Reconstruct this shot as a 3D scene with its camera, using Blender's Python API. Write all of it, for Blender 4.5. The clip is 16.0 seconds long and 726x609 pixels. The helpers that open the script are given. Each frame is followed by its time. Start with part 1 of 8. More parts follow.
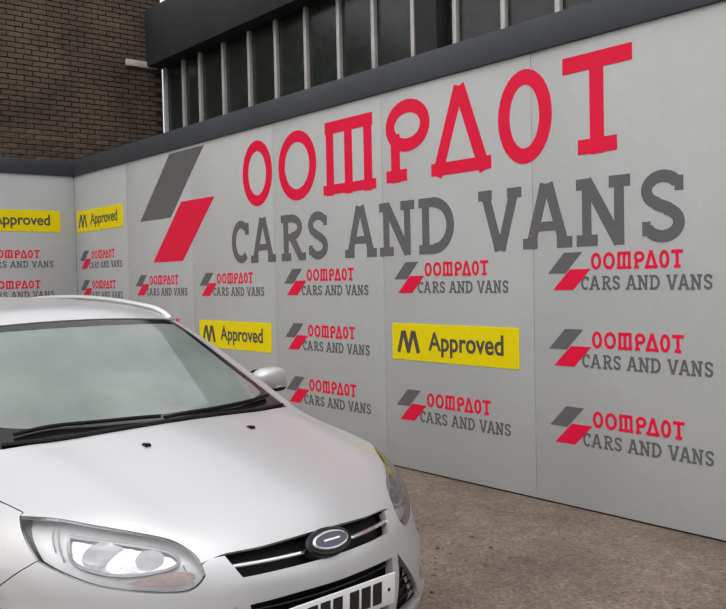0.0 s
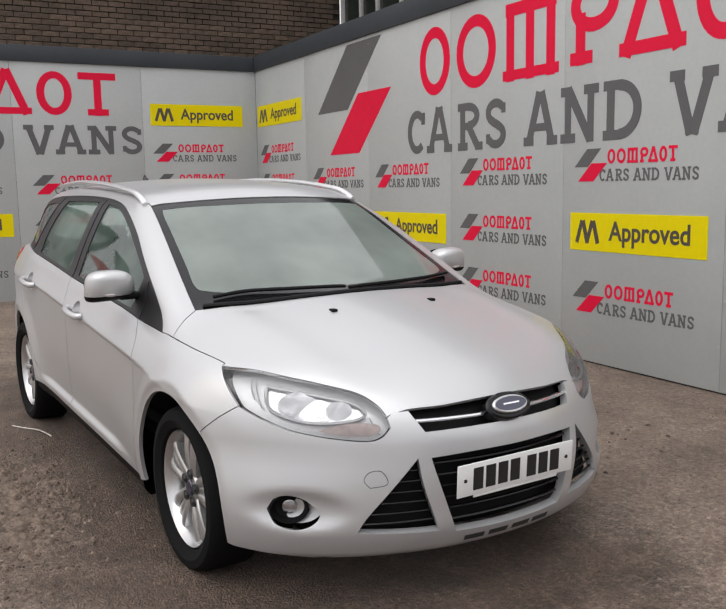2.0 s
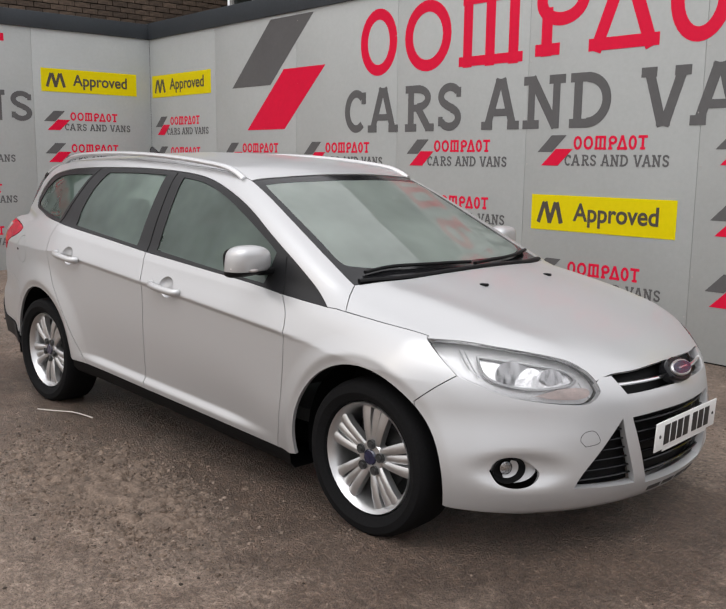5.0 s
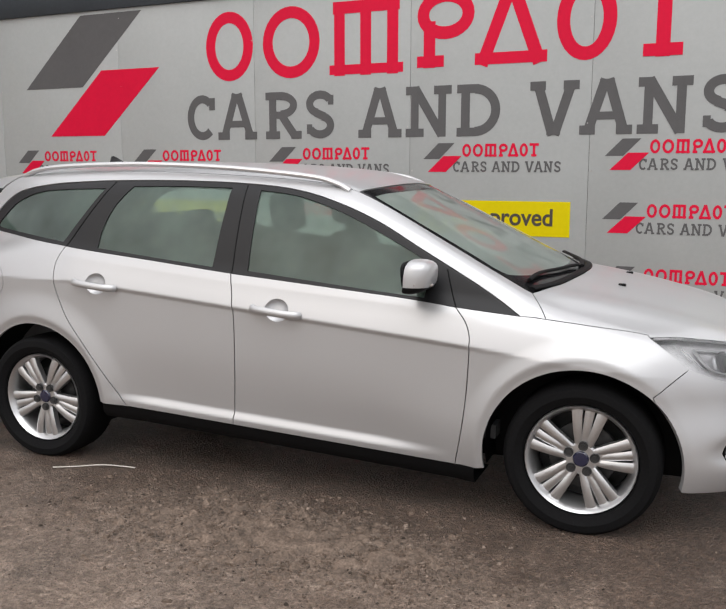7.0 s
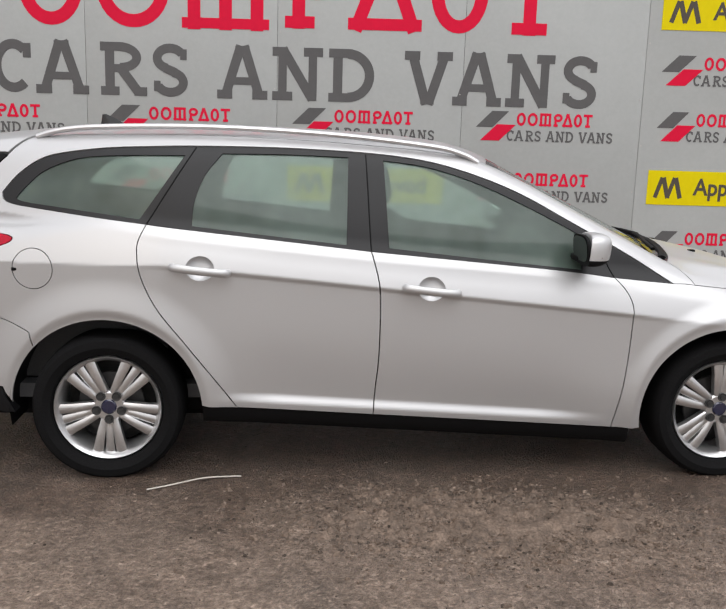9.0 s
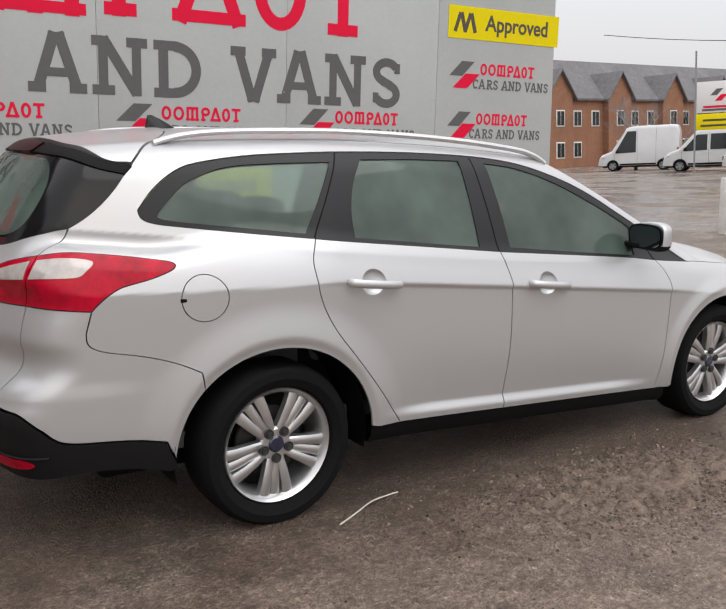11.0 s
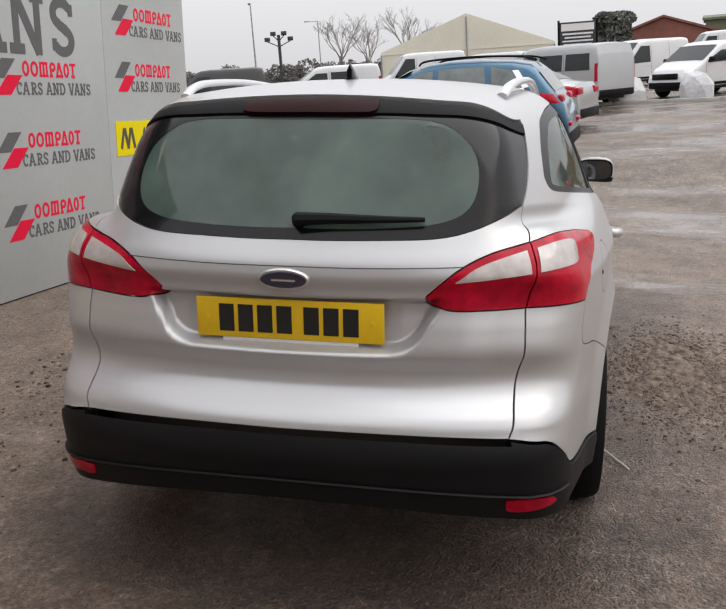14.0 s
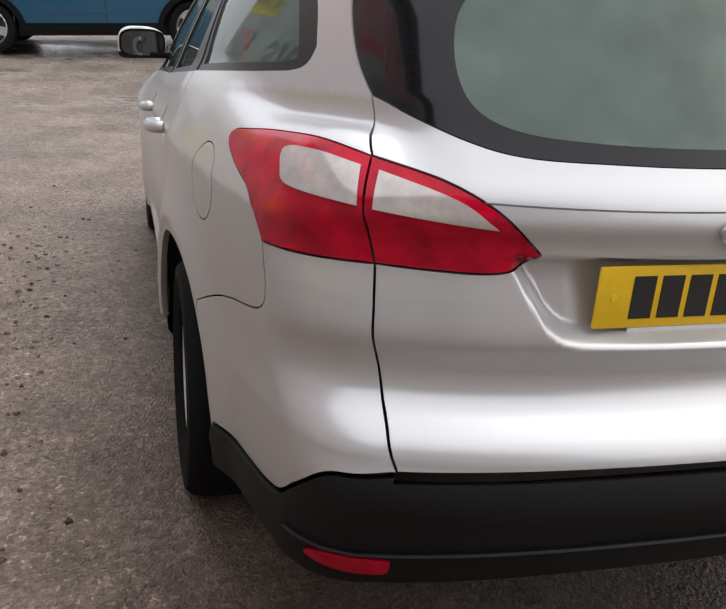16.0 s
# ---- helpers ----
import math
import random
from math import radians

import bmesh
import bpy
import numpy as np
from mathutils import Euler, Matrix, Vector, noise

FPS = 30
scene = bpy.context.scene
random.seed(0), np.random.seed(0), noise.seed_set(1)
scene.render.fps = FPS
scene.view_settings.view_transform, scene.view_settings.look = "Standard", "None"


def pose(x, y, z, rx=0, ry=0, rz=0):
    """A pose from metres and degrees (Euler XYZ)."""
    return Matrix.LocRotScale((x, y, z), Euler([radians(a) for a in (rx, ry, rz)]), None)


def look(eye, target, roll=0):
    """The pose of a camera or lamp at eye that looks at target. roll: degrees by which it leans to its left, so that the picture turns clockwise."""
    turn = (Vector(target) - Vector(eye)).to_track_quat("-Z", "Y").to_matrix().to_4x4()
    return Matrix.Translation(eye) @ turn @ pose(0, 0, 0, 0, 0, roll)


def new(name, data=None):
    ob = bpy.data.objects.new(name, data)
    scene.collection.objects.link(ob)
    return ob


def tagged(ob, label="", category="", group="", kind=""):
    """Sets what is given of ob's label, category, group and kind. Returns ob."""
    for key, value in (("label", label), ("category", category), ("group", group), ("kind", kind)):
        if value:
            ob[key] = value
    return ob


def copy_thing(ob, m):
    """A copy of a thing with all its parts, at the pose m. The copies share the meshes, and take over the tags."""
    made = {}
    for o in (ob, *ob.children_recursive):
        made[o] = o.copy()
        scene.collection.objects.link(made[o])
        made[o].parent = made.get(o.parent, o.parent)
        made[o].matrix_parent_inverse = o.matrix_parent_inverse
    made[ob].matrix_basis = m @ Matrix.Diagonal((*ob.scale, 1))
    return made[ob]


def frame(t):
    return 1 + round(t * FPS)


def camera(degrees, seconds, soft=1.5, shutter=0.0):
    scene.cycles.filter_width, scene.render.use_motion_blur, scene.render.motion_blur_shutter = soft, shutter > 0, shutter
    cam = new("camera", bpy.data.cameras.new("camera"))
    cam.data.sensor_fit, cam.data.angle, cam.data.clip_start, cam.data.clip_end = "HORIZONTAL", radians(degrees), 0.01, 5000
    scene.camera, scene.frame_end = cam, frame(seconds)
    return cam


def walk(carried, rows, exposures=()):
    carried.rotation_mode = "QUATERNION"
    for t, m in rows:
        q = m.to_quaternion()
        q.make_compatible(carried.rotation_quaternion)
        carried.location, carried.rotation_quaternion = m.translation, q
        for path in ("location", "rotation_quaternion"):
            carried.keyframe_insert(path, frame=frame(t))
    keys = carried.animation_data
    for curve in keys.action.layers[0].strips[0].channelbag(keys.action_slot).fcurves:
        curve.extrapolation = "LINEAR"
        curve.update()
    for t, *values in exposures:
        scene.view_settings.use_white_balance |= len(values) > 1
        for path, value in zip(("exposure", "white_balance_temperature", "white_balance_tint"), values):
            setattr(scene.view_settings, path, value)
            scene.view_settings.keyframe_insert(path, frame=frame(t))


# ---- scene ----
cam = camera(45.1, 16.0)
PATH = [
    (0, (4.397, -1.474, 1.538), (2.851, -0.206, 1.477), -1.2),
    (0.5, (4.376, -1.53, 1.506), (2.757, -0.364, 1.357), -1.0),
    (1, (4.344, -1.572, 1.469), (2.677, -0.484, 1.273), -0.4),
    (1.5, (4.353, -1.59, 1.437), (2.646, -0.574, 1.209), -0.3),
    (2, (4.417, -1.551, 1.42), (2.671, -0.615, 1.147), -1.0),
    (2.5, (4.456, -1.556, 1.416), (2.688, -0.67, 1.114), -1.0),
    (3, (4.469, -1.675, 1.419), (2.707, -0.784, 1.105), -0.4),
    (3.5, (4.399, -1.913, 1.417), (2.672, -0.96, 1.091), 0.2),
    (3.7, (4.336, -1.997, 1.412), (2.63, -1.007, 1.082), 0.6),
    (5.8, (3.133, -3.354, 1.45), (1.869, -1.834, 1.147), -0.1),
    (6, (2.953, -3.469, 1.433), (1.749, -1.899, 1.138), -0.2),
    (6.5, (2.467, -3.784, 1.433), (1.425, -2.102, 1.14), -0.1),
    (7, (1.964, -4.025, 1.44), (1.116, -2.24, 1.132), 0.1),
    (7.5, (1.421, -4.208, 1.441), (0.79, -2.336, 1.132), 0.5),
    (8, (0.861, -4.325, 1.455), (0.447, -2.395, 1.137), 0.4),
    (8.5, (0.286, -4.373, 1.441), (0.086, -2.418, 1.072), 1.2),
    (9, (-0.314, -4.344, 1.445), (-0.294, -2.381, 1.064), 1.7),
    (9.5, (-0.901, -4.252, 1.438), (-0.666, -2.302, 1.062), 1.7),
    (9.7, (-1.136, -4.207, 1.439), (-0.809, -2.27, 1.067), 1.8),
    (11.8, (-3.336, -3.115, 1.412), (-2.037, -1.643, 1.028), 2.2),
    (12, (-3.49, -2.935, 1.407), (-2.129, -1.521, 1.022), 2.6),
    (12.5, (-3.925, -2.503, 1.412), (-2.405, -1.265, 1.018), 2.9),
    (13, (-4.182, -1.973, 1.392), (-2.51, -0.957, 0.977), 2.4),
    (13.5, (-4.411, -1.456, 1.403), (-2.616, -0.684, 0.975), 0.5),
    (14, (-4.417, -0.899, 1.386), (-2.548, -0.351, 0.932), -0.1),
    (14.5, (-4.373, -0.406, 1.362), (-2.455, -0.127, 0.869), 0.6),
    (15, (-4.116, 0.026, 1.323), (-2.188, 0.012, 0.792), 1.8),
    (15.5, (-3.899, 0.452, 1.303), (-2.003, 0.189, 0.721), 2.8),
    (16, (-3.584, 0.846, 1.269), (-1.739, 0.46, 0.599), 3.5),
]
EXPOSURES = [(0, 0.24, 6400, 9), (9.5, 0.24, 6400, 9), (12, 0.26, 6400, 9), (13.5, 0.28, 6400, 9), (14.5, 0.32, 6350, 9), (15.5, 0.46, 6250, 9), (16, 0.66, 6250, 9)]
walk(cam, [(t, look(eye, target, roll)) for t, eye, target, roll in PATH], EXPOSURES)

# ---- light: a white overcast winter sky ----
world = bpy.data.worlds.new("overcast_sky")
scene.world = world
world.use_nodes = True
wn, wl = world.node_tree.nodes, world.node_tree.links
wn.clear()
w_out = wn.new("ShaderNodeOutputWorld")
w_bg = wn.new("ShaderNodeBackground")
w_sky = wn.new("ShaderNodeTexSky")
w_sky.sky_type, w_sky.sun_disc = "NISHITA", False
w_sky.sun_elevation, w_sky.sun_rotation = radians(38), radians(200)
w_sky.air_density, w_sky.dust_density, w_sky.ozone_density = 1.0, 6.0, 1.0
w_mix = wn.new("ShaderNodeMix")
w_mix.data_type = "RGBA"
w_mix.inputs[0].default_value = 0.88
w_geo = wn.new("ShaderNodeTexCoord")
w_sep = wn.new("ShaderNodeSeparateXYZ")
wl.new(w_geo.outputs["Generated"], w_sep.inputs[0])
# an overcast sky is more than twice as bright overhead as at the horizon
w_up = wn.new("ShaderNodeMapRange")
w_up.inputs[1].default_value, w_up.inputs[2].default_value = 0.0, 1.0
w_up.inputs[3].default_value, w_up.inputs[4].default_value = 5.0, 12.3
w_rise = wn.new("ShaderNodeMath")
w_rise.operation, w_rise.use_clamp = "POWER", True
w_rise.inputs[1].default_value = 0.6
wl.new(w_sep.outputs[2], w_rise.inputs[0])
wl.new(w_rise.outputs[0], w_up.inputs[0])
w_grey = wn.new("ShaderNodeVectorMath")
w_grey.operation = "SCALE"
w_grey.inputs[0].default_value = (1.01, 0.985, 1.0)
wl.new(w_up.outputs[0], w_grey.inputs["Scale"])
wl.new(w_grey.outputs[0], w_mix.inputs[7])
wl.new(w_sky.outputs[0], w_mix.inputs[6])
wl.new(w_mix.outputs[2], w_bg.inputs[0])
w_bg.inputs[1].default_value = 0.106
wl.new(w_bg.outputs[0], w_out.inputs[0])
sun_lamp = new("sun", bpy.data.lights.new("sun", "SUN"))
sun_lamp.data.energy, sun_lamp.data.angle, sun_lamp.data.color = 1.1, radians(60), (1.0, 0.99, 0.98)
sun_lamp.matrix_world = look((0, 0, 30), (-7, 11, 0))

# ---- materials ----
def material(name, colour, rough=0.5, metal=0.0, grain=0.0, scale=40.0, bump=0.0, patch=0.0, patch_scale=1.5, coat=0.0, per_piece=0.0, spec=0.5, tint=None, rough_var=0.0):
    """A painted, stony or metal surface: fine grain, larger patches, and a fine relief."""
    m = bpy.data.materials.new(name)
    m.use_nodes = True
    n, l = m.node_tree.nodes, m.node_tree.links
    b = n["Principled BSDF"]
    b.inputs["Roughness"].default_value, b.inputs["Metallic"].default_value = rough, metal
    b.inputs["Coat Weight"].default_value, b.inputs["Coat Roughness"].default_value = coat, 0.06
    b.inputs["Specular IOR Level"].default_value = spec
    b.inputs["Base Color"].default_value = (*colour, 1)
    co = n.new("ShaderNodeTexCoord")
    last = None
    if grain or patch or per_piece:
        rgb = n.new("ShaderNodeRGB")
        rgb.outputs[0].default_value = (*colour, 1)
        last = rgb.outputs[0]
        for amount, sc, detail in ((grain, scale, 6), (patch, patch_scale, 4)):
            if amount:
                t = n.new("ShaderNodeTexNoise")
                t.inputs["Scale"].default_value, t.inputs["Detail"].default_value, t.inputs["Roughness"].default_value = sc, detail, 0.65
                l.new(co.outputs["Object"], t.inputs["Vector"])
                r = n.new("ShaderNodeMapRange")
                r.inputs[1].default_value, r.inputs[2].default_value = 0.3, 0.7
                r.inputs[3].default_value, r.inputs[4].default_value = 1 - amount, 1 + amount
                l.new(t.outputs[0], r.inputs[0])
                mul = n.new("ShaderNodeVectorMath")
                mul.operation = "SCALE"
                l.new(last, mul.inputs[0])
                l.new(r.outputs[0], mul.inputs["Scale"])
                last = mul.outputs[0]
        if per_piece:
            oi = n.new("ShaderNodeObjectInfo")
            r = n.new("ShaderNodeMapRange")
            r.inputs[3].default_value, r.inputs[4].default_value = 1 - per_piece, 1 + per_piece
            l.new(oi.outputs["Random"], r.inputs[0])
            mul = n.new("ShaderNodeVectorMath")
            mul.operation = "SCALE"
            l.new(last, mul.inputs[0])
            l.new(r.outputs[0], mul.inputs["Scale"])
            last = mul.outputs[0]
        l.new(last, b.inputs["Base Color"])
    if rough_var:
        t = n.new("ShaderNodeTexNoise")
        t.inputs["Scale"].default_value, t.inputs["Detail"].default_value = patch_scale * 3, 5
        l.new(co.outputs["Object"], t.inputs["Vector"])
        r = n.new("ShaderNodeMapRange")
        r.inputs[1].default_value, r.inputs[2].default_value = 0.35, 0.65
        r.inputs[3].default_value, r.inputs[4].default_value = max(rough - rough_var, 0.02), min(rough + rough_var, 1)
        l.new(t.outputs[0], r.inputs[0])
        l.new(r.outputs[0], b.inputs["Roughness"])
    if bump:
        t = n.new("ShaderNodeTexNoise")
        t.inputs["Scale"].default_value, t.inputs["Detail"].default_value = scale, 5
        l.new(co.outputs["Object"], t.inputs["Vector"])
        bp = n.new("ShaderNodeBump")
        bp.inputs["Strength"].default_value, bp.inputs["Distance"].default_value = bump, 0.6 / scale
        l.new(t.outputs[0], bp.inputs["Height"])
        l.new(bp.outputs[0], b.inputs["Normal"])
    return m


def glass_material(name, tint, fog, fog_colour, rough=0.03, streak=6.0):
    """Car glass: a tinted pane, misted on the inside unevenly, with a shiny outside."""
    m = bpy.data.materials.new(name)
    m.use_nodes = True
    n, l = m.node_tree.nodes, m.node_tree.links
    n.clear()
    out = n.new("ShaderNodeOutputMaterial")
    tr, di, gl = n.new("ShaderNodeBsdfTransparent"), n.new("ShaderNodeBsdfDiffuse"), n.new("ShaderNodeBsdfGlossy")
    tl = n.new("ShaderNodeBsdfTranslucent")
    tr.inputs[0].default_value = (*tint, 1)
    di.inputs[0].default_value = (*fog_colour, 1)
    tl.inputs[0].default_value = (*[min(c * 1.9, 0.95) for c in fog_colour], 1)
    gl.inputs["Roughness"].default_value = rough
    co = n.new("ShaderNodeTexCoord")
    t = n.new("ShaderNodeTexNoise")
    t.inputs["Scale"].default_value, t.inputs["Detail"].default_value, t.inputs["Roughness"].default_value = streak, 3, 0.5
    l.new(co.outputs["Object"], t.inputs["Vector"])
    r = n.new("ShaderNodeMapRange")
    r.inputs[1].default_value, r.inputs[2].default_value = 0.3, 0.7
    r.inputs[3].default_value, r.inputs[4].default_value = max(fog - 0.14, 0), min(fog + 0.14, 1)
    l.new(t.outputs[0], r.inputs[0])
    mist = n.new("ShaderNodeMixShader")
    mist.inputs[0].default_value = 0.65
    l.new(di.outputs[0], mist.inputs[1])
    l.new(tl.outputs[0], mist.inputs[2])
    a = n.new("ShaderNodeMixShader")
    l.new(r.outputs[0], a.inputs[0])
    l.new(tr.outputs[0], a.inputs[1])
    l.new(mist.outputs[0], a.inputs[2])
    fr = n.new("ShaderNodeFresnel")
    fr.inputs[0].default_value = 1.5
    b = n.new("ShaderNodeMixShader")
    l.new(fr.outputs[0], b.inputs[0])
    l.new(a.outputs[0], b.inputs[1])
    l.new(gl.outputs[0], b.inputs[2])
    l.new(b.outputs[0], out.inputs[0])
    return m


def lens_material(name, tint, rough=0.02, body=0.0):
    """A clear or coloured moulded lamp lens over what lies behind."""
    return glass_material(name, tint, body, tint, rough, 12.0)


M_PAINT = material("silver_paint", (0.535, 0.537, 0.542), 0.34, 0.5, grain=0.012, scale=900, coat=0.3)
M_BLACKTRIM = material("black_plastic", (0.006, 0.006, 0.0065), 0.55, grain=0.15, scale=300, bump=0.1, spec=0.12)
M_BUMPERBLACK = material("grained_black_plastic", (0.008, 0.008, 0.009), 0.5, grain=0.12, scale=500, bump=0.15, patch=0.15, patch_scale=4, spec=0.2)
M_GLOSSBLACK = material("gloss_black", (0.007, 0.007, 0.008), 0.14, spec=0.28)
M_FRIT = material("black_printed_glass_edge", (0.009, 0.009, 0.010), 0.12, spec=0.3, grain=0.1, scale=200)
M_FRAME = material("satin_black_frame", (0.010, 0.010, 0.011), 0.38, grain=0.1, scale=200, spec=0.32)
M_RUBBER = material("tyre_rubber", (0.0075, 0.0075, 0.008), 0.8, grain=0.25, scale=120, bump=0.1, spec=0.12)
M_ALLOY = material("silver_alloy", (0.62, 0.62, 0.62), 0.28, 0.85, grain=0.04, scale=60)
M_DARKMETAL = material("dark_metal", (0.06, 0.06, 0.06), 0.5, 0.6, grain=0.2, scale=50)
M_CHROME = material("chrome", (0.85, 0.85, 0.86), 0.08, 1.0, grain=0.01, scale=100)
M_REFLECTOR = material("lamp_reflector", (0.74, 0.74, 0.75), 0.2, 0.75, grain=0.2, scale=18, bump=0.3)
M_GLASS = glass_material("side_glass", (0.66, 0.80, 0.72), 0.38, (0.42, 0.58, 0.49), streak=2.6)
M_SCREEN = glass_material("windscreen_glass", (0.55, 0.66, 0.60), 0.78, (0.67, 0.77, 0.70), streak=2.5)
M_REARGLASS = glass_material("rear_glass", (0.80, 0.97, 0.89), 0.34, (0.58, 0.82, 0.70), streak=3.5)
M_LENS = lens_material("clear_lens", (0.96, 0.96, 0.96), body=0.04)
M_LAMPWHITE = material("bright_lamp_shell", (0.80, 0.80, 0.81), 0.3, 0.25, grain=0.08, scale=30)
M_REDLENS = material("red_lens", (0.42, 0.0012, 0.020), 0.16, grain=0.4, scale=16, spec=0.25)
M_WHITELENS = material("white_lens", (0.50, 0.46, 0.44), 0.12, 0.2, grain=0.15, scale=30)
M_DARKRED = material("dark_red_lens", (0.018, 0.001, 0.002), 0.35, spec=0.10)
M_SEAT = material("grey_seat_cloth", (0.11, 0.11, 0.112), 0.9, grain=0.2, scale=200)
M_PLATEW = material("white_plate", (0.75, 0.75, 0.74), 0.35, grain=0.02, scale=60)
M_PLATEY = material("yellow_plate", (0.80, 0.52, 0.01), 0.35, grain=0.03, scale=60)
M_INK = material("black_print", (0.012, 0.012, 0.012), 0.5)
M_BADGE = material("blue_enamel", (0.012, 0.014, 0.045), 0.12, coat=1.0)
M_MIRROR = material("mirror_glass", (0.13, 0.14, 0.15), 0.03, 1.0)
M_PANEL = material("grey_sign_board", (0.435, 0.452, 0.446), 0.5, spec=0.3, grain=0.03, scale=30, patch=0.05, patch_scale=0.9, rough_var=0.1)
M_BAND = material("dark_grey_capping", (0.05, 0.057, 0.065), 0.55, spec=0.25, grain=0.08, scale=30, patch=0.12, patch_scale=1.0)
M_RED = material("red_vinyl", (0.76, 0.008, 0.05), 0.45, spec=0.15, grain=0.03, scale=20, patch=0.05)
M_GREYINK = material("grey_vinyl", (0.125, 0.123, 0.125), 0.5, spec=0.2, grain=0.04, scale=20, patch=0.06)
M_YELLOW = material("yellow_vinyl", (0.80, 0.66, 0.0), 0.45, spec=0.15, grain=0.03, scale=20)
M_LAMPBOWL = material("lamp_bowl_silver", (0.44, 0.44, 0.45), 0.22, 1.0, grain=0.1, scale=14, bump=0.3)
M_PRINT = material("dark_vinyl", (0.075, 0.062, 0.05), 0.42)

# ---- the estate car's skin as one smooth solid; x ahead, y to its left, z up, all from the ground under its middle ----
def smax(a, b, k):
    h = np.maximum(k - np.abs(a - b), 0) / k
    return np.maximum(a, b) + h * h * k * 0.25


def smin(a, b, k):
    return -smax(-a, -b, k)


def ease(a, b, v):
    u = np.clip((v - a) / (b - a), 0, 1)
    return u * u * (3 - 2 * u)


def spline1(xs, ys):
    """A smooth curve y(x) through a few knots, straight beyond them."""
    xs, ys = np.array(xs, float), np.array(ys, float)
    d = np.gradient(ys, xs)

    def at(x):
        x = np.asarray(x, float)
        i = np.clip(np.searchsorted(xs, x) - 1, 0, len(xs) - 2)
        w = xs[i + 1] - xs[i]
        u = (x - xs[i]) / w
        v = np.clip(u, 0, 1)
        h = (ys[i] * (1 + 2 * v) * (1 - v) ** 2 + d[i] * w * v * (1 - v) ** 2 + ys[i + 1] * v * v * (3 - 2 * v) + d[i + 1] * w * v * v * (v - 1))
        return h + np.where(u < 0, u * w * d[i], 0) + np.where(u > 1, (u - 1) * w * d[i + 1], 0)
    return at


AXLE, HUB_Z = 1.324, 0.300
plan_half = spline1([-2.4, -2.0, -1.7, -1.3, -0.5, 0.3, 1.0, 1.32, 1.7, 2.0, 2.4], [0.665, 0.772, 0.834, 0.889, 0.896, 0.896, 0.9, 0.904, 0.89, 0.855, 0.78])
belt_z = spline1([-2.2, -1.7, -1.16, -0.25, 0.57, 1.05, 1.4], [1.15, 1.113, 1.052, 0.966, 0.905, 0.86, 0.83])
roof_z = spline1([-2.1, -1.9, -1.6, -1.1, -0.6, -0.2, 0.1, 0.3, 0.6], [1.375, 1.405, 1.44, 1.466, 1.47, 1.455, 1.43, 1.40, 1.33])
bonnet_z = spline1([0.9, 1.1, 1.4, 1.7, 1.95, 2.1, 2.25], [1.0, 0.985, 0.937, 0.868, 0.79, 0.728, 0.65])
nose_x = spline1([0.12, 0.2, 0.28, 0.36, 0.5, 0.6, 0.68, 0.75, 0.85], [2.07, 2.145, 2.185, 2.192, 2.192, 2.175, 2.14, 2.09, 1.98])
tail_x = spline1([0.15, 0.25, 0.35, 0.44, 0.47, 0.51, 0.54, 0.56, 0.58, 0.60, 0.62, 0.645, 0.67, 0.70, 0.735, 0.80, 0.86, 0.90, 0.945, 0.965, 1.02, 1.1, 1.2, 1.3, 1.38, 1.5],
                 [-2.24, -2.29, -2.33, -2.352, -2.36, -2.357, -2.345, -2.340, -2.326, -2.303, -2.278, -2.256, -2.249, -2.253, -2.266, -2.259, -2.243, -2.244, -2.256, -2.250, -2.217, -2.175, -2.115, -2.05, -1.995, -1.91])


def crease_z(x):
    return np.minimum(0.806 - 0.09 * x, 0.905)


def sill_z(x):
    return 0.2725 - 0.0545 * x


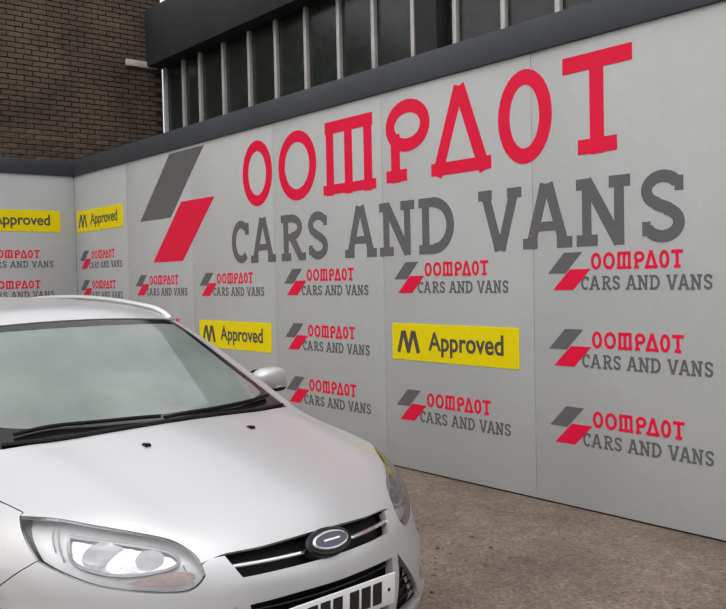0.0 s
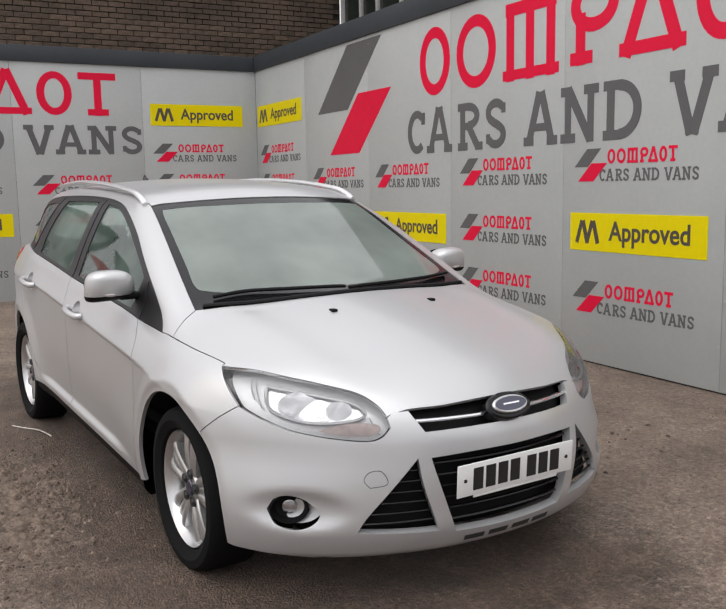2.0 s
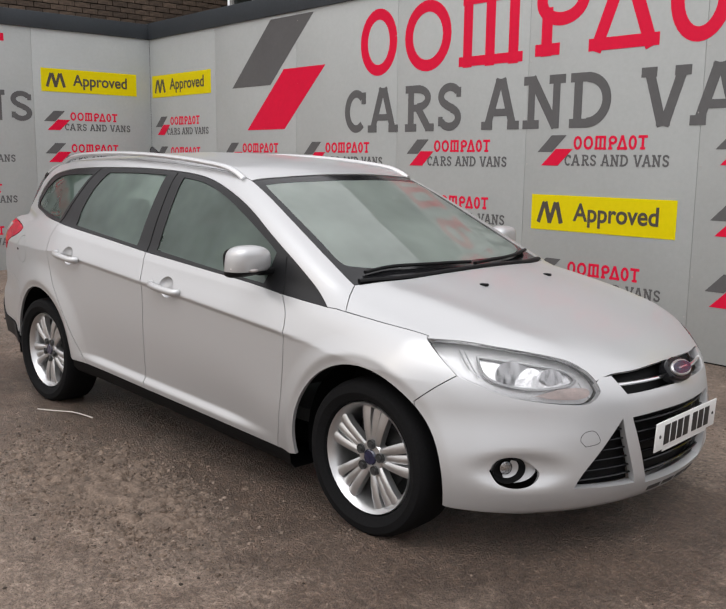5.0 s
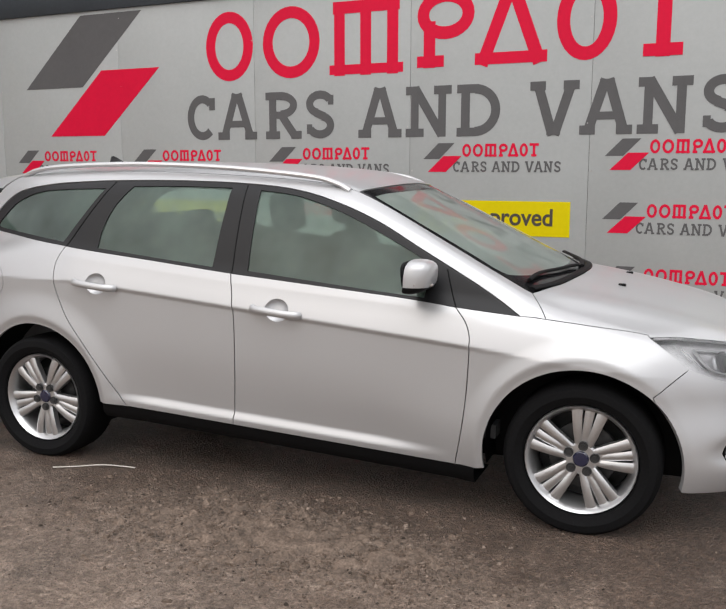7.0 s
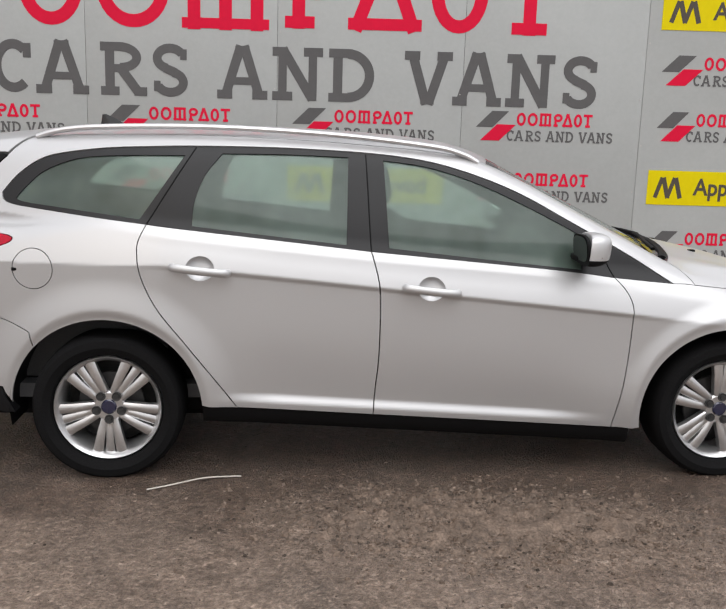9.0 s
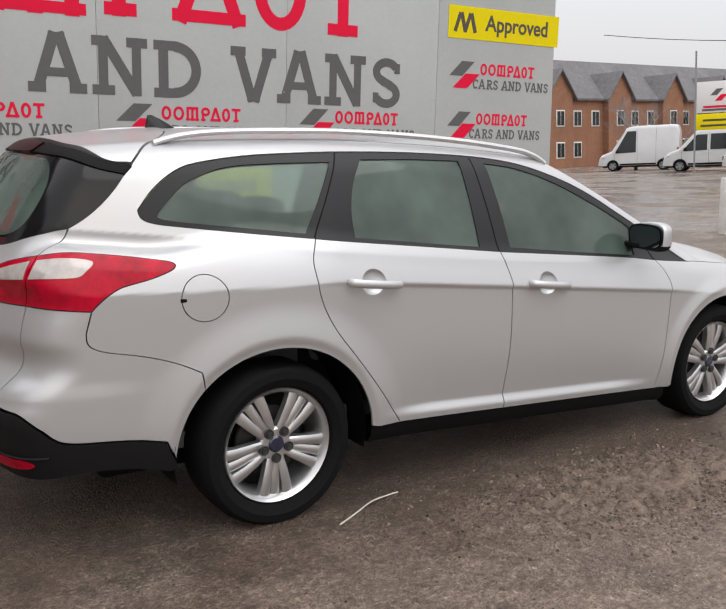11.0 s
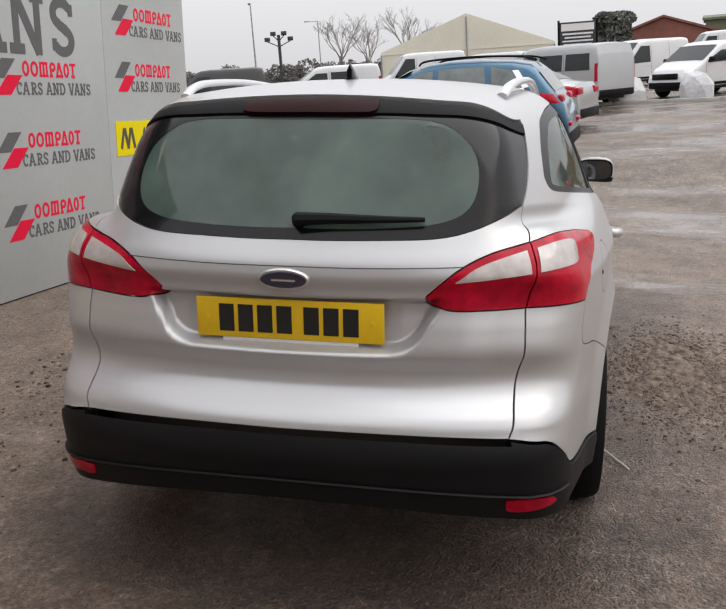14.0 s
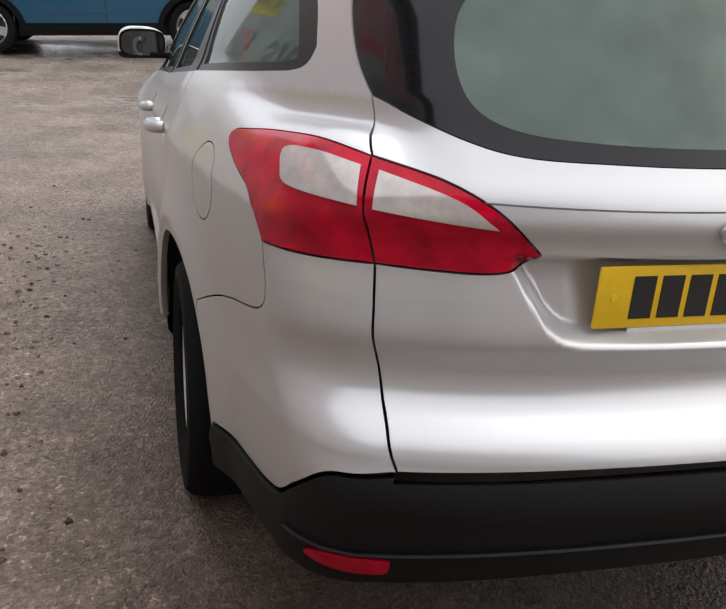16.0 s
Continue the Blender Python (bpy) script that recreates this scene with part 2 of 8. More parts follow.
def solid(x, y, z):
    """Below nought inside the car's skin, above it outside."""
    a = np.abs(y)
    # flank
    zc = crease_z(x)
    up, down = np.maximum(z - zc, 0), np.maximum(zc - z, 0)
    w = plan_half(x) - 0.34 * up - 0.7 * up * up
    fade = ease(-1.3, -0.8, x) * (1 - ease(0.75, 1.15, x))
    w = w - 0.010 * fade * (1 - ease(-0.014, 0.010, z - zc)) * np.exp(-(down / 0.30) ** 2)
    w = w - 0.40 * np.maximum(0.46 - z, 0) ** 2
    zs = sill_z(x)
    strip = ease(-0.95, -0.6, x) * (1 - ease(0.45, 0.85, x))
    w = w - 0.020 * strip * ease(zs + 0.022, zs + 0.066, z) * np.exp(-(np.maximum(z - zs - 0.066, 0) / 0.17) ** 2)
    for ax, far in ((AXLE, 0.50), (-AXLE, 0.56)):
        r = np.hypot(x - ax, z - HUB_Z)
        w = w + 0.020 * (1 - ease(0.38, far, r)) - 0.012 * (1 - ease(0.384, 0.426, r))
    w = w + 0.006 * (1 - ease(-2.0, -1.72, x)) * (1 - ease(0.55, 0.62, z))
    flank = a - w
    # lower half: bonnet and belt above, nose and tail at the ends
    shoulder = belt_z(x) + 0.03 - 0.11 * (1 - ease(-1.8, -1.3, x))
    blend = ease(0.75, 1.15, x)
    top = blend * np.where(x > 0.75, bonnet_z(x) - 0.10 * (a / 0.78) ** 2 + 0.014 * np.exp(-((a - 0.60 + 0.10 * (x - 1.2)) / 0.10) ** 2), 0) + (1 - blend) * shoulder
    nose = x - (nose_x(z) - (0.5 - 0.11 * (1 - ease(0.33, 0.58, z))) * a ** 2 - 0.25 * a ** 4)
    tail = (tail_x(z) + 0.19 * a ** 2 + 0.15 * a ** 4) - x
    edge = smax(0.731 - z, (a - 0.338 - 0.60 * np.maximum(z - 0.74, 0)) * 0.84, 0.05)
    recess = (0.046 + 0.020 * np.maximum(1 - (a / 0.3) ** 2, 0)) * (1 - ease(-0.034, 0.0, edge)) * (1 - ease(0.868, 0.884, z))
    tail = tail + recess
    nose = nose + 0.03 * np.exp(-(((a - 0.70) / 0.115) ** 2 + ((z - 0.368) / 0.055) ** 2) ** 2)
    low = smax(flank, (z - top) * 0.95, 0.07)
    low = smax(low, nose * 0.95, 0.10)
    low = smax(low, tail * 0.97, 0.09)
    low = smax(low, 0.19 - z, 0.03)
    # cabin
    dz = np.maximum(z - belt_z(x), -0.03)
    g = 0.828 - 0.36 * dz - 0.32 * dz * np.abs(dz) - 0.028 * np.maximum(x - 0.1, 0) ** 2 - 0.262 * np.maximum(-x - 1.05, 0) ** 1.5
    side = a - g
    roof = z - (roof_z(x) - 0.05 * (a / 0.6) ** 2)
    ws = (z - (1.357 - 0.484 * (x - 0.363 + 0.14 * (a / 0.65) ** 2))) * 0.9
    back = (tail_x(z) + 0.20 * a ** 2 + 0.18 * a ** 4) - x + recess
    cab = smax(side, roof, 0.10)
    cab = smax(cab, ws, 0.05)
    cab = smax(cab, back * 0.85, 0.06)
    cab = smax(cab, belt_z(x) - 0.09 - 0.35 * (1 - ease(-1.85, -1.45, x)) - z, 0.04)
    return smin(low, cab, 0.035)


def skin_hit(origin, way, far=1.9, steps=70, grow=0.0):
    """The first place where rays from inside leave the skin. origin, way: n x 3."""
    n = len(way)
    lo, hi, done = np.zeros(n), np.full(n, far), np.zeros(n, bool)
    for k in range(1, steps + 1):
        s = far * k / steps
        p = origin + way * s
        out = (solid(p[:, 0], p[:, 1], p[:, 2]) > grow) & ~done
        hi[out], done[out] = s, True
        lo[~done] = s
    for _ in range(22):
        m = (lo + hi) / 2
        p = origin + way * m[:, None]
        out = solid(p[:, 0], p[:, 1], p[:, 2]) > grow
        hi, lo = np.where(out, m, hi), np.where(out, lo, m)
    return origin + way * hi[:, None]


def skin_normal(p, e=0.004):
    g = []
    for k in range(3):
        d = np.zeros(3)
        d[k] = e
        q, r = p + d, p - d
        g.append(solid(q[:, 0], q[:, 1], q[:, 2]) - solid(r[:, 0], r[:, 1], r[:, 2]))
    g = np.array(g).T
    return g / np.maximum(np.linalg.norm(g, axis=1), 1e-9)[:, None]


class Around:
    """Angles (degrees) seen from a point inside: round the upright axis from the given heading, and up."""

    def __init__(self, centre, heading):
        self.c, self.h = np.array(centre, float), heading

    def rays(self, uv):
        az, el = np.radians(uv[:, 0] + self.h), np.radians(uv[:, 1])
        return np.repeat(self.c[None], len(uv), 0), np.stack([np.cos(az) * np.cos(el), np.sin(az) * np.cos(el), np.sin(el)], 1)

    def flat(self, p):
        d = p - self.c
        az = np.degrees(np.arctan2(d[:, 1], d[:, 0])) - self.h
        return np.stack([(az + 180) % 360 - 180, np.degrees(np.arctan2(d[:, 2], np.hypot(d[:, 0], d[:, 1])))], 1)
    unit = 57.3


class Along:
    """Place along the car and the angle round a line that runs through its cabin, right-hand side."""

    def rays(self, uv):
        al = np.radians(uv[:, 1])
        o = np.stack([uv[:, 0] / 57.3, 0 * al, 0 * al + 0.6], 1)
        return o, np.stack([0 * al, -np.cos(al), np.sin(al)], 1)

    def flat(self, p):
        return np.stack([p[:, 0] * 57.3, np.degrees(np.arctan2(p[:, 2] - 0.6, -p[:, 1]))], 1)
    unit = 57.3


class Down:
    """Seen from above."""

    def rays(self, uv):
        o = np.stack([uv[:, 0], uv[:, 1], 0 * uv[:, 0] + 0.5], 1)
        return o, np.repeat(np.array([[0, 0, 1.0]]), len(uv), 0)

    def flat(self, p):
        return p[:, :2].copy()
    unit = 1.0


class Flank:
    """Seen square from its right-hand side: x and z."""

    def rays(self, uv):
        o = np.stack([uv[:, 0], 0 * uv[:, 0], uv[:, 1]], 1)
        return o, np.repeat(np.array([[0, -1.0, 0]]), len(uv), 0)

    def flat(self, p):
        return p[:, [0, 2]].copy()
    unit = 1.0


FRONT, REAR = Around((1.2, 0, 0.4), 0), Around((-1.35, 0, 0.7), 180)
ALONG, DOWN, FLANK = Along(), Down(), Flank()

# ---- mesh tools ----
import collections
from mathutils.geometry import delaunay_2d_cdt


def link_mesh(name, verts, faces, mat, parent=None, label="", smooth=True, normals=None):
    me = bpy.data.meshes.new(name)
    me.from_pydata([tuple(map(float, v)) for v in verts], [], [tuple(map(int, f)) for f in faces])
    me.materials.append(mat)
    me.shade_smooth() if smooth else me.shade_flat()
    if normals is not None:
        me.normals_split_custom_set_from_vertices([tuple(map(float, v)) for v in normals])
    ob = new(name, me)
    if parent is not None:
        ob.parent = parent
    if label:
        tagged(ob, label=label)
    return ob


def part(name, bm, mat, parent=None, label="", smooth=True, angle=35):
    """A bmesh as one mesh object under a thing or part."""
    me = bpy.data.meshes.new(name)
    bmesh.ops.recalc_face_normals(bm, faces=bm.faces)
    bm.to_mesh(me)
    bm.free()
    me.materials.append(mat)
    if smooth:
        me.shade_smooth()
        me.set_sharp_from_angle(angle=radians(angle))
    ob = new(name, me)
    if parent is not None:
        ob.parent = parent
    if label:
        tagged(ob, label=label)
    return ob


def thing(name, label, category, m=None, group="", kind=""):
    e = new(name)
    e.empty_display_size = 0.2
    if m is not None:
        e.matrix_world = m
    return tagged(e, label=label, category=category, group=group, kind=kind)


def box(bm, lo, hi, bevel=0.0, m=None):
    r = bmesh.ops.create_cube(bm, size=1)
    vs = r["verts"]
    for v in vs:
        v.co = Vector([(lo[k] + hi[k]) / 2 + v.co[k] * (hi[k] - lo[k]) for k in range(3)])
    if bevel:
        es = list({e for v in vs for e in v.link_edges})
        res = bmesh.ops.bevel(bm, geom=es, offset=bevel, segments=2, affect="EDGES", profile=0.5)
        vs = list({v for f in res["faces"] for v in f.verts} | {v for v in vs if v.is_valid})
    if m is not None:
        bmesh.ops.transform(bm, matrix=m, verts=vs)
    return vs


def lathe(bm, profile, steps=32, m=None, cap=True):
    """Turns (radius, y) points round the y axis."""
    rings = []
    for r, y in profile:
        rings.append([bm.verts.new((r * math.cos(2 * math.pi * k / steps), y, r * math.sin(2 * math.pi * k / steps))) for k in range(steps)])
    for a, b in zip(rings, rings[1:]):
        for k in range(steps):
            bm.faces.new((a[k], a[(k + 1) % steps], b[(k + 1) % steps], b[k]))
    for ring in (rings[0], rings[-1]) if cap else ():
        if profile[0 if ring is rings[0] else -1][0] > 1e-4:
            try:
                bm.faces.new(ring)
            except ValueError:
                pass
    vs = [v for r in rings for v in r]
    bmesh.ops.remove_doubles(bm, verts=vs, dist=1e-5)
    if m is not None:
        bmesh.ops.transform(bm, matrix=m, verts=[v for v in vs if v.is_valid])


def tube(bm, pts, radius, sides=8, flat=1.0, cap=True):
    """A round bar along points; radius may be a list."""
    pts = [Vector(p) for p in pts]
    rad = radius if isinstance(radius, (list, tuple)) else [radius] * len(pts)
    rings = []
    up0 = Vector((0, 0, 1))
    for i, p in enumerate(pts):
        d = (pts[min(i + 1, len(pts) - 1)] - pts[max(i - 1, 0)]).normalized()
        ref = up0 if abs(d.z) < 0.95 else Vector((1, 0, 0))
        s = d.cross(ref).normalized()
        u = s.cross(d)
        rings.append([bm.verts.new(p + (s * math.cos(2 * math.pi * k / sides) + u * math.sin(2 * math.pi * k / sides) * flat) * rad[i]) for k in range(sides)])
    for a, b in zip(rings, rings[1:]):
        for k in range(sides):
            bm.faces.new((a[k], a[(k + 1) % sides], b[(k + 1) % sides], b[k]))
    if cap:
        bm.faces.new(rings[0]), bm.faces.new(rings[-1])


def prism(bm, outline, depth, m=None, bevel=0.0):
    """A flat outline in x and z, thick along y from 0 to depth."""
    vs = [bm.verts.new((x, 0, z)) for x, z in outline]
    f = bm.faces.new(vs)
    r = bmesh.ops.extrude_face_region(bm, geom=[f])
    top = [v for v in r["geom"] if isinstance(v, bmesh.types.BMVert)]
    for v in top:
        v.co.y += depth
    allv = vs + top
    if bevel:
        es = [e for e in {e for v in allv for e in v.link_edges} if abs(e.verts[0].co.y - e.verts[1].co.y) < 1e-6]
        res = bmesh.ops.bevel(bm, geom=es, offset=bevel, segments=2, affect="EDGES", profile=0.5)
        allv = list({v for f in res["faces"] for v in f.verts} | {v for v in allv if v.is_valid})
    if m is not None:
        bmesh.ops.transform(bm, matrix=m, verts=allv)
    return allv


def rounded(pts, n=8):
    """Catmull-Rom through points (any dimension), open."""
    p = [np.array(q, float) for q in pts]
    if len(p) < 3:
        return p
    out = []
    for i in range(len(p) - 1):
        a, b, c, d = p[max(i - 1, 0)], p[i], p[i + 1], p[min(i + 2, len(p) - 1)]
        for k in range(n):
            t = k / n
            out.append(0.5 * (2 * b + (c - a) * t + (2 * a - 5 * b + 4 * c - d) * t * t + (3 * b - a - 3 * c + d) * t ** 3))
    out.append(p[-1])
    return out


def on(param, pts, n=8):
    """A smooth run of places on the car's skin, through points named by a view's two numbers."""
    uv = np.array(rounded(pts, n))
    o, w = param.rays(uv)
    return skin_hit(o, w)


def flip(run):
    """The same run on the car's other side, in the opposite order."""
    return run[::-1] * np.array([1, -1, 1])


def loop_of(*runs):
    return np.concatenate([np.asarray(r) for r in runs])


def inside(poly, pts):
    x, y = pts[:, 0], pts[:, 1]
    r = np.zeros(len(pts), bool)
    a = poly
    b = np.roll(poly, -1, 0)
    for (x0, y0), (x1, y1) in zip(a, b):
        if y0 == y1:
            continue
        c = ((y0 > y) != (y1 > y)) & (x < (x1 - x0) * (y - y0) / (y1 - y0) + x0)
        r ^= c
    return r


def resample(poly, h):
    """Even steps of about h along a closed line, its sharp corners kept."""
    n = len(poly)
    d = np.roll(poly, -1, 0) - poly
    keep = [poly[i] for i in range(n) if np.hypot(*(poly[i] - poly[i - 1])) > 1e-6 * h]
    poly = np.array(keep)
    n = len(poly)
    a, b = poly - np.roll(poly, 1, 0), np.roll(poly, -1, 0) - poly
    turn = np.abs((np.arctan2(b[:, 1], b[:, 0]) - np.arctan2(a[:, 1], a[:, 0]) + np.pi) % (2 * np.pi) - np.pi)
    corners = [i for i in range(n) if turn[i] > 0.5] or [0]
    out = []
    for k, i in enumerate(corners):
        j = corners[(k + 1) % len(corners)]
        idx = [(i + q) % n for q in range(((j - i) % n or n) + 1)]
        run = poly[idx]
        s = np.concatenate([[0], np.cumsum(np.hypot(*np.diff(run, axis=0).T))])
        m = max(1, int(round(s[-1] / h)))
        for q in range(m):
            u = s[-1] * q / m
            out.append([np.interp(u, s, run[:, 0]), np.interp(u, s, run[:, 1])])
    return np.array(out)


def inset(poly, g):
    area = 0.5 * np.sum(poly[:, 0] * np.roll(poly[:, 1], -1) - np.roll(poly[:, 0], -1) * poly[:, 1])
    t = np.roll(poly, -1, 0) - np.roll(poly, 1, 0)
    t = t / np.maximum(np.hypot(t[:, 0], t[:, 1]), 1e-9)[:, None]
    nrm = np.stack([-t[:, 1], t[:, 0]], 1) * np.sign(area)
    return poly + nrm * g


def panel(name, param, outline, mat, parent, label="", holes=(), h=0.024, gap=0.0022, skirt=0.016, grow=0.0, mirror=False, hole_gap=0.0):
    """A panel of the car's skin inside an outline given by places in space; its edges turn inwards. Returns the object and, if mirrored, its twin."""
    hh = h * param.unit
    loops = [inset(resample(param.flat(np.asarray(outline)), hh * 0.6), gap * param.unit)]
    for ho in holes:
        loops.append(inset(resample(param.flat(np.asarray(ho)), hh * 0.6), -hole_gap * param.unit))
    lo, hi = loops[0].min(0), loops[0].max(0)
    gx, gy = np.meshgrid(np.arange(lo[0], hi[0], hh), np.arange(lo[1], hi[1], hh * 0.866))
    gx = gx + (np.arange(gx.shape[0]) % 2)[:, None] * hh * 0.5
    grid = np.stack([gx.ravel(), gy.ravel()], 1)
    ok = inside(loops[0], grid)
    for lp in loops[1:]:
        ok &= ~inside(lp, grid)
    grid = grid[ok]
    edge = np.concatenate(loops)
    near = np.ones(len(grid), bool)
    for i in range(0, len(grid), 2000):
        d = np.min(np.hypot(grid[i:i + 2000, None, 0] - edge[None, :, 0], grid[i:i + 2000, None, 1] - edge[None, :, 1]), 1)
        near[i:i + 2000] = d > 0.42 * hh
    grid = grid[near]
    pts, edges, base = [], [], 0
    for lp in loops:
        pts += [Vector(map(float, q)) for q in lp]
        edges += [(base + k, base + (k + 1) % len(lp)) for k in range(len(lp))]
        base += len(lp)
    nb = base
    pts += [Vector(map(float, q)) for q in grid]
    v2, _, faces, _, _, _ = delaunay_2d_cdt(pts, edges, [], 0, 1e-7)
    uv = np.array([tuple(v) for v in v2])
    mid = np.array([uv[list(f)].mean(0) for f in faces])
    ok = inside(loops[0], mid)
    for lp in loops[1:]:
        ok &= ~inside(lp, mid)
    faces = [f for f, k in zip(faces, ok) if k]
    o, w = param.rays(uv)
    p = skin_hit(o, w, grow=grow)
    nr = skin_normal(p)
    faces = [tuple(f) for f in faces]
    out = np.array([p[f[0]] for f in faces])
    fn = np.cross(p[[f[1] for f in faces]] - out, p[[f[2] for f in faces]] - out)
    rev = np.einsum("ij,ij->i", fn, nr[[f[0] for f in faces]]) < 0
    faces = [f[::-1] if r else f for f, r in zip(faces, rev)]
    used = collections.Counter()
    for f in faces:
        for a, b in zip(f, f[1:] + f[:1]):
            used[(a, b)] += 1
    rim = [(a, b) for (a, b) in used if (b, a) not in used]
    verts, norms = list(p), list(nr)
    if skirt:
        for a, b in rim:
            t = p[b] - p[a]
            side = np.cross(t, nr[a])
            side = side / max(np.linalg.norm(side), 1e-9)
            ids = []
            for q in (a, b):
                verts.append(p[q]), norms.append(side)
                verts.append(p[q] - nr[q] * skirt), norms.append(side)
                ids.append(len(verts) - 2)
            faces.append((ids[0], ids[0] + 1, ids[1] + 1, ids[1]))
    ob = link_mesh(name, verts, faces, mat, parent, label, True, norms)
    if not mirror:
        return ob
    s = np.array([1, -1, 1])
    twin = link_mesh(name, np.array(verts) * s, [f[::-1] for f in faces], mat, parent, label, True, np.array(norms) * s)
    return ob, twin

# ---- the yard: the far ground rises away from the car, tilted to fit the camera's view ----
RISE_X, RISE_Y = 0.047, -0.054
BG_UP = Vector((-RISE_X, -RISE_Y, 1)).normalized()
BG = BG_UP.to_track_quat("Z", "Y").to_matrix().to_4x4()
BG = Matrix.Rotation(-math.atan2(BG[1][0], BG[0][0]), 4, BG_UP) @ BG


def ground_z(x, y):
    r = math.hypot(x, y)
    if x < -2:
        return 0.0
    w = float(ease(4.5, 11.0, r)) * float(ease(-2.0, 5.0, x))
    far = min(1.0, 150 / max(r, 1))
    return ((RISE_X * x + RISE_Y * y) * far) * w


def far_pose(x, y, turn=0.0, sink=0.0):
    """A pose on the rising far yard, upright to it, at a place of the plan."""
    return Matrix.Translation((x, y, ground_z(x, y) - sink)) @ BG.to_3x3().to_4x4() @ pose(0, 0, 0, 0, 0, turn)


def ground_material():
    """Wet asphalt worn to gravel, brown with mud, darker and glossier where water lies, and with shade about the car
    put into its colour.
    """
    m = bpy.data.materials.new("wet_gravelly_asphalt")
    m.use_nodes = True
    n, l = m.node_tree.nodes, m.node_tree.links
    b = n["Principled BSDF"]
    co = n.new("ShaderNodeTexCoord")

    def noise_at(scale, detail=5, rough=0.6, stretch=None):
        t = n.new("ShaderNodeTexNoise")
        t.inputs["Scale"].default_value, t.inputs["Detail"].default_value, t.inputs["Roughness"].default_value = scale, detail, rough
        if stretch:
            mp = n.new("ShaderNodeMapping")
            mp.inputs["Scale"].default_value = stretch
            l.new(co.outputs["Object"], mp.inputs[0])
            l.new(mp.outputs[0], t.inputs["Vector"])
        else:
            l.new(co.outputs["Object"], t.inputs["Vector"])
        return t.outputs[0]

    def ramp(src, stops):
        r = n.new("ShaderNodeValToRGB")
        el = r.color_ramp.elements
        while len(el) < len(stops):
            el.new(0.5)
        for e, (p, c) in zip(el, stops):
            e.position, e.color = p, (*c, 1)
        l.new(src, r.inputs[0])
        return r.outputs[0]

    def mix(f, a, c, kind="MIX"):
        x = n.new("ShaderNodeMix")
        x.data_type, x.blend_type = "RGBA", kind
        if isinstance(f, float):
            x.inputs[0].default_value = f
        else:
            l.new(f, x.inputs[0])
        l.new(a, x.inputs[6]), l.new(c, x.inputs[7])
        return x.outputs[2]

    asphalt = ramp(noise_at(55, 8, 0.75), [(0.30, (0.030, 0.026, 0.022)), (0.46, (0.19, 0.158, 0.134)), (0.58, (0.35, 0.297, 0.256)), (0.72, (0.70, 0.62, 0.55))])
    mud = ramp(noise_at(38, 8, 0.7), [(0.28, (0.085, 0.063, 0.049)), (0.50, (0.24, 0.184, 0.148)), (0.72, (0.44, 0.355, 0.295))])
    where = ramp(noise_at(0.42, 6, 0.6), [(0.30, (0, 0, 0)), (0.48, (1, 1, 1))])
    sep = n.new("ShaderNodeSeparateXYZ")
    l.new(co.outputs["Object"], sep.inputs[0])
    open_yard = n.new("ShaderNodeMapRange")
    open_yard.inputs[1].default_value, open_yard.inputs[2].default_value = 3.0, 9.0
    l.new(sep.outputs[0], open_yard.inputs[0])
    trodden = n.new("ShaderNodeMapRange")
    trodden.inputs[3].default_value, trodden.inputs[4].default_value = 1.0, 0.15
    l.new(open_yard.outputs[0], trodden.inputs[0])
    muddy = n.new("ShaderNodeMath")
    muddy.operation = "MULTIPLY"
    l.new(where, muddy.inputs[0]), l.new(trodden.outputs[0], muddy.inputs[1])
    # trampled mud alongside the car, with a ragged edge
    def reach(axis, a, c):
        r = n.new("ShaderNodeMapRange")
        r.inputs[1].default_value, r.inputs[2].default_value = a, c
        l.new(sep.outputs[axis], r.inputs[0])
        return r.outputs[0]

    def calc(op, a, c):
        x = n.new("ShaderNodeMath")
        x.operation, x.use_clamp = op, True
        for k, v in enumerate((a, c)):
            if isinstance(v, float):
                x.inputs[k].default_value = v
            else:
                l.new(v, x.inputs[k])
        return x.outputs[0]

    track = calc("MULTIPLY", calc("MULTIPLY", reach(0, -6.0, -4.0), reach(0, 4.2, 2.6)), reach(1, -0.5, -1.3))
    ragged = calc("MULTIPLY", track, ramp(noise_at(1.1, 6, 0.65), [(0.34, (0.35, 0.35, 0.35)), (0.54, (1, 1, 1))]))
    soil = calc("MAXIMUM", muddy.outputs[0], ragged)
    col = mix(soil, asphalt, mud)
    chip_show = calc("SUBTRACT", 1.0, calc("MULTIPLY", soil, 0.8))
    # single chips of stone, light and dark
    for scale, lo, hi in ((75, 0.38, 1.8), (170, 0.32, 1.95)):
        vo = n.new("ShaderNodeTexVoronoi")
        vo.inputs["Scale"].default_value = scale
        l.new(co.outputs["Object"], vo.inputs["Vector"])
        chip = ramp(vo.outputs["Color"], [(0.05, (lo, lo, lo)), (0.55, (0.92, 0.92, 0.92)), (0.95, (hi, hi, hi))])
        col = mix(chip_show, col, chip, "MULTIPLY")
    clods = ramp(noise_at(11, 6, 0.7), [(0.34, (0.74, 0.72, 0.70)), (0.5, (1.0, 0.99, 0.98)), (0.66, (1.22, 1.2, 1.18))])
    col = mix(1.0, col, clods, "MULTIPLY")
    patches = ramp(noise_at(1.7, 5, 0.6), [(0.32, (0.74, 0.72, 0.70)), (0.68, (1.36, 1.34, 1.31))])
    col = mix(1.0, col, patches, "MULTIPLY")
    # standing water, mostly out in the open yard
    wet_noise = noise_at(0.55, 5, 0.55, (1.0, 0.45, 1.0))
    add = n.new("ShaderNodeMath")
    add.operation = "MULTIPLY_ADD"
    add.inputs[1].default_value, add.inputs[2].default_value = 0.17, 0.0
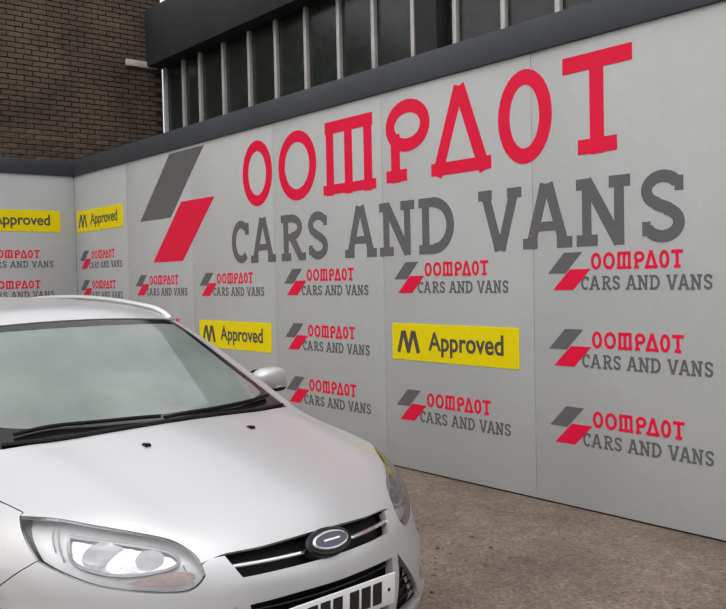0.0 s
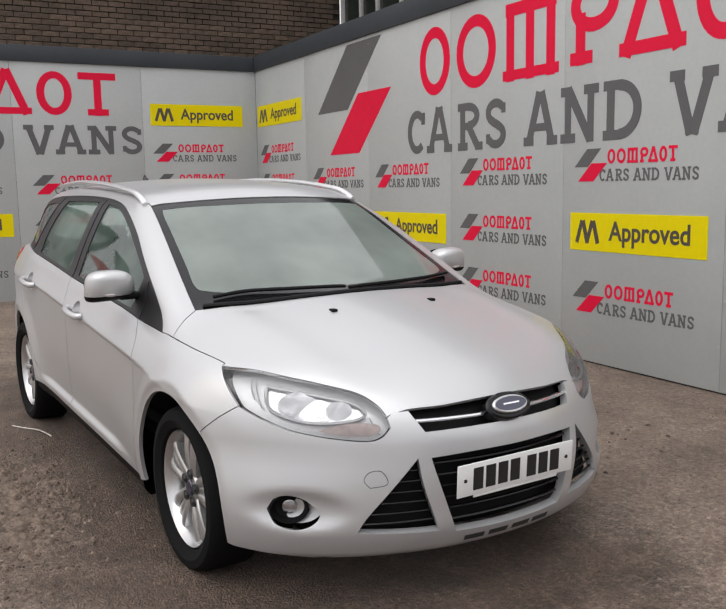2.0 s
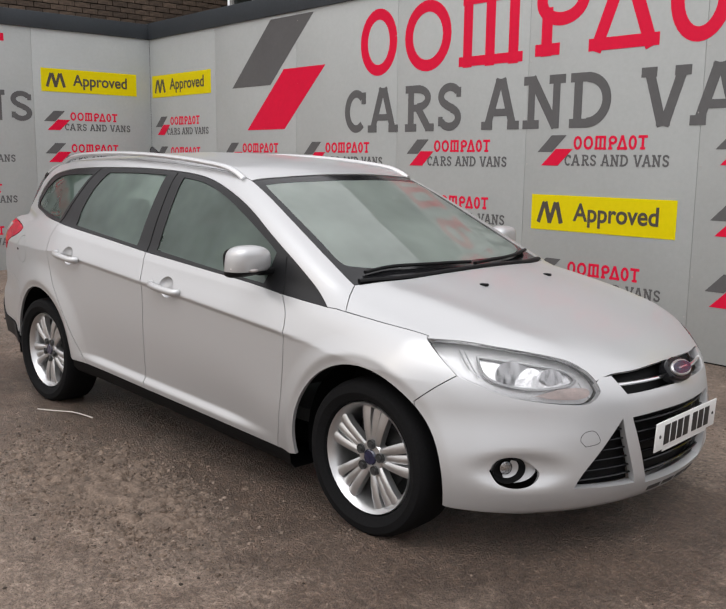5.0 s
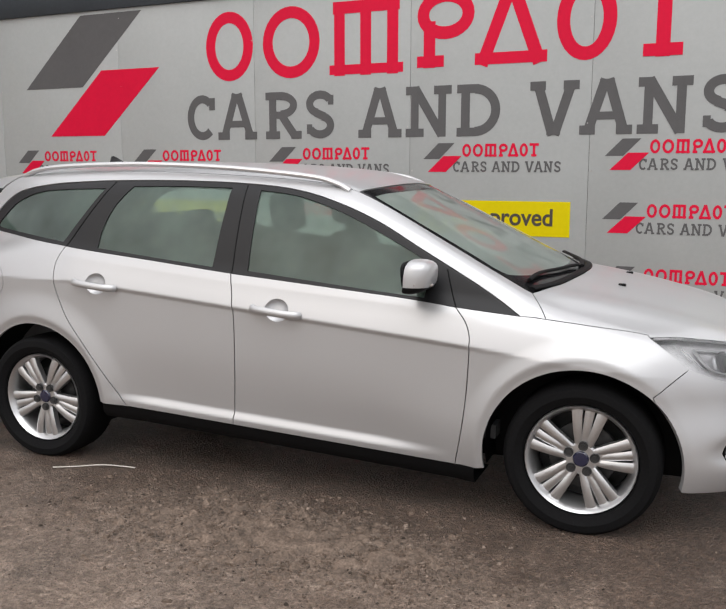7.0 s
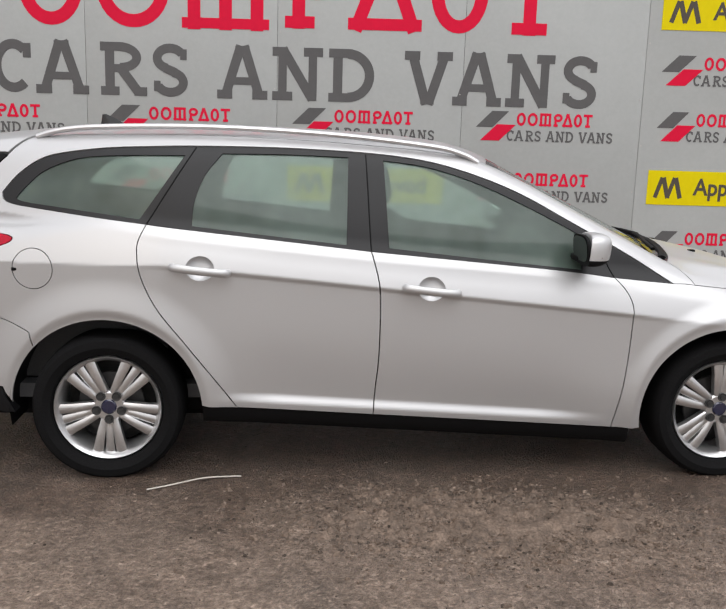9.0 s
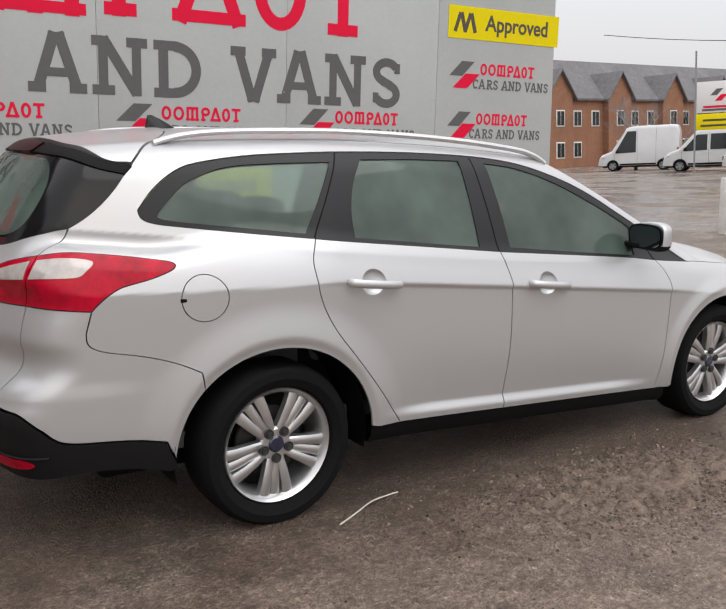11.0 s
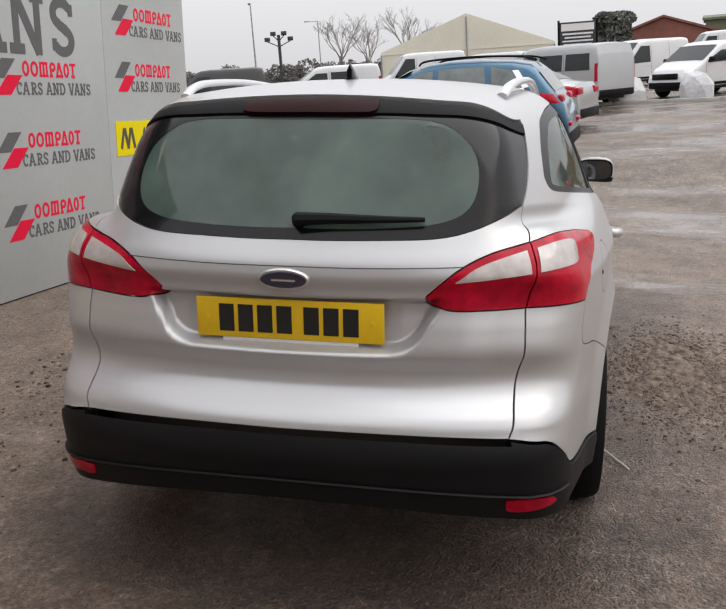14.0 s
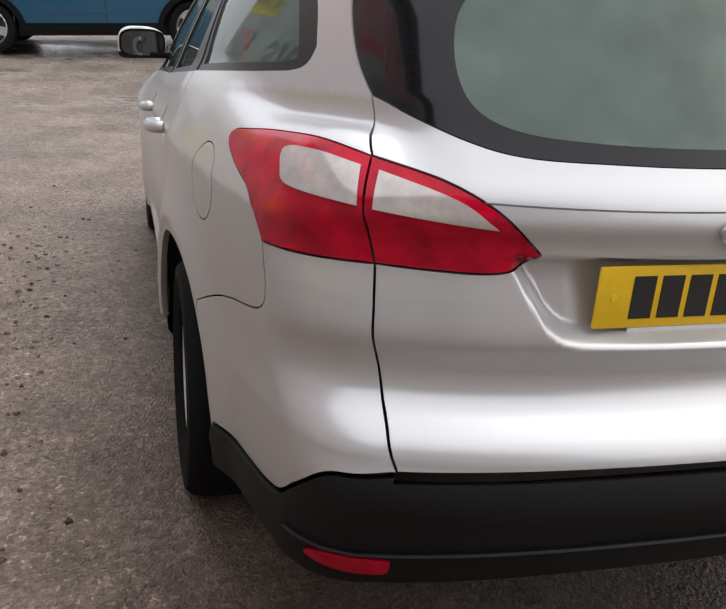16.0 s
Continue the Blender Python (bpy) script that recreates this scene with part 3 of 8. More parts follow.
    l.new(open_yard.outputs[0], add.inputs[0])
    add2 = n.new("ShaderNodeMath")
    l.new(wet_noise, add2.inputs[0]), l.new(add.outputs[0], add2.inputs[1])
    wet = ramp(add2.outputs[0], [(0.63, (0, 0, 0)), (0.72, (1, 1, 1))])
    dark = n.new("ShaderNodeRGB")
    dark.outputs[0].default_value = (0.6, 0.6, 0.61, 1)
    col_wet = mix(1.0, col, dark.outputs[0], "MULTIPLY")
    # ragged patches: rain-wet ground, and shade about the parked car put into the colour
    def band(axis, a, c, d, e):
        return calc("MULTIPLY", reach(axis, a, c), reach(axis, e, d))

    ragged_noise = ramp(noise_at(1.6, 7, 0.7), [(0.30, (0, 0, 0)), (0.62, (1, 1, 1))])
    shade_wet = calc("MULTIPLY", band(0, -3.4, -2.2, 2.1, 3.6), band(1, -1.9, -0.85, 0.6, 1.4))
    shade_wet = ramp(calc("ADD", calc("MULTIPLY", shade_wet, 0.5), calc("MULTIPLY", ragged_noise, 0.6)), [(0.50, (0, 0, 0)), (0.86, (1, 1, 1))])
    # one tint for wet ground and for the shade painted about the car
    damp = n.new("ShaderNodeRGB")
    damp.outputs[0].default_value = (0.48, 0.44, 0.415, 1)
    col = mix(shade_wet, col, mix(1.0, col, damp.outputs[0], "MULTIPLY"))
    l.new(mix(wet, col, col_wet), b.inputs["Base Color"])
    rr = n.new("ShaderNodeMapRange")
    rr.inputs[3].default_value, rr.inputs[4].default_value = 0.51, 0.13
    l.new(wet, rr.inputs[0])
    l.new(calc("SUBTRACT", calc("SUBTRACT", rr.outputs[0], calc("MULTIPLY", soil, 0.08)), calc("MULTIPLY", shade_wet, 0.04)), b.inputs["Roughness"])
    sp = n.new("ShaderNodeMapRange")
    sp.inputs[3].default_value, sp.inputs[4].default_value = 0.34, 0.55
    l.new(wet, sp.inputs[0])
    l.new(calc("ADD", calc("ADD", sp.outputs[0], calc("MULTIPLY", soil, 0.16)), calc("MULTIPLY", shade_wet, 0.03)), b.inputs["Specular IOR Level"])
    bp = n.new("ShaderNodeBump")
    bp.inputs["Distance"].default_value = 0.03
    inv = n.new("ShaderNodeMapRange")
    inv.inputs[3].default_value, inv.inputs[4].default_value = 0.9, 0.06
    l.new(wet, inv.inputs[0])
    l.new(inv.outputs[0], bp.inputs["Strength"])
    stone_cells = n.new("ShaderNodeTexVoronoi")
    stone_cells.inputs["Scale"].default_value = 110
    l.new(co.outputs["Object"], stone_cells.inputs["Vector"])
    l.new(calc("SUBTRACT", noise_at(60, 6, 0.7), calc("MULTIPLY", stone_cells.outputs["Distance"], 0.6)), bp.inputs["Height"])
    l.new(bp.outputs[0], b.inputs["Normal"])
    return m


M_GROUND = ground_material()
M_STONE = material("gravel_stone", (0.13, 0.102, 0.082), 0.8, spec=0.2, grain=0.3, scale=60, patch=0.3, patch_scale=14)
isl = M_STONE.node_tree.nodes.new("ShaderNodeNewGeometry")
isl_tone = M_STONE.node_tree.nodes.new("ShaderNodeMapRange")
isl_tone.inputs[3].default_value, isl_tone.inputs[4].default_value = 0.3, 2.0
isl_mul = M_STONE.node_tree.nodes.new("ShaderNodeVectorMath")
isl_mul.operation = "SCALE"
stone_bsdf = M_STONE.node_tree.nodes["Principled BSDF"]
M_STONE.node_tree.links.new(isl.outputs["Random Per Island"], isl_tone.inputs[0])
M_STONE.node_tree.links.new(stone_bsdf.inputs["Base Color"].links[0].from_socket, isl_mul.inputs[0])
M_STONE.node_tree.links.new(isl_tone.outputs[0], isl_mul.inputs["Scale"])
M_STONE.node_tree.links.new(isl_mul.outputs[0], stone_bsdf.inputs["Base Color"])
M_BRICK = material("soot_dark_brick", (0.115, 0.080, 0.057), 0.85, grain=0.35, scale=30, patch=0.45, patch_scale=1.2, per_piece=0.3, bump=0.3)
M_MORTAR = material("dark_mortar", (0.03, 0.026, 0.022), 0.9, grain=0.3, scale=40)
M_DARKGLASS = material("grimy_green_black_glazing", (0.020, 0.026, 0.023), 0.22, grain=0.3, scale=6, patch=0.4, patch_scale=1.3)
M_MULLION = material("pale_metal_bar", (0.50, 0.49, 0.47), 0.5, 0.2, grain=0.12, scale=30, patch=0.15, patch_scale=3)
M_SOOT = material("soot_black_concrete", (0.018, 0.018, 0.02), 0.8, grain=0.3, scale=20, patch=0.3, patch_scale=2)

radii = [0.0, 0.6, 1.2, 2, 3, 4, 5, 6, 7, 8, 9, 10, 12, 14, 17, 20, 25, 30, 36, 44, 55, 70, 90, 120, 150, 200, 400, 900]
gv, gf, spokes = [(0, 0, 0)], [], 72
for r in radii[1:]:
    for k in range(spokes):
        x, y = r * math.cos(2 * math.pi * k / spokes), r * math.sin(2 * math.pi * k / spokes)
        gv.append((x, y, ground_z(x, y)))
for k in range(spokes):
    gf.append((0, 1 + k, 1 + (k + 1) % spokes))
for i in range(len(radii) - 2):
    for k in range(spokes):
        a, c = 1 + i * spokes, 1 + (i + 1) * spokes
        gf.append((a + k, c + k, c + (k + 1) % spokes, a + (k + 1) % spokes))
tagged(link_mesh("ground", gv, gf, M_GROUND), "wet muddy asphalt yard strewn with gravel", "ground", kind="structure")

# loose stones: thick in the churned patch beside the car, thin elsewhere
def stones(name, label, count, seed, place, mat=None):
    rnd = random.Random(seed)
    v, f = [], []
    for _ in range(count):
        x, y, s = place(rnd)
        z = ground_z(x, y)
        ang, b0 = rnd.uniform(0, 6.28), len(v)
        for k in range(5):
            q = ang + k * 1.2566 + rnd.uniform(-0.3, 0.3)
            v.append((x + s * math.cos(q) * rnd.uniform(0.7, 1.2), y + s * math.sin(q) * rnd.uniform(0.6, 1.1), z - 0.002))
        hh, dx, dy = s * rnd.uniform(0.25, 0.7), s * rnd.uniform(-0.2, 0.2), s * rnd.uniform(-0.2, 0.2)
        for k in range(5):
            q = v[b0 + k]
            v.append((x + dx + (q[0] - x) * rnd.uniform(0.4, 0.75), y + dy + (q[1] - y) * rnd.uniform(0.4, 0.75), z + hh * rnd.uniform(0.75, 1.1)))
        f += [(b0 + k, b0 + (k + 1) % 5, b0 + 5 + (k + 1) % 5, b0 + 5 + k) for k in range(5)] + [tuple(b0 + 5 + k for k in range(5))]
    return tagged(link_mesh(name, v, f, mat or M_STONE, smooth=False), label, "gravel", kind="stuff")


stones("churned_gravel", "loose gravel and crumbs churned up beside the car", 6500, 3, lambda r: (r.gauss(0.22, 0.46) + r.gauss(0, 0.12), r.gauss(-1.22, 0.2), r.choice((0.002, 0.003, 0.003, 0.004, 0.004, 0.005, 0.007, 0.010)) * r.uniform(0.7, 1.3)))
stones("scattered_gravel", "fine gravel scattered over the yard", 30000, 4, lambda r: (r.uniform(-4.6, 5.0), r.uniform(-4.0, 3.1), r.choice((0.002, 0.002, 0.003, 0.003, 0.004, 0.005)) * r.uniform(0.7, 1.3)))
stones("far_side_gravel", "gravel and debris on the far side of the car", 700, 5, lambda r: (r.gauss(-0.4, 0.9), r.gauss(1.7, 0.25), r.choice((0.004, 0.006, 0.01, 0.016))))
M_EARTH = material("churned_brown_earth", (0.135, 0.099, 0.075), 0.65, grain=0.6, scale=110, patch=0.45, patch_scale=14, bump=0.8, spec=0.3)
stones("earth_clods", "dark damp earth clods churned up beside the car", 1500, 11, lambda r: (r.gauss(0.25, 0.42), r.gauss(-1.24, 0.17), r.uniform(0.004, 0.014) * r.choice((1, 1, 1, 1.8))), M_EARTH)
rnd = random.Random(9)
lumps = [(rnd.gauss(0, 0.38), rnd.gauss(0, 0.16), rnd.uniform(0.007, 0.026), rnd.uniform(0.004, 0.017)) for _ in range(900)]
nx, ny, ev, ef = 260, 128, [], []
gx, gy = np.meshgrid(np.linspace(-0.95, 0.95, nx), np.linspace(-0.45, 0.45, ny), indexing="ij")
gz = np.full(gx.shape, -0.008)
for lx, ly, lr, lh in lumps:
    gz = gz + lh * np.exp(-((gx - lx) ** 2 + (gy - ly) ** 2) / (lr * lr))
gz = np.minimum(gz, 0.022) - 0.02 * np.maximum((gx / 0.95) ** 2 + (gy / 0.45) ** 2 - 0.6, 0)
ev = [(0.25 + x, -1.24 + y, z) for x, y, z in zip(gx.ravel(), gy.ravel(), gz.ravel())]
ef = [(a * ny + b, (a + 1) * ny + b, (a + 1) * ny + b + 1, a * ny + b + 1) for a in range(nx - 1) for b in range(ny - 1)]
tagged(link_mesh("churned_earth", ev, ef, M_EARTH), "low lumps of churned brown earth beside the car", "earth", kind="stuff")
M_STRAW = material("pale_plastic_strip", (0.55, 0.52, 0.46), 0.5, grain=0.1, scale=40)
bm = bmesh.new()
tube(bm, rounded([(-1.135, -1.0, 0.006), (-1.04, -0.945, 0.008), (-0.93, -0.88, 0.012), (-0.83, -0.845, 0.008), (-0.775, -0.83, 0.005)], 5), 0.0035, 6)
tagged(part("plastic_strip", bm, M_STRAW), "thin pale plastic strip lying on the ground", "litter")

# ---- boarded walls ----
WALL_Y, WALL_X, WALL_TOP = 3.187, -7.56, 3.025
SEAMS_A = [-7.56, -5.88, -4.22, -2.60, -1.01, 0.545, 2.06]
SEAMS_B = [-3.4, -1.75, -0.10, 1.55, 3.187]
bm = bmesh.new()
box(bm, (WALL_X - 0.16, WALL_Y + 0.013, -0.06), (3.36, WALL_Y + 0.14, WALL_TOP + 0.2))
wall_long = tagged(part("wall_long", bm, M_SOOT), "long boarded wall faced with grey sign panels", "wall", kind="structure")
bm = bmesh.new()
box(bm, (WALL_X - 0.14, -3.5, -0.06), (WALL_X - 0.013, WALL_Y + 0.012, WALL_TOP + 0.2))
wall_end = tagged(part("wall_end", bm, M_SOOT), "short boarded wall faced with grey sign panels", "wall", kind="structure")
for i, x0 in enumerate(SEAMS_A):
    bm = bmesh.new()
    if i + 1 < len(SEAMS_A):
        box(bm, (x0 + 0.0015, WALL_Y, 0.012), (SEAMS_A[i + 1] - 0.0015, WALL_Y + 0.012, WALL_TOP), 0.001)
    else:
        vs = box(bm, (x0 + 0.0015, WALL_Y, 0.012), (3.52, WALL_Y + 0.012, WALL_TOP))
        for v in vs:
            if v.co.x > 3 and v.co.z > 1:
                v.co.x -= 0.10
    part("panel", bm, M_PANEL, wall_long)
for y0, y1 in zip(SEAMS_B, SEAMS_B[1:]):
    bm = bmesh.new()
    box(bm, (WALL_X - 0.012, y0 + 0.0015, 0.0), (WALL_X, y1 - 0.0015, WALL_TOP), 0.001)
    part("panel", bm, M_PANEL, wall_end)
bm = bmesh.new()
box(bm, (WALL_X - 0.2, WALL_Y - 0.022, WALL_TOP), (3.42, WALL_Y + 0.2, WALL_TOP + 0.215), 0.006)
part("capping", bm, M_BAND, wall_long, "dark grey capping board")
bm = bmesh.new()
box(bm, (WALL_X - 0.2, -3.5, WALL_TOP), (WALL_X + 0.022, WALL_Y - 0.022, WALL_TOP + 0.2), 0.006)
part("capping", bm, M_BAND, wall_end, "dark grey capping board")
# screw heads up the seams
bm = bmesh.new()
for x in SEAMS_A[1:]:
    for k, z in enumerate((0.32, 0.62, 1.03, 1.42, 1.80, 2.26, 2.62, 2.93)):
        lathe(bm, [(0.0, -0.003), (0.006, -0.002), (0.007, 0.0)], 8, pose(x + (-0.022, 0.022)[k % 2], WALL_Y, z))
part("screw_heads", bm, M_MULLION, wall_long, "small pale screw heads")

# ---- signs on the walls: flat vinyl, a hair proud of the boards ----
def quad(o, a, b, c, d, k):
    o.append(([a, b, c, d], k))


def stroke(o, p, q, t, k=0):
    d = np.array(q, float) - np.array(p, float)
    nrm = np.array([-d[1], d[0]]) / max(np.hypot(*d), 1e-6) * t / 2
    p, q = np.array(p, float), np.array(q, float)
    quad(o, p + nrm, q + nrm, q - nrm, p - nrm, k)


def bow(o, cx, cy, rx, ry, a0, a1, t, k=0, n=20):
    th = np.radians(np.linspace(a0, a1, n + 1))
    for a, b in zip(th, th[1:]):
        quad(o, (cx + rx * math.cos(a), cy + ry * math.sin(a)), (cx + rx * math.cos(b), cy + ry * math.sin(b)),
             (cx + (rx - t) * math.cos(b), cy + (ry - t) * math.sin(b)), (cx + (rx - t) * math.cos(a), cy + (ry - t) * math.sin(a)), k)


def letter(ch, w, h, t):
    """A slab-serif capital of the given width, height and stroke."""
    o, s = [], t * 0.92
    foot = lambda x, y, l, k: stroke(o, (x - l / 2, y), (x + l / 2, y), s, k)
    if ch == "C":
        bow(o, w * 0.52, h / 2, w * 0.52, h / 2, 48, 312, t, 0, 26)
        stroke(o, (w * 0.86, h * 0.66), (w * 0.86, h * 0.93), t * 0.85, 1)
    elif ch == "A":
        stroke(o, (w * 0.17, s / 2), (w * 0.47, h), t, 0), stroke(o, (w * 0.83, s / 2), (w * 0.53, h), t, 1)
        stroke(o, (w * 0.27, h * 0.34), (w * 0.73, h * 0.34), t * 0.8, 2), stroke(o, (w * 0.36, h - s / 2), (w * 0.64, h - s / 2), s, 3)
        foot(w * 0.15, s / 2, w * 0.30, 4), foot(w * 0.85, s / 2, w * 0.30, 4)
    elif ch in "RD":
        stroke(o, (w * 0.2, 0), (w * 0.2, h), t, 0)
        foot(w * 0.2, s / 2, w * 0.4, 1), stroke(o, (0, h - s / 2), (w * 0.5, h - s / 2), s, 1)
        if ch == "D":
            bow(o, w * 0.42, h / 2, w * 0.58, h / 2, -90, 90, t, 2), stroke(o, (w * 0.2, s / 2), (w * 0.44, s / 2), s, 3)
        else:
            bow(o, w * 0.42, h * 0.72, w * 0.46, h * 0.28, -90, 90, t * 0.95, 2), stroke(o, (w * 0.2, h * 0.51), (w * 0.5, h * 0.51), t * 0.85, 3)
            stroke(o, (w * 0.45, h * 0.5), (w * 0.80, s / 2), t, 4), foot(w * 0.86, s / 2, w * 0.28, 5)
    elif ch == "S":
        r = h * 0.275
        bow(o, w / 2, h - r, w / 2, r, 20, 255, t * 0.95, 0), bow(o, w / 2, r, w / 2, r, -165, 80, t * 0.95, 1)
        stroke(o, (w * 0.33, h * 0.545), (w * 0.67, h * 0.455), t * 0.95, 2)
        stroke(o, (w * 0.88, h * 0.70), (w * 0.88, h * 0.90), t * 0.7, 3), stroke(o, (w * 0.12, h * 0.10), (w * 0.12, h * 0.30), t * 0.7, 3)
    elif ch == "N":
        stroke(o, (w * 0.2, 0), (w * 0.2, h), t * 0.9, 0), stroke(o, (w * 0.8, 0), (w * 0.8, h), t * 0.9, 0), stroke(o, (w * 0.2, h * 0.97), (w * 0.8, h * 0.03), t, 1)
        foot(w * 0.2, s / 2, w * 0.4, 2), stroke(o, (0, h - s / 2), (w * 0.3, h - s / 2), s, 2), stroke(o, (w * 0.62, h - s / 2), (w, h - s / 2), s, 2)
    elif ch == "V":
        stroke(o, (w * 0.17, h - s / 2), (w * 0.48, 0), t, 0), stroke(o, (w * 0.83, h - s / 2), (w * 0.52, 0), t, 1)
        stroke(o, (w * 0.36, s * 0.4), (w * 0.64, s * 0.4), s * 0.8, 2), foot(w * 0.16, h - s / 2, w * 0.32, 3), foot(w * 0.84, h - s / 2, w * 0.32, 3)
    return o


def block(i, w, h, t):
    """One of the seven plain red shapes that stand for the trade mark."""
    o = []
    if i in (0, 1, 5):
        bow(o, w / 2, h / 2, w / 2, h / 2, 0, 360, t, 0, 32)
    elif i == 2:
        for x in (0.14, 0.5, 0.86):
            stroke(o, (w * x, 0), (w * x, h), t, 0)
        stroke(o, (0, t / 2), (w, t / 2), t * 0.8, 1), stroke(o, (w * 0.05, h - t / 2), (w * 0.95, h - t / 2), t, 1)
    elif i == 3:
        bow(o, w / 2, h * 0.68, w / 2, h * 0.32, 0, 360, t, 0, 28), stroke(o, (w * 0.22, 0), (w * 0.22, h * 0.6), t, 1), stroke(o, (0, t / 2), (w * 0.48, t / 2), t * 0.9, 2)
    elif i == 4:
        stroke(o, (w * 0.1, 0), (w * 0.5, h), t, 0), stroke(o, (w * 0.9, 0), (w * 0.5, h), t, 1), stroke(o, (0, t / 2), (w, t / 2), t * 0.9, 2)
    else:
        stroke(o, (w / 2, 0), (w / 2, h), t, 0), stroke(o, (0, h - t / 2), (w, h - t / 2), t, 1), stroke(o, (w * 0.22, t / 2), (w * 0.78, t / 2), t * 0.9, 2)
    return o


def vinyl(name, shapes, mat, parent, label="", lift=0.0022):
    """Flat shapes as a thin film; x along the wall, z up, towards -y. shapes: (x, z, quads)."""
    v, f, seen = [], [], {}

    def spot(x, y, z):
        key = (round(x, 5), round(y, 6), round(z, 5))
        if key not in seen:
            seen[key] = len(v)
            v.append((x, y, z))
        return seen[key]

    for x, z, quads in shapes:
        for pts, k in quads:
            top = [spot(x + p[0], -lift - 0.00025 * k, z + p[1]) for p in pts]
            low = [spot(x + p[0], -0.00004 * k, z + p[1]) for p in pts]
            m = len(pts)
            f.append(tuple(top))
            f += [(top[i], top[(i + 1) % m], low[(i + 1) % m], low[i]) for i in range(m)]
    return link_mesh(name, v, f, mat, parent, label, smooth=False)


def slanted(x0, z0, w, h, lean):
    return [([(x0, z0), (x0 + w, z0), (x0 + w + lean, z0 + h), (x0 + lean, z0 + h)], 0)]


def font_mesh(text, size, bold=0.0):
    """Text in the built-in font as mesh data, lower left at the origin, upright in x and z."""
    cu = bpy.data.curves.new("lettering", "FONT")
    cu.body, cu.size, cu.extrude, cu.offset = text, size, 0.0008, bold
    ob = new("lettering", cu)
    bpy.context.view_layer.update()
    me = bpy.data.meshes.new_from_object(ob.evaluated_get(bpy.context.evaluated_depsgraph_get()))
    bpy.data.objects.remove(ob)
    me.transform(Matrix.Rotation(radians(90), 4, "X"))
    return me


WORD = (("C", 0.0, 0.34), ("A", 0.36, 0.44), ("R", 0.90, 0.385), ("S", 1.335, 0.29), ("A", 1.87, 0.42), ("N", 2.33, 0.42), ("D", 2.80, 0.38), ("V", 3.43, 0.40), ("A", 3.84, 0.41), ("N", 4.285, 0.40), ("S", 4.76, 0.285))
MARK = ((0.0, 0.53), (0.64, 0.60), (1.34, 0.72), (2.19, 0.51), (2.71, 0.61), (3.39, 0.47), (3.95, 0.52))


def large_sign(m, label):
    sign = thing("wall_sign", label, "sign", m)
    vinyl("upper_bar", [(0, 0, slanted(-2.12, 0.56, 0.79, 0.72, 0.80))], M_GREYINK, sign, "dark grey slanted bar")
    vinyl("lower_bar", [(0, 0, slanted(-1.80, 0.06, 0.74, 0.66, 0.73))], M_RED, sign, "red slanted bar", 0.0026)
    for i, (x, w) in enumerate(MARK):
        vinyl("red_shape", [(0.24 + x, 0.55 + (0.03 if i in (3, 4, 5, 6) else 0.0), block(i, w, 0.64, 0.105))], M_RED, sign)
    for ch, x, w in WORD:
        vinyl("letter", [(x, 0.0, letter(ch, w, 0.43, 0.078))], M_GREYINK, sign)
    return sign


# the big sign on the long wall, and its twin on the short one
large_sign(Matrix.Translation((-3.38, WALL_Y, 1.71)), "large painted lettering and slanted bars on the long wall")
large_sign(Matrix.Translation((WALL_X, 1.52, 1.87)) @ Matrix.Rotation(radians(90), 4, "Z") @ Matrix.Diagonal((0.93, 1, 0.86, 1)) @ Matrix.Translation((-5.04, 0, 0)), "large painted lettering and slanted bars on the short wall")


def small_sign():
    """Unit sign, 1.27 wide: two slanted bars, plain red shapes and a line of lettering."""
    s = thing("trade_sign", "small printed trade sign in red and grey on the wall", "sign", group="small trade signs")
    vinyl("upper_bar", [(0, 0, slanted(0.0, 0.11, 0.155, 0.135, 0.145))], M_GREYINK, s, "dark grey slanted bar")
    vinyl("lower_bar", [(0, 0, slanted(0.045, 0.0, 0.175, 0.135, 0.150))], M_RED, s, "red slanted bar", 0.0026)
    for i, (x, w) in enumerate(MARK):
        vinyl("red_shape", [(0.375 + x * 0.156, 0.128, block(i, w * 0.156, 0.108, 0.021))], M_RED, s)
    for ch, x, w in WORD:
        vinyl("letter", [(0.29 + x * 0.194, 0.0, letter(ch, w * 0.194, 0.09, 0.0155))], M_GREYINK, s)
    return s


APPROVED = font_mesh("Approved", 0.2, 0.004)
APPROVED.materials.append(M_PRINT)


def yellow_sign():
    """Unit sign, 1.40 by 0.29: yellow board, two plain dark peaks and a word."""
    s = thing("yellow_sign", "yellow approval sign with dark lettering on the wall", "sign", group="yellow approval signs")
    vinyl("board", [(0, 0, [([(0, 0), (1.40, 0), (1.40, 0.29), (0, 0.29)], 0)])], M_YELLOW, s, lift=0.004)
    for x in (0.080, 0.199):
        peak = []
        stroke(peak, (x, 0.059), (x + 0.059, 0.231), 0.038, 0), stroke(peak, (x + 0.124, 0.059), (x + 0.070, 0.231), 0.042, 1)
        vinyl("peak", [(0, 0, peak)], M_PRINT, s, "plain dark peak", 0.0055)
    ob = new("word", APPROVED)
    ob.parent = s
    ob.location = (0.45, -0.0052, 0.091)
    return s


unit_small, unit_yellow = small_sign(), yellow_sign()


def width_at(x):
    return 1.0 - 0.0212 * x


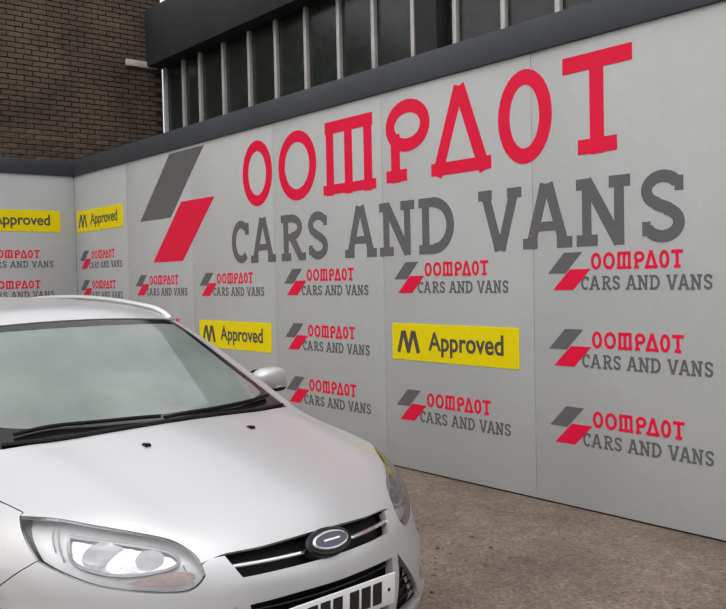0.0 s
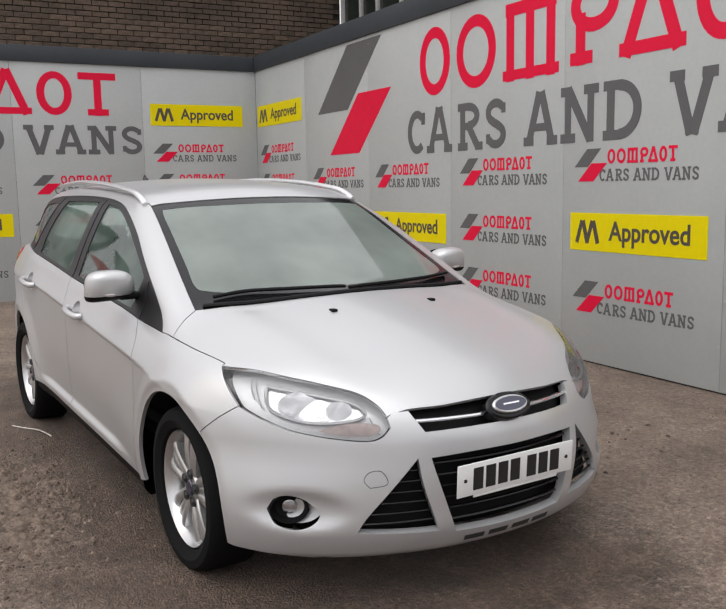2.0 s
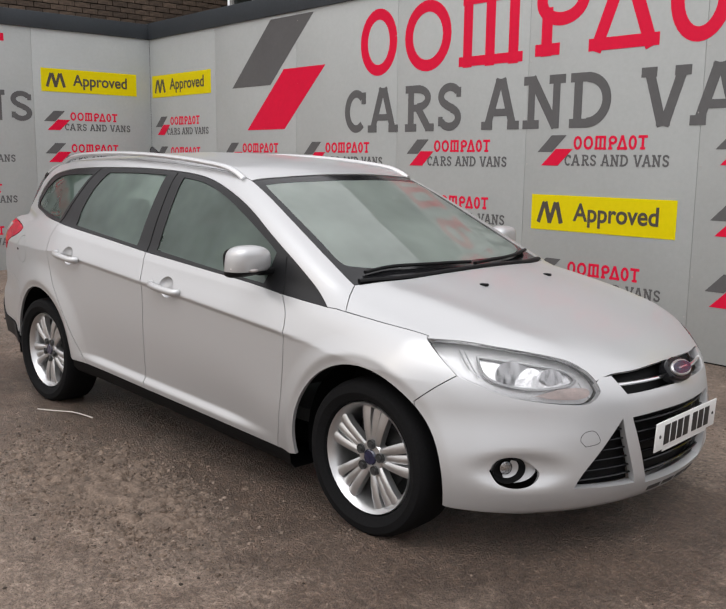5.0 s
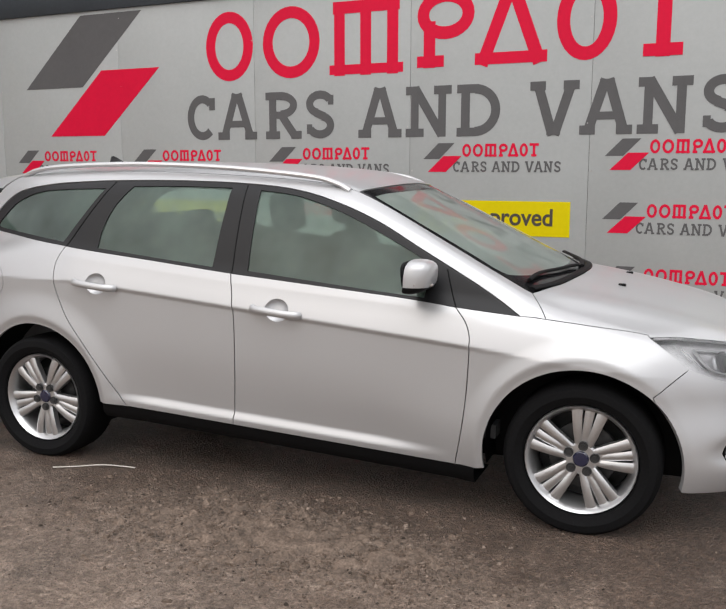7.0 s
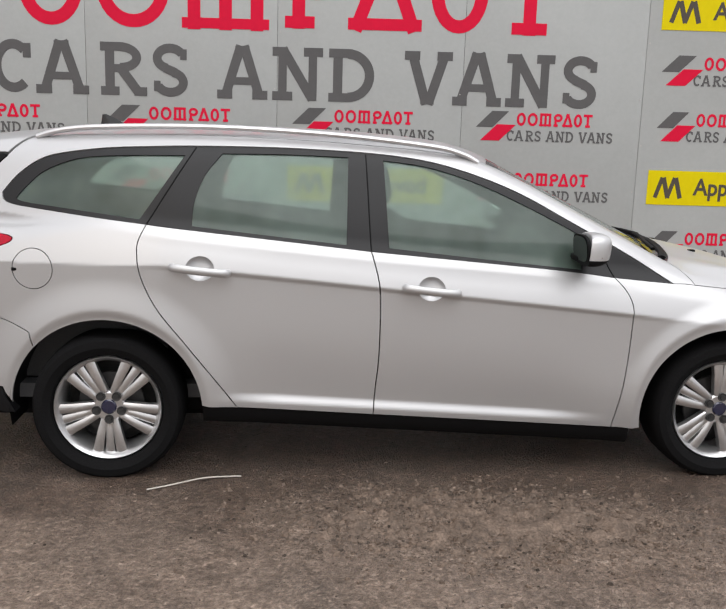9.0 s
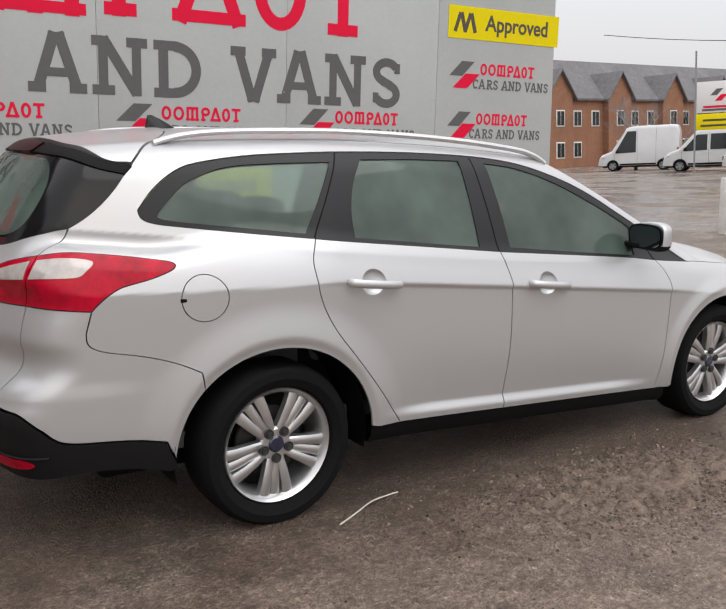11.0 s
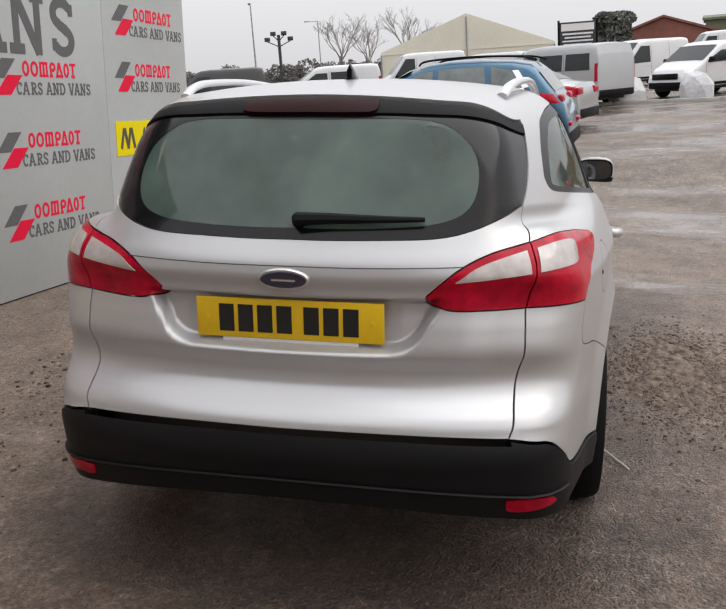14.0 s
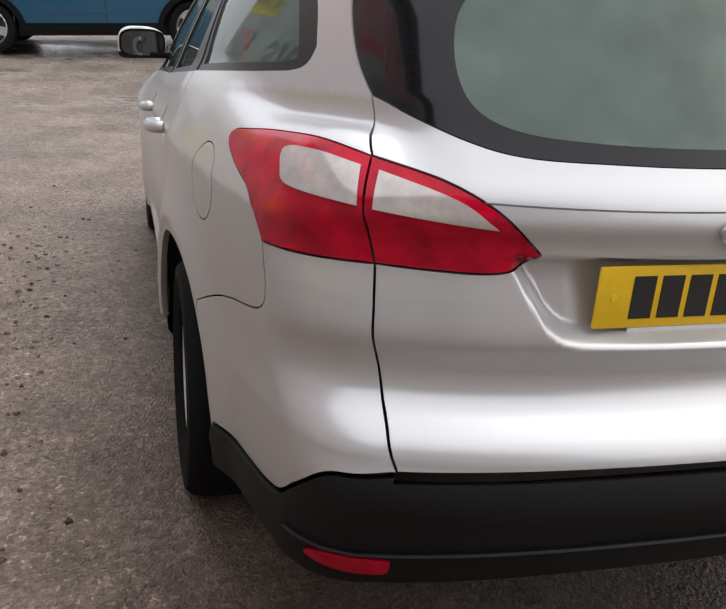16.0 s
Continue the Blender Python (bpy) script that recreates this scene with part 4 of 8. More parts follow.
ALONG_A = lambda x, z, k: Matrix.Translation((x, WALL_Y, z)) @ Matrix.Diagonal((width_at(x + 0.6) * k, 1, 1, 1))
ALONG_B = lambda y, z: Matrix.Translation((WALL_X, y, z)) @ Matrix.Rotation(radians(90), 4, "Z") @ Matrix.Diagonal((1.0, 1, 1.0, 1))
cols = (-7.43, -5.68, -4.08, -2.45, -0.88, 0.67, 2.20)
small_at = [(6, 1.925), (6, 1.465), (6, 0.46), (5, 1.43), (5, 0.93), (5, 0.42), (4, 1.41), (4, 0.40), (3, 1.39), (3, 0.885), (3, 0.39), (2, 1.38), (2, 0.38), (1, 1.38), (1, 0.88), (0, 1.74), (0, 1.34)]
small_m = [ALONG_A(cols[c], z, 1.0) for c, z in small_at] + [ALONG_B(1.67, 1.77), ALONG_B(0.09, 1.36), ALONG_B(0.09, 0.85), ALONG_B(-1.47, 1.37), ALONG_B(-1.47, 0.31), ALONG_B(1.67, 1.36), ALONG_B(0.09, 0.32)]
yellow_m = [ALONG_A(x, z - 0.02, 1.0) for x, z in ((2.165, 2.39), (2.165, 0.95), (-0.915, 0.90), (-4.10, 0.85), (-7.50, 2.265))] + [ALONG_B(1.655, 2.255), ALONG_B(-1.49, 0.83)]
unit_small.matrix_basis = small_m[0]
for m in small_m[1:]:
    copy_thing(unit_small, m)
unit_yellow.matrix_basis = yellow_m[0]
for m in yellow_m[1:]:
    copy_thing(unit_yellow, m)

# ---- the works behind the walls ----
GLAZE_Y, BRICK_X = 4.95, -8.3
glaze = thing("glazed_workshop", "soot-dark workshop wall of tall glazing between pale bars", "building", Matrix.Translation((0, GLAZE_Y, 0)), kind="structure")
bm = bmesh.new()
box(bm, (BRICK_X, 0.10, 0), (3.2, 0.4, 6.2))
part("backing", bm, M_SOOT, glaze)
bm = bmesh.new()
box(bm, (BRICK_X, -0.28, 4.88), (3.2, 0.1, 5.75), 0.02)
part("beam", bm, M_SOOT, glaze, "heavy black beam over the glazing")
bm = bmesh.new()
box(bm, (BRICK_X, -0.12, 0), (3.2, 0.1, 2.9), 0.01)
part("plinth", bm, M_SOOT, glaze)
bars = [-8.16, -7.56, -7.05, -6.38, -5.70, -5.06, -4.40, -3.74, -3.11, -2.46, -1.84, -1.20, -0.56, 0.08, 0.72, 1.36, 2.0, 2.64]
post_x = (-2.30, -1.98)
for a, b in zip(bars, bars[1:]):
    bm = bmesh.new()
    box(bm, (a + 0.02, 0.0, 2.9), (b - 0.02, 0.012, 4.9))
    part("pane", bm, M_DARKGLASS, glaze)
for x in bars:
    bm = bmesh.new()
    box(bm, (x - 0.028, -0.05, 2.9), (x + 0.028, 0.02, 4.9), 0.006)
    part("glazing_bar", bm, M_MULLION, glaze)
bm = bmesh.new()
box(bm, (post_x[0], -0.16, 2.8), (post_x[1], 0.02, 6.0), 0.01)
part("post", bm, M_SOOT, glaze, "black steel post")

brick_house = thing("brick_building", "tall soot-stained dark brick building behind the boards", "building", Matrix.Translation((BRICK_X, 0, 0)), kind="structure")
bm = bmesh.new()
box(bm, (-0.5, -2.5, 0), (-0.02, GLAZE_Y - 0.0, 6.2))
part("core", bm, M_MORTAR, brick_house)
bm = bmesh.new()
box(bm, (-0.02, GLAZE_Y - 0.62, 4.86), (0.05, GLAZE_Y - 0.1, 4.96), 0.008)
part("stone_lintel", bm, M_MULLION, brick_house, "weathered pale stone lintel")

# ---- the silver estate car ----
CAR = pose(-0.0686, 0.0969, 0, 0, 0, 4.3)
car = thing("estate_car", "silver five-door estate car with misted windows on alloy wheels", "car", CAR)


def at3(*pts, n=8):
    return np.array(rounded(pts, n))


def arch(ax, rx, rz, a0, a1, n=28):
    """A run along a wheel arch, by angle in degrees from straight ahead, over the top."""
    th = np.radians(np.linspace(a0, a1, n))
    uv = np.stack([ax + rx * np.cos(th), HUB_Z + rz * np.sin(th)], 1)
    o, w = FLANK.rays(uv)
    return skin_hit(o, w)


F_ARCH, R_ARCH = (AXLE, 0.386, 0.374), (-AXLE, 0.391, 0.381)
# lines where panels meet, on the right-hand side
dlo_top = on(FLANK, [(1.065, 0.856), (0.94, 0.932), (0.825, 0.997), (0.617, 1.106), (0.41, 1.213), (0.209, 1.289), (0.005, 1.341), (-0.24, 1.368), (-0.6, 1.381), (-0.95, 1.380), (-1.175, 1.372), (-1.36, 1.36), (-1.538, 1.334), (-1.627, 1.304), (-1.71, 1.243), (-1.772, 1.17)])
dlo_end = on(FLANK, [(-1.772, 1.17), (-1.767, 1.145), (-1.745, 1.129), (-1.70, 1.119)], 4)
belt_rear = on(FLANK, [(-1.70, 1.119), (-1.534, 1.101), (-1.354, 1.083), (-1.160, 1.064)])
belt_rdoor = on(FLANK, [(-1.160, 1.064), (-0.998, 1.047), (-0.629, 1.011), (-0.243, 0.972)])
belt_fdoor = on(FLANK, [(-0.243, 0.972), (0.159, 0.940), (0.58, 0.905), (0.80, 0.879)])
belt_wing = on(FLANK, [(0.80, 0.879), (0.93, 0.867), (1.065, 0.856)])
rdoor_back = on(FLANK, [(-1.160, 1.064), (-1.187, 1.003), (-1.191, 0.951), (-1.172, 0.851), (-1.112, 0.731), (-1.006, 0.598), (-0.897, 0.460), (-0.789, 0.3155)])
b_line = on(FLANK, [(-0.243, 0.972), (-0.211, 0.845), (-0.203, 0.70), (-0.204, 0.53), (-0.214, 0.39), (-0.22, 0.2845)])
fdoor_front = on(FLANK, [(0.80, 0.879), (0.845, 0.83), (0.869, 0.78), (0.874, 0.722), (0.866, 0.54), (0.85, 0.393), (0.82, 0.2278)])
sill_r = on(FLANK, [(-0.791, 0.3156), (-0.5, 0.2998), (-0.22, 0.2845)])
sill_f = on(FLANK, [(-0.22, 0.2845), (0.3, 0.2562), (0.82, 0.2278)])
lamp_out = on(FRONT, [(-57.6, 17.0), (-60.5, 19.6), (-63.2, 22.2), (-65.6, 24.7)])
lamp_low = on(FRONT, [(-57.6, 17.0), (-53.2, 15.3), (-46.6, 13.2), (-38.8, 11.9), (-31.0, 11.2), (-28.0, 11.9), (-26.3, 13.6)])
lamp_top = on(FRONT, [(-26.3, 13.6), (-27.2, 16.2), (-29.2, 18.4), (-33.0, 20.6), (-40.5, 22.4), (-48.6, 23.8), (-57.3, 24.9), (-65.6, 24.7)])
bonnet_side = on(DOWN, [(1.565, -0.772), (1.387, -0.803), (1.26, -0.815), (1.165, -0.82)])
bonnet_side[0] = lamp_top[-1]
lamp_top_inner = lamp_top[6:]
bonnet_nose = loop_of(on(DOWN, [(2.112, 0.0), (2.107, -0.12), (2.092, -0.24), (2.062, -0.35)]), lamp_top_inner[:1])
bonnet_corner = on(DOWN, [(1.165, -0.82), (1.12, -0.75), (1.085, -0.69)])
screen_low = on(DOWN, [(1.085, -0.69), (1.135, -0.58), (1.18, -0.42), (1.222, -0.2), (1.235, 0.0)])
screen_side = on(DOWN, [(0.275, -0.572), (0.47, -0.600), (0.68, -0.632), (0.88, -0.662), (1.085, -0.69)])
screen_top = on(DOWN, [(0.275, -0.572), (0.31, -0.40), (0.332, -0.2), (0.34, 0.0)])
roof_side = on(DOWN, [(-1.66, -0.49), (-1.3, -0.545), (-0.8, -0.568), (-0.3, -0.57), (0.0, -0.568), (0.275, -0.572)])
gate_top = on(DOWN, [(-1.47, 0.0), (-1.50, -0.2), (-1.57, -0.36), (-1.66, -0.49)])
gate_shoulder = on(DOWN, [(-1.66, -0.49), (-1.70, -0.522), (-1.735, -0.556), (-1.765, -0.578)])
gate_glass = on(REAR, [(54.6, 41.0), (52.7, 38.1), (51.2, 35.2), (48.8, 31.5), (46.0, 28.0), (42.8, 24.9)])
gate_glass[0] = gate_shoulder[-1]
gate_lamp = on(REAR, [(42.8, 24.9), (41.5, 21.8), (39.5, 18.4)])
gate_seam = on(REAR, [(37.8, 8.9), (37.3, 5.0), (36.9, 0.0), (36.1, -3.4), (34.4, -6.0), (33.0, -8.7)])
tail_top = on(REAR, [(39.5, 18.4), (46.8, 19.6), (56.5, 20.0), (65.0, 19.5)])
tail_tip = on(REAR, [(65.0, 19.5), (66.5, 18.8), (65.8, 17.5), (62.0, 15.6), (58.5, 14.3), (55.8, 13.2), (53.0, 10.9), (51.0, 8.6)])
tail_low = on(REAR, [(51.0, 8.6), (44.5, 8.7), (37.8, 8.9)])
tail_gate = on(REAR, [(39.5, 18.4), (38.8, 13.5), (37.8, 8.9)])
tail_in_top = on(REAR, [(22.6, 11.3), (26.9, 14.8), (32.4, 17.1), (39.5, 18.4)])
tail_in_low = on(REAR, [(37.8, 8.9), (31.6, 8.9), (25.9, 9.3), (22.6, 11.3)][::-1])
bump_q = on(REAR, [(51.0, 8.6), (50.0, 4.4)], 6)
bump_q2 = on(REAR, [(50.0, 4.4), (50.4, 2.2), (53.0, 0.8), (60.0, -0.6), (66.5, -2.6), (72.5, -5.2)])
rear_arch_top = arch(*R_ARCH, 6, 138)
rear_arch_low = arch(*R_ARCH, 138, 178, 14)
bump_q2[-1] = rear_arch_top[-1]
bump_black = on(REAR, [(33.0, -8.7), (36.2, -9.1), (39.4, -9.7), (42.8, -12.4), (46.4, -15.4), (54.5, -17.0), (64.5, -18.8)])
bump_black = np.concatenate([bump_black, rear_arch_low[-1:]])
front_arch = arch(*F_ARCH, 46, 191, 34)
front_arch_low = arch(*F_ARCH, -17, 46, 14)
wing_sill = loop_of(fdoor_front[-1:], front_arch[-1:])
bump_seam = loop_of(front_arch[:1], on(FRONT, [(-66.5, 11.0), (-62.0, 14.3), (-57.6, 17.0)]))

ring = np.radians(np.arange(0, 360, 10))
fuel_ring = np.stack([-1.609 + 0.084 * np.cos(ring), 0.879 + 0.083 * np.sin(ring)], 1)
fuel_ring = skin_hit(*FLANK.rays(fuel_ring))
HANDLES = ((-0.94, 0.893, 5.6), (0.008, 0.822, 5.6))
cup_rings = [skin_hit(*FLANK.rays(np.stack([x + 0.0575 * np.cos(ring), z + 0.004 + 0.050 * np.sin(ring)], 1))) for x, z, _ in HANDLES]
# doors, wings and the side of the cabin
for nm, outline, lab in (
        ("front_door", loop_of(belt_fdoor, fdoor_front, sill_f[::-1], b_line[::-1]), ""),
        ("rear_door", loop_of(belt_rdoor, b_line, sill_r[::-1], rdoor_back[::-1]), ""),
        ("front_wing", loop_of(belt_wing, on(FLANK, [(1.065, 0.856), (1.11, 0.855)], 2), bonnet_side[::-1], lamp_out[::-1], bump_seam[::-1], front_arch, wing_sill[::-1], fdoor_front[::-1]), ""),
        ("body_side", loop_of(dlo_top, dlo_end, belt_rear, rdoor_back, arch(*R_ARCH, 4, 6, 2), rear_arch_top, bump_q2[::-1], bump_q[::-1], tail_tip[::-1], tail_top[::-1], gate_lamp[::-1], gate_glass[::-1], gate_shoulder[::-1],
                              roof_side, screen_side, bonnet_corner[::-1], on(FLANK, [(1.12, 0.855), (1.065, 0.856)], 2)), "")):
    panel(nm, ALONG, outline, M_PAINT, car, lab, mirror=True, gap=0.0026 if "door" in nm else 0.0018, h=0.0095 if "door" in nm else 0.0135, holes=[fuel_ring] if nm == "body_side" else [cup_rings[1]] if nm == "front_door" else [cup_rings[0]] if nm == "rear_door" else ())
panel("fuel_flap", ALONG, fuel_ring, M_PAINT, car, "round fuel flap", mirror=True, h=0.02, gap=0.0036)
notch = skin_hit(*FLANK.rays(np.array([(-1.609 - 0.070, 0.879 - 0.004)])))[0]
bm = bmesh.new()
box(bm, (-0.016, -0.001, -0.007), (0.012, 0.006, 0.007), 0.003, Matrix.Translation(notch))
part("flap_notch", bm, M_BLACKTRIM, car, "small dark finger notch of the fuel flap")
# middle panels
sym = lambda *runs: loop_of(*runs, *[flip(r) for r in runs[::-1]])
bonnet = panel("bonnet", DOWN, sym(bonnet_nose, lamp_top_inner, bonnet_side, bonnet_corner, screen_low), M_PAINT, car, h=0.022)
panel("roof", DOWN, sym(screen_top[::-1], roof_side[::-1], gate_top[::-1]), M_PAINT, car)
screen_in = on(DOWN, [(0.40, 0.0), (0.385, -0.25), (0.345, -0.50), (0.36, -0.545), (0.55, -0.575), (0.80, -0.61), (0.93, -0.63), (0.985, -0.60), (1.06, -0.45), (1.115, -0.2), (1.13, 0.0)])
panel("windscreen_border", DOWN, sym(screen_top[::-1], screen_side, screen_low), M_FRIT, car, "black screen-printed windscreen edge", holes=[sym(screen_in)], grow=-0.004, gap=0.001)
windscreen = panel("windscreen", DOWN, sym(screen_in), M_SCREEN, car, "misted pale green windscreen", grow=-0.005, gap=-0.001, skirt=0)
# tailgate
glass_low = on(REAR, [(0.0, 20.9), (14.9, 20.6), (25.0, 20.3), (31.0, 21.1), (36.8, 22.8), (40.4, 24.1), (42.8, 24.9)])
glass_top = on(REAR, [(0.0, 49.6), (17.2, 48.0), (34.2, 43.8), (46.0, 41.2), (54.6, 41.0)])
glass_top[-1] = gate_shoulder[-1]
glass_in = on(REAR, [(0.0, 43.6), (16.0, 42.9), (27.5, 41.0), (32.4, 38.0), (34.6, 33.6), (33.6, 28.2), (30.8, 24.4), (26.0, 22.8), (18.0, 22.6), (0.0, 23.0)])
panel("tailgate", REAR, sym(glass_low, gate_lamp, tail_in_top[::-1], tail_in_low, gate_seam, on(REAR, [(33.0, -8.7), (16.0, -8.6), (0.0, -8.7)])), M_PAINT, car, h=0.009)
panel("rear_screen_border", REAR, sym(glass_top, gate_glass, glass_low[::-1]), M_FRIT, car, "black edge of the rear window", holes=[sym(glass_in)], grow=-0.004, gap=0.001)
panel("rear_screen", REAR, sym(glass_in), M_REARGLASS, car, "misted rear window", grow=-0.005, gap=-0.001, skirt=0)
# a flush black band stands in for the shade below the spoiler's edge
spoiler_shade = on(REAR, [(0.0, 44.4), (17.0, 43.7), (32.0, 41.2), (44.0, 38.8), (52.9, 38.6)])
panel("spoiler_shade", REAR, sym(glass_top, gate_glass[:8], spoiler_shade[::-1]), M_BLACKTRIM, car, "black band for the shade under the roof spoiler", grow=0.002, skirt=0.01, gap=0.0015)
spoiler_edge = on(DOWN, [(-1.938, 0.0), (-1.937, -0.18), (-1.922, -0.38), (-1.86, -0.53), (-1.765, -0.578)])
panel("roof_spoiler", DOWN, sym(gate_top, gate_shoulder, spoiler_edge[::-1]), M_PAINT, car, skirt=0.02, grow=0.006)
# bumpers
bumper_top = loop_of(on(FRONT, [(0.0, 12.7), (-9.0, 12.7), (-19.4, 12.5)], 6), on(FRONT, [(-19.4, 12.5), (-22.3, 16.7)], 4), on(FRONT, [(-22.3, 16.7), (-25.5, 16.5)], 4), lamp_top[:7][::-1])
bumper_bottom = on(FRONT, [(-59.2, -10.4), (-47.0, -11.4), (-36.0, -13.0), (-25.0, -13.7), (-12.0, -14.0), (0.0, -13.9)])
front_arch_low[0] = bumper_bottom[0]
low_grille = loop_of(on(FRONT, [(0.0, 7.9), (-9.0, 7.9), (-18.6, 7.5)], 6), on(FRONT, [(-18.6, 7.5), (-17.6, 4.0), (-15.6, -2.0), (-13.6, -7.6)], 5), on(FRONT, [(-13.6, -7.6), (-7.0, -7.9), (0.0, -8.0)], 5))
intake = loop_of(on(FRONT, [(-21.2, 7.6), (-20.2, 2.0), (-17.2, -6.8)], 5), on(FRONT, [(-17.2, -6.8), (-24.0, -6.5), (-33.0, -5.8)], 5), on(FRONT, [(-33.0, -5.8), (-31.0, -2.8), (-26.5, 2.0), (-21.2, 7.6)], 5))
fog_line = [(-50.3, -2.0), (-48.8, 0.1), (-45.8, 0.8), (-42.6, -0.2), (-40.0, -2.7), (-41.6, -4.7), (-45.0, -5.4), (-48.6, -4.4), (-50.3, -2.0)]
fog_hole = on(FRONT, fog_line, 5)[:-1]
slots = [loop_of(on(FRONT, [(a, -9.3), (b, -9.3)], 3), on(FRONT, [(b, -10.5), (a, -10.5)], 3)) for a, b in ((-11.3, -6.6), (-5.4, -0.7), (0.7, 5.4), (6.6, 11.3))]
bumper = panel("front_bumper", FRONT, sym(bumper_top, lamp_low[::-1], bump_seam[::-1], front_arch_low[::-1], bumper_bottom), M_PAINT, car,
               holes=[sym(low_grille), intake, flip(intake), fog_hole, flip(fog_hole)], h=0.018, skirt=0.03)
panel("rear_bumper", REAR, loop_of(tail_low, gate_seam, bump_black, rear_arch_low[::-1], bump_q2[::-1], bump_q[::-1]), M_PAINT, car, mirror=True, h=0.014)
black_bottom = on(REAR, [(67.0, -25.2), (58.0, -23.2), (49.6, -21.6), (40.0, -21.2), (33.3, -20.8), (16.0, -19.9), (0.0, -19.6)])
panel("bumper_insert", REAR, sym(on(REAR, [(0.0, -9.2), (16.0, -9.1), (33.0, -9.2)]), bump_black, black_bottom), M_BUMPERBLACK, car, "grained black lower rear bumper", grow=0.008, skirt=0.05)


def mirrored(name, bm, mat, label="", parent=None):
    """A part on the right-hand side and its twin on the left."""
    twin = bm.copy()
    for v in twin.verts:
        v.co.y = -v.co.y
    return part(name, bm, mat, parent or car, label), part(name, twin, mat, parent or car, label)


# windows of the side
pane_f = loop_of(on(FLANK, [(-0.168, 0.987), (-0.174, 1.10), (-0.187, 1.342)], 5), on(FLANK, [(-0.187, 1.342), (0.0, 1.320), (0.203, 1.262), (0.404, 1.178), (0.609, 1.078), (0.675, 1.040)], 5), on(FLANK, [(0.675, 1.040), (0.66, 0.910)], 3), on(FLANK, [(0.66, 0.910), (0.3, 0.942), (-0.168, 0.987)], 5))
pane_r = loop_of(on(FLANK, [(-0.346, 0.997), (-0.337, 1.352)], 4), on(FLANK, [(-0.337, 1.352), (-0.6, 1.357), (-0.866, 1.354)], 4), on(FLANK, [(-0.866, 1.354), (-0.934, 1.262), (-0.972, 1.156), (-0.978, 1.062)], 5), on(FLANK, [(-0.978, 1.062), (-0.346, 0.997)], 4))
pane_q = loop_of(on(FLANK, [(-1.19, 1.084), (-1.112, 1.20), (-1.018, 1.343)], 5), on(FLANK, [(-1.018, 1.343), (-1.25, 1.337), (-1.45, 1.320), (-1.59, 1.268), (-1.66, 1.21), (-1.708, 1.156), (-1.70, 1.142), (-1.65, 1.132)], 5), on(FLANK, [(-1.65, 1.132), (-1.4, 1.107), (-1.19, 1.084)], 4))
panel("window_surround", ALONG, loop_of(dlo_top, dlo_end, belt_rear, belt_rdoor, belt_fdoor, belt_wing), M_FRAME, car, "satin black window frames and pillars", holes=[pane_f, pane_r, pane_q], grow=-0.004, mirror=True, gap=0.001)
for nm, o in (("front_window", pane_f), ("rear_window", pane_r), ("quarter_window", pane_q)):
    panel(nm, ALONG, o, M_GLASS, car, "misted side window", grow=-0.009, gap=-0.002, skirt=0, mirror=True)
for run in ([(-0.243, 0.972), (-0.250, 1.10), (-0.262, 1.36)], [(-1.160, 1.064), (-1.085, 1.19), (-0.975, 1.372)], [(0.80, 0.879), (0.775, 0.93), (0.742, 1.025)]):
    bm = bmesh.new()
    tube(bm, [tuple(q) for q in skin_hit(*FLANK.rays(np.array(rounded(run, 6))), grow=-0.0045)], 0.0032, 6)
    mirrored("door_frame_seam", bm, M_BLACKTRIM, "dark seam between the door frames")
# lamps
panel("headlamp_lens", FRONT, loop_of(lamp_low, lamp_top, lamp_out[::-1]), M_LENS, car, "clear headlamp lens", mirror=True, skirt=0.006, h=0.016, gap=0.0018)
panel("tail_lamp", REAR, loop_of(tail_top, tail_tip, tail_low, tail_gate[::-1]), M_REDLENS, car, "red tail lamp with a clear window", mirror=True, grow=0.002, h=0.016)
panel("tailgate_lamp", REAR, loop_of(tail_in_top, tail_gate, tail_in_low[::-1]), M_REDLENS, car, "red lamp on the tailgate", mirror=True, grow=0.002, h=0.016)
white_out = loop_of(on(REAR, [(40.1, 17.4), (45.6, 18.2), (50.4, 18.1), (49.7, 16.0), (47.8, 14.6), (39.4, 13.8)], 5))
white_in = loop_of(on(REAR, [(38.3, 17.2), (33.0, 16.1), (29.6, 15.0), (26.8, 13.2)], 5), on(REAR, [(26.8, 13.2), (32.4, 13.4), (38.0, 13.7)], 4))
panel("reversing_lens", REAR, white_out, M_WHITELENS, car, "clear lamp window", mirror=True, grow=0.005, h=0.014, gap=0)
panel("reversing_lens", REAR, white_in, M_WHITELENS, car, "clear lamp window", mirror=True, grow=0.005, h=0.014, gap=0)

# ---- car details ----
def skin_at(param, uv, grow=0.0):
    """Place and outward direction on the skin."""
    p = skin_hit(*param.rays(np.array([uv], float)), grow=grow)
    return Vector(p[0]), Vector(skin_normal(p)[0])


def on_skin(param, uv, lift=0.0, spin=0.0):
    """A pose on the skin: local y inwards, z as upright as can be."""
    p, nv = skin_at(param, uv)
    y = -nv
    x = Vector((0, 0, 1)).cross(nv).normalized()
    z = nv.cross(x).normalized()
    m = Matrix((x, y, z)).transposed().to_4x4()
    m.translation = p + nv * lift
    return m @ Matrix.Rotation(spin, 4, "Y")


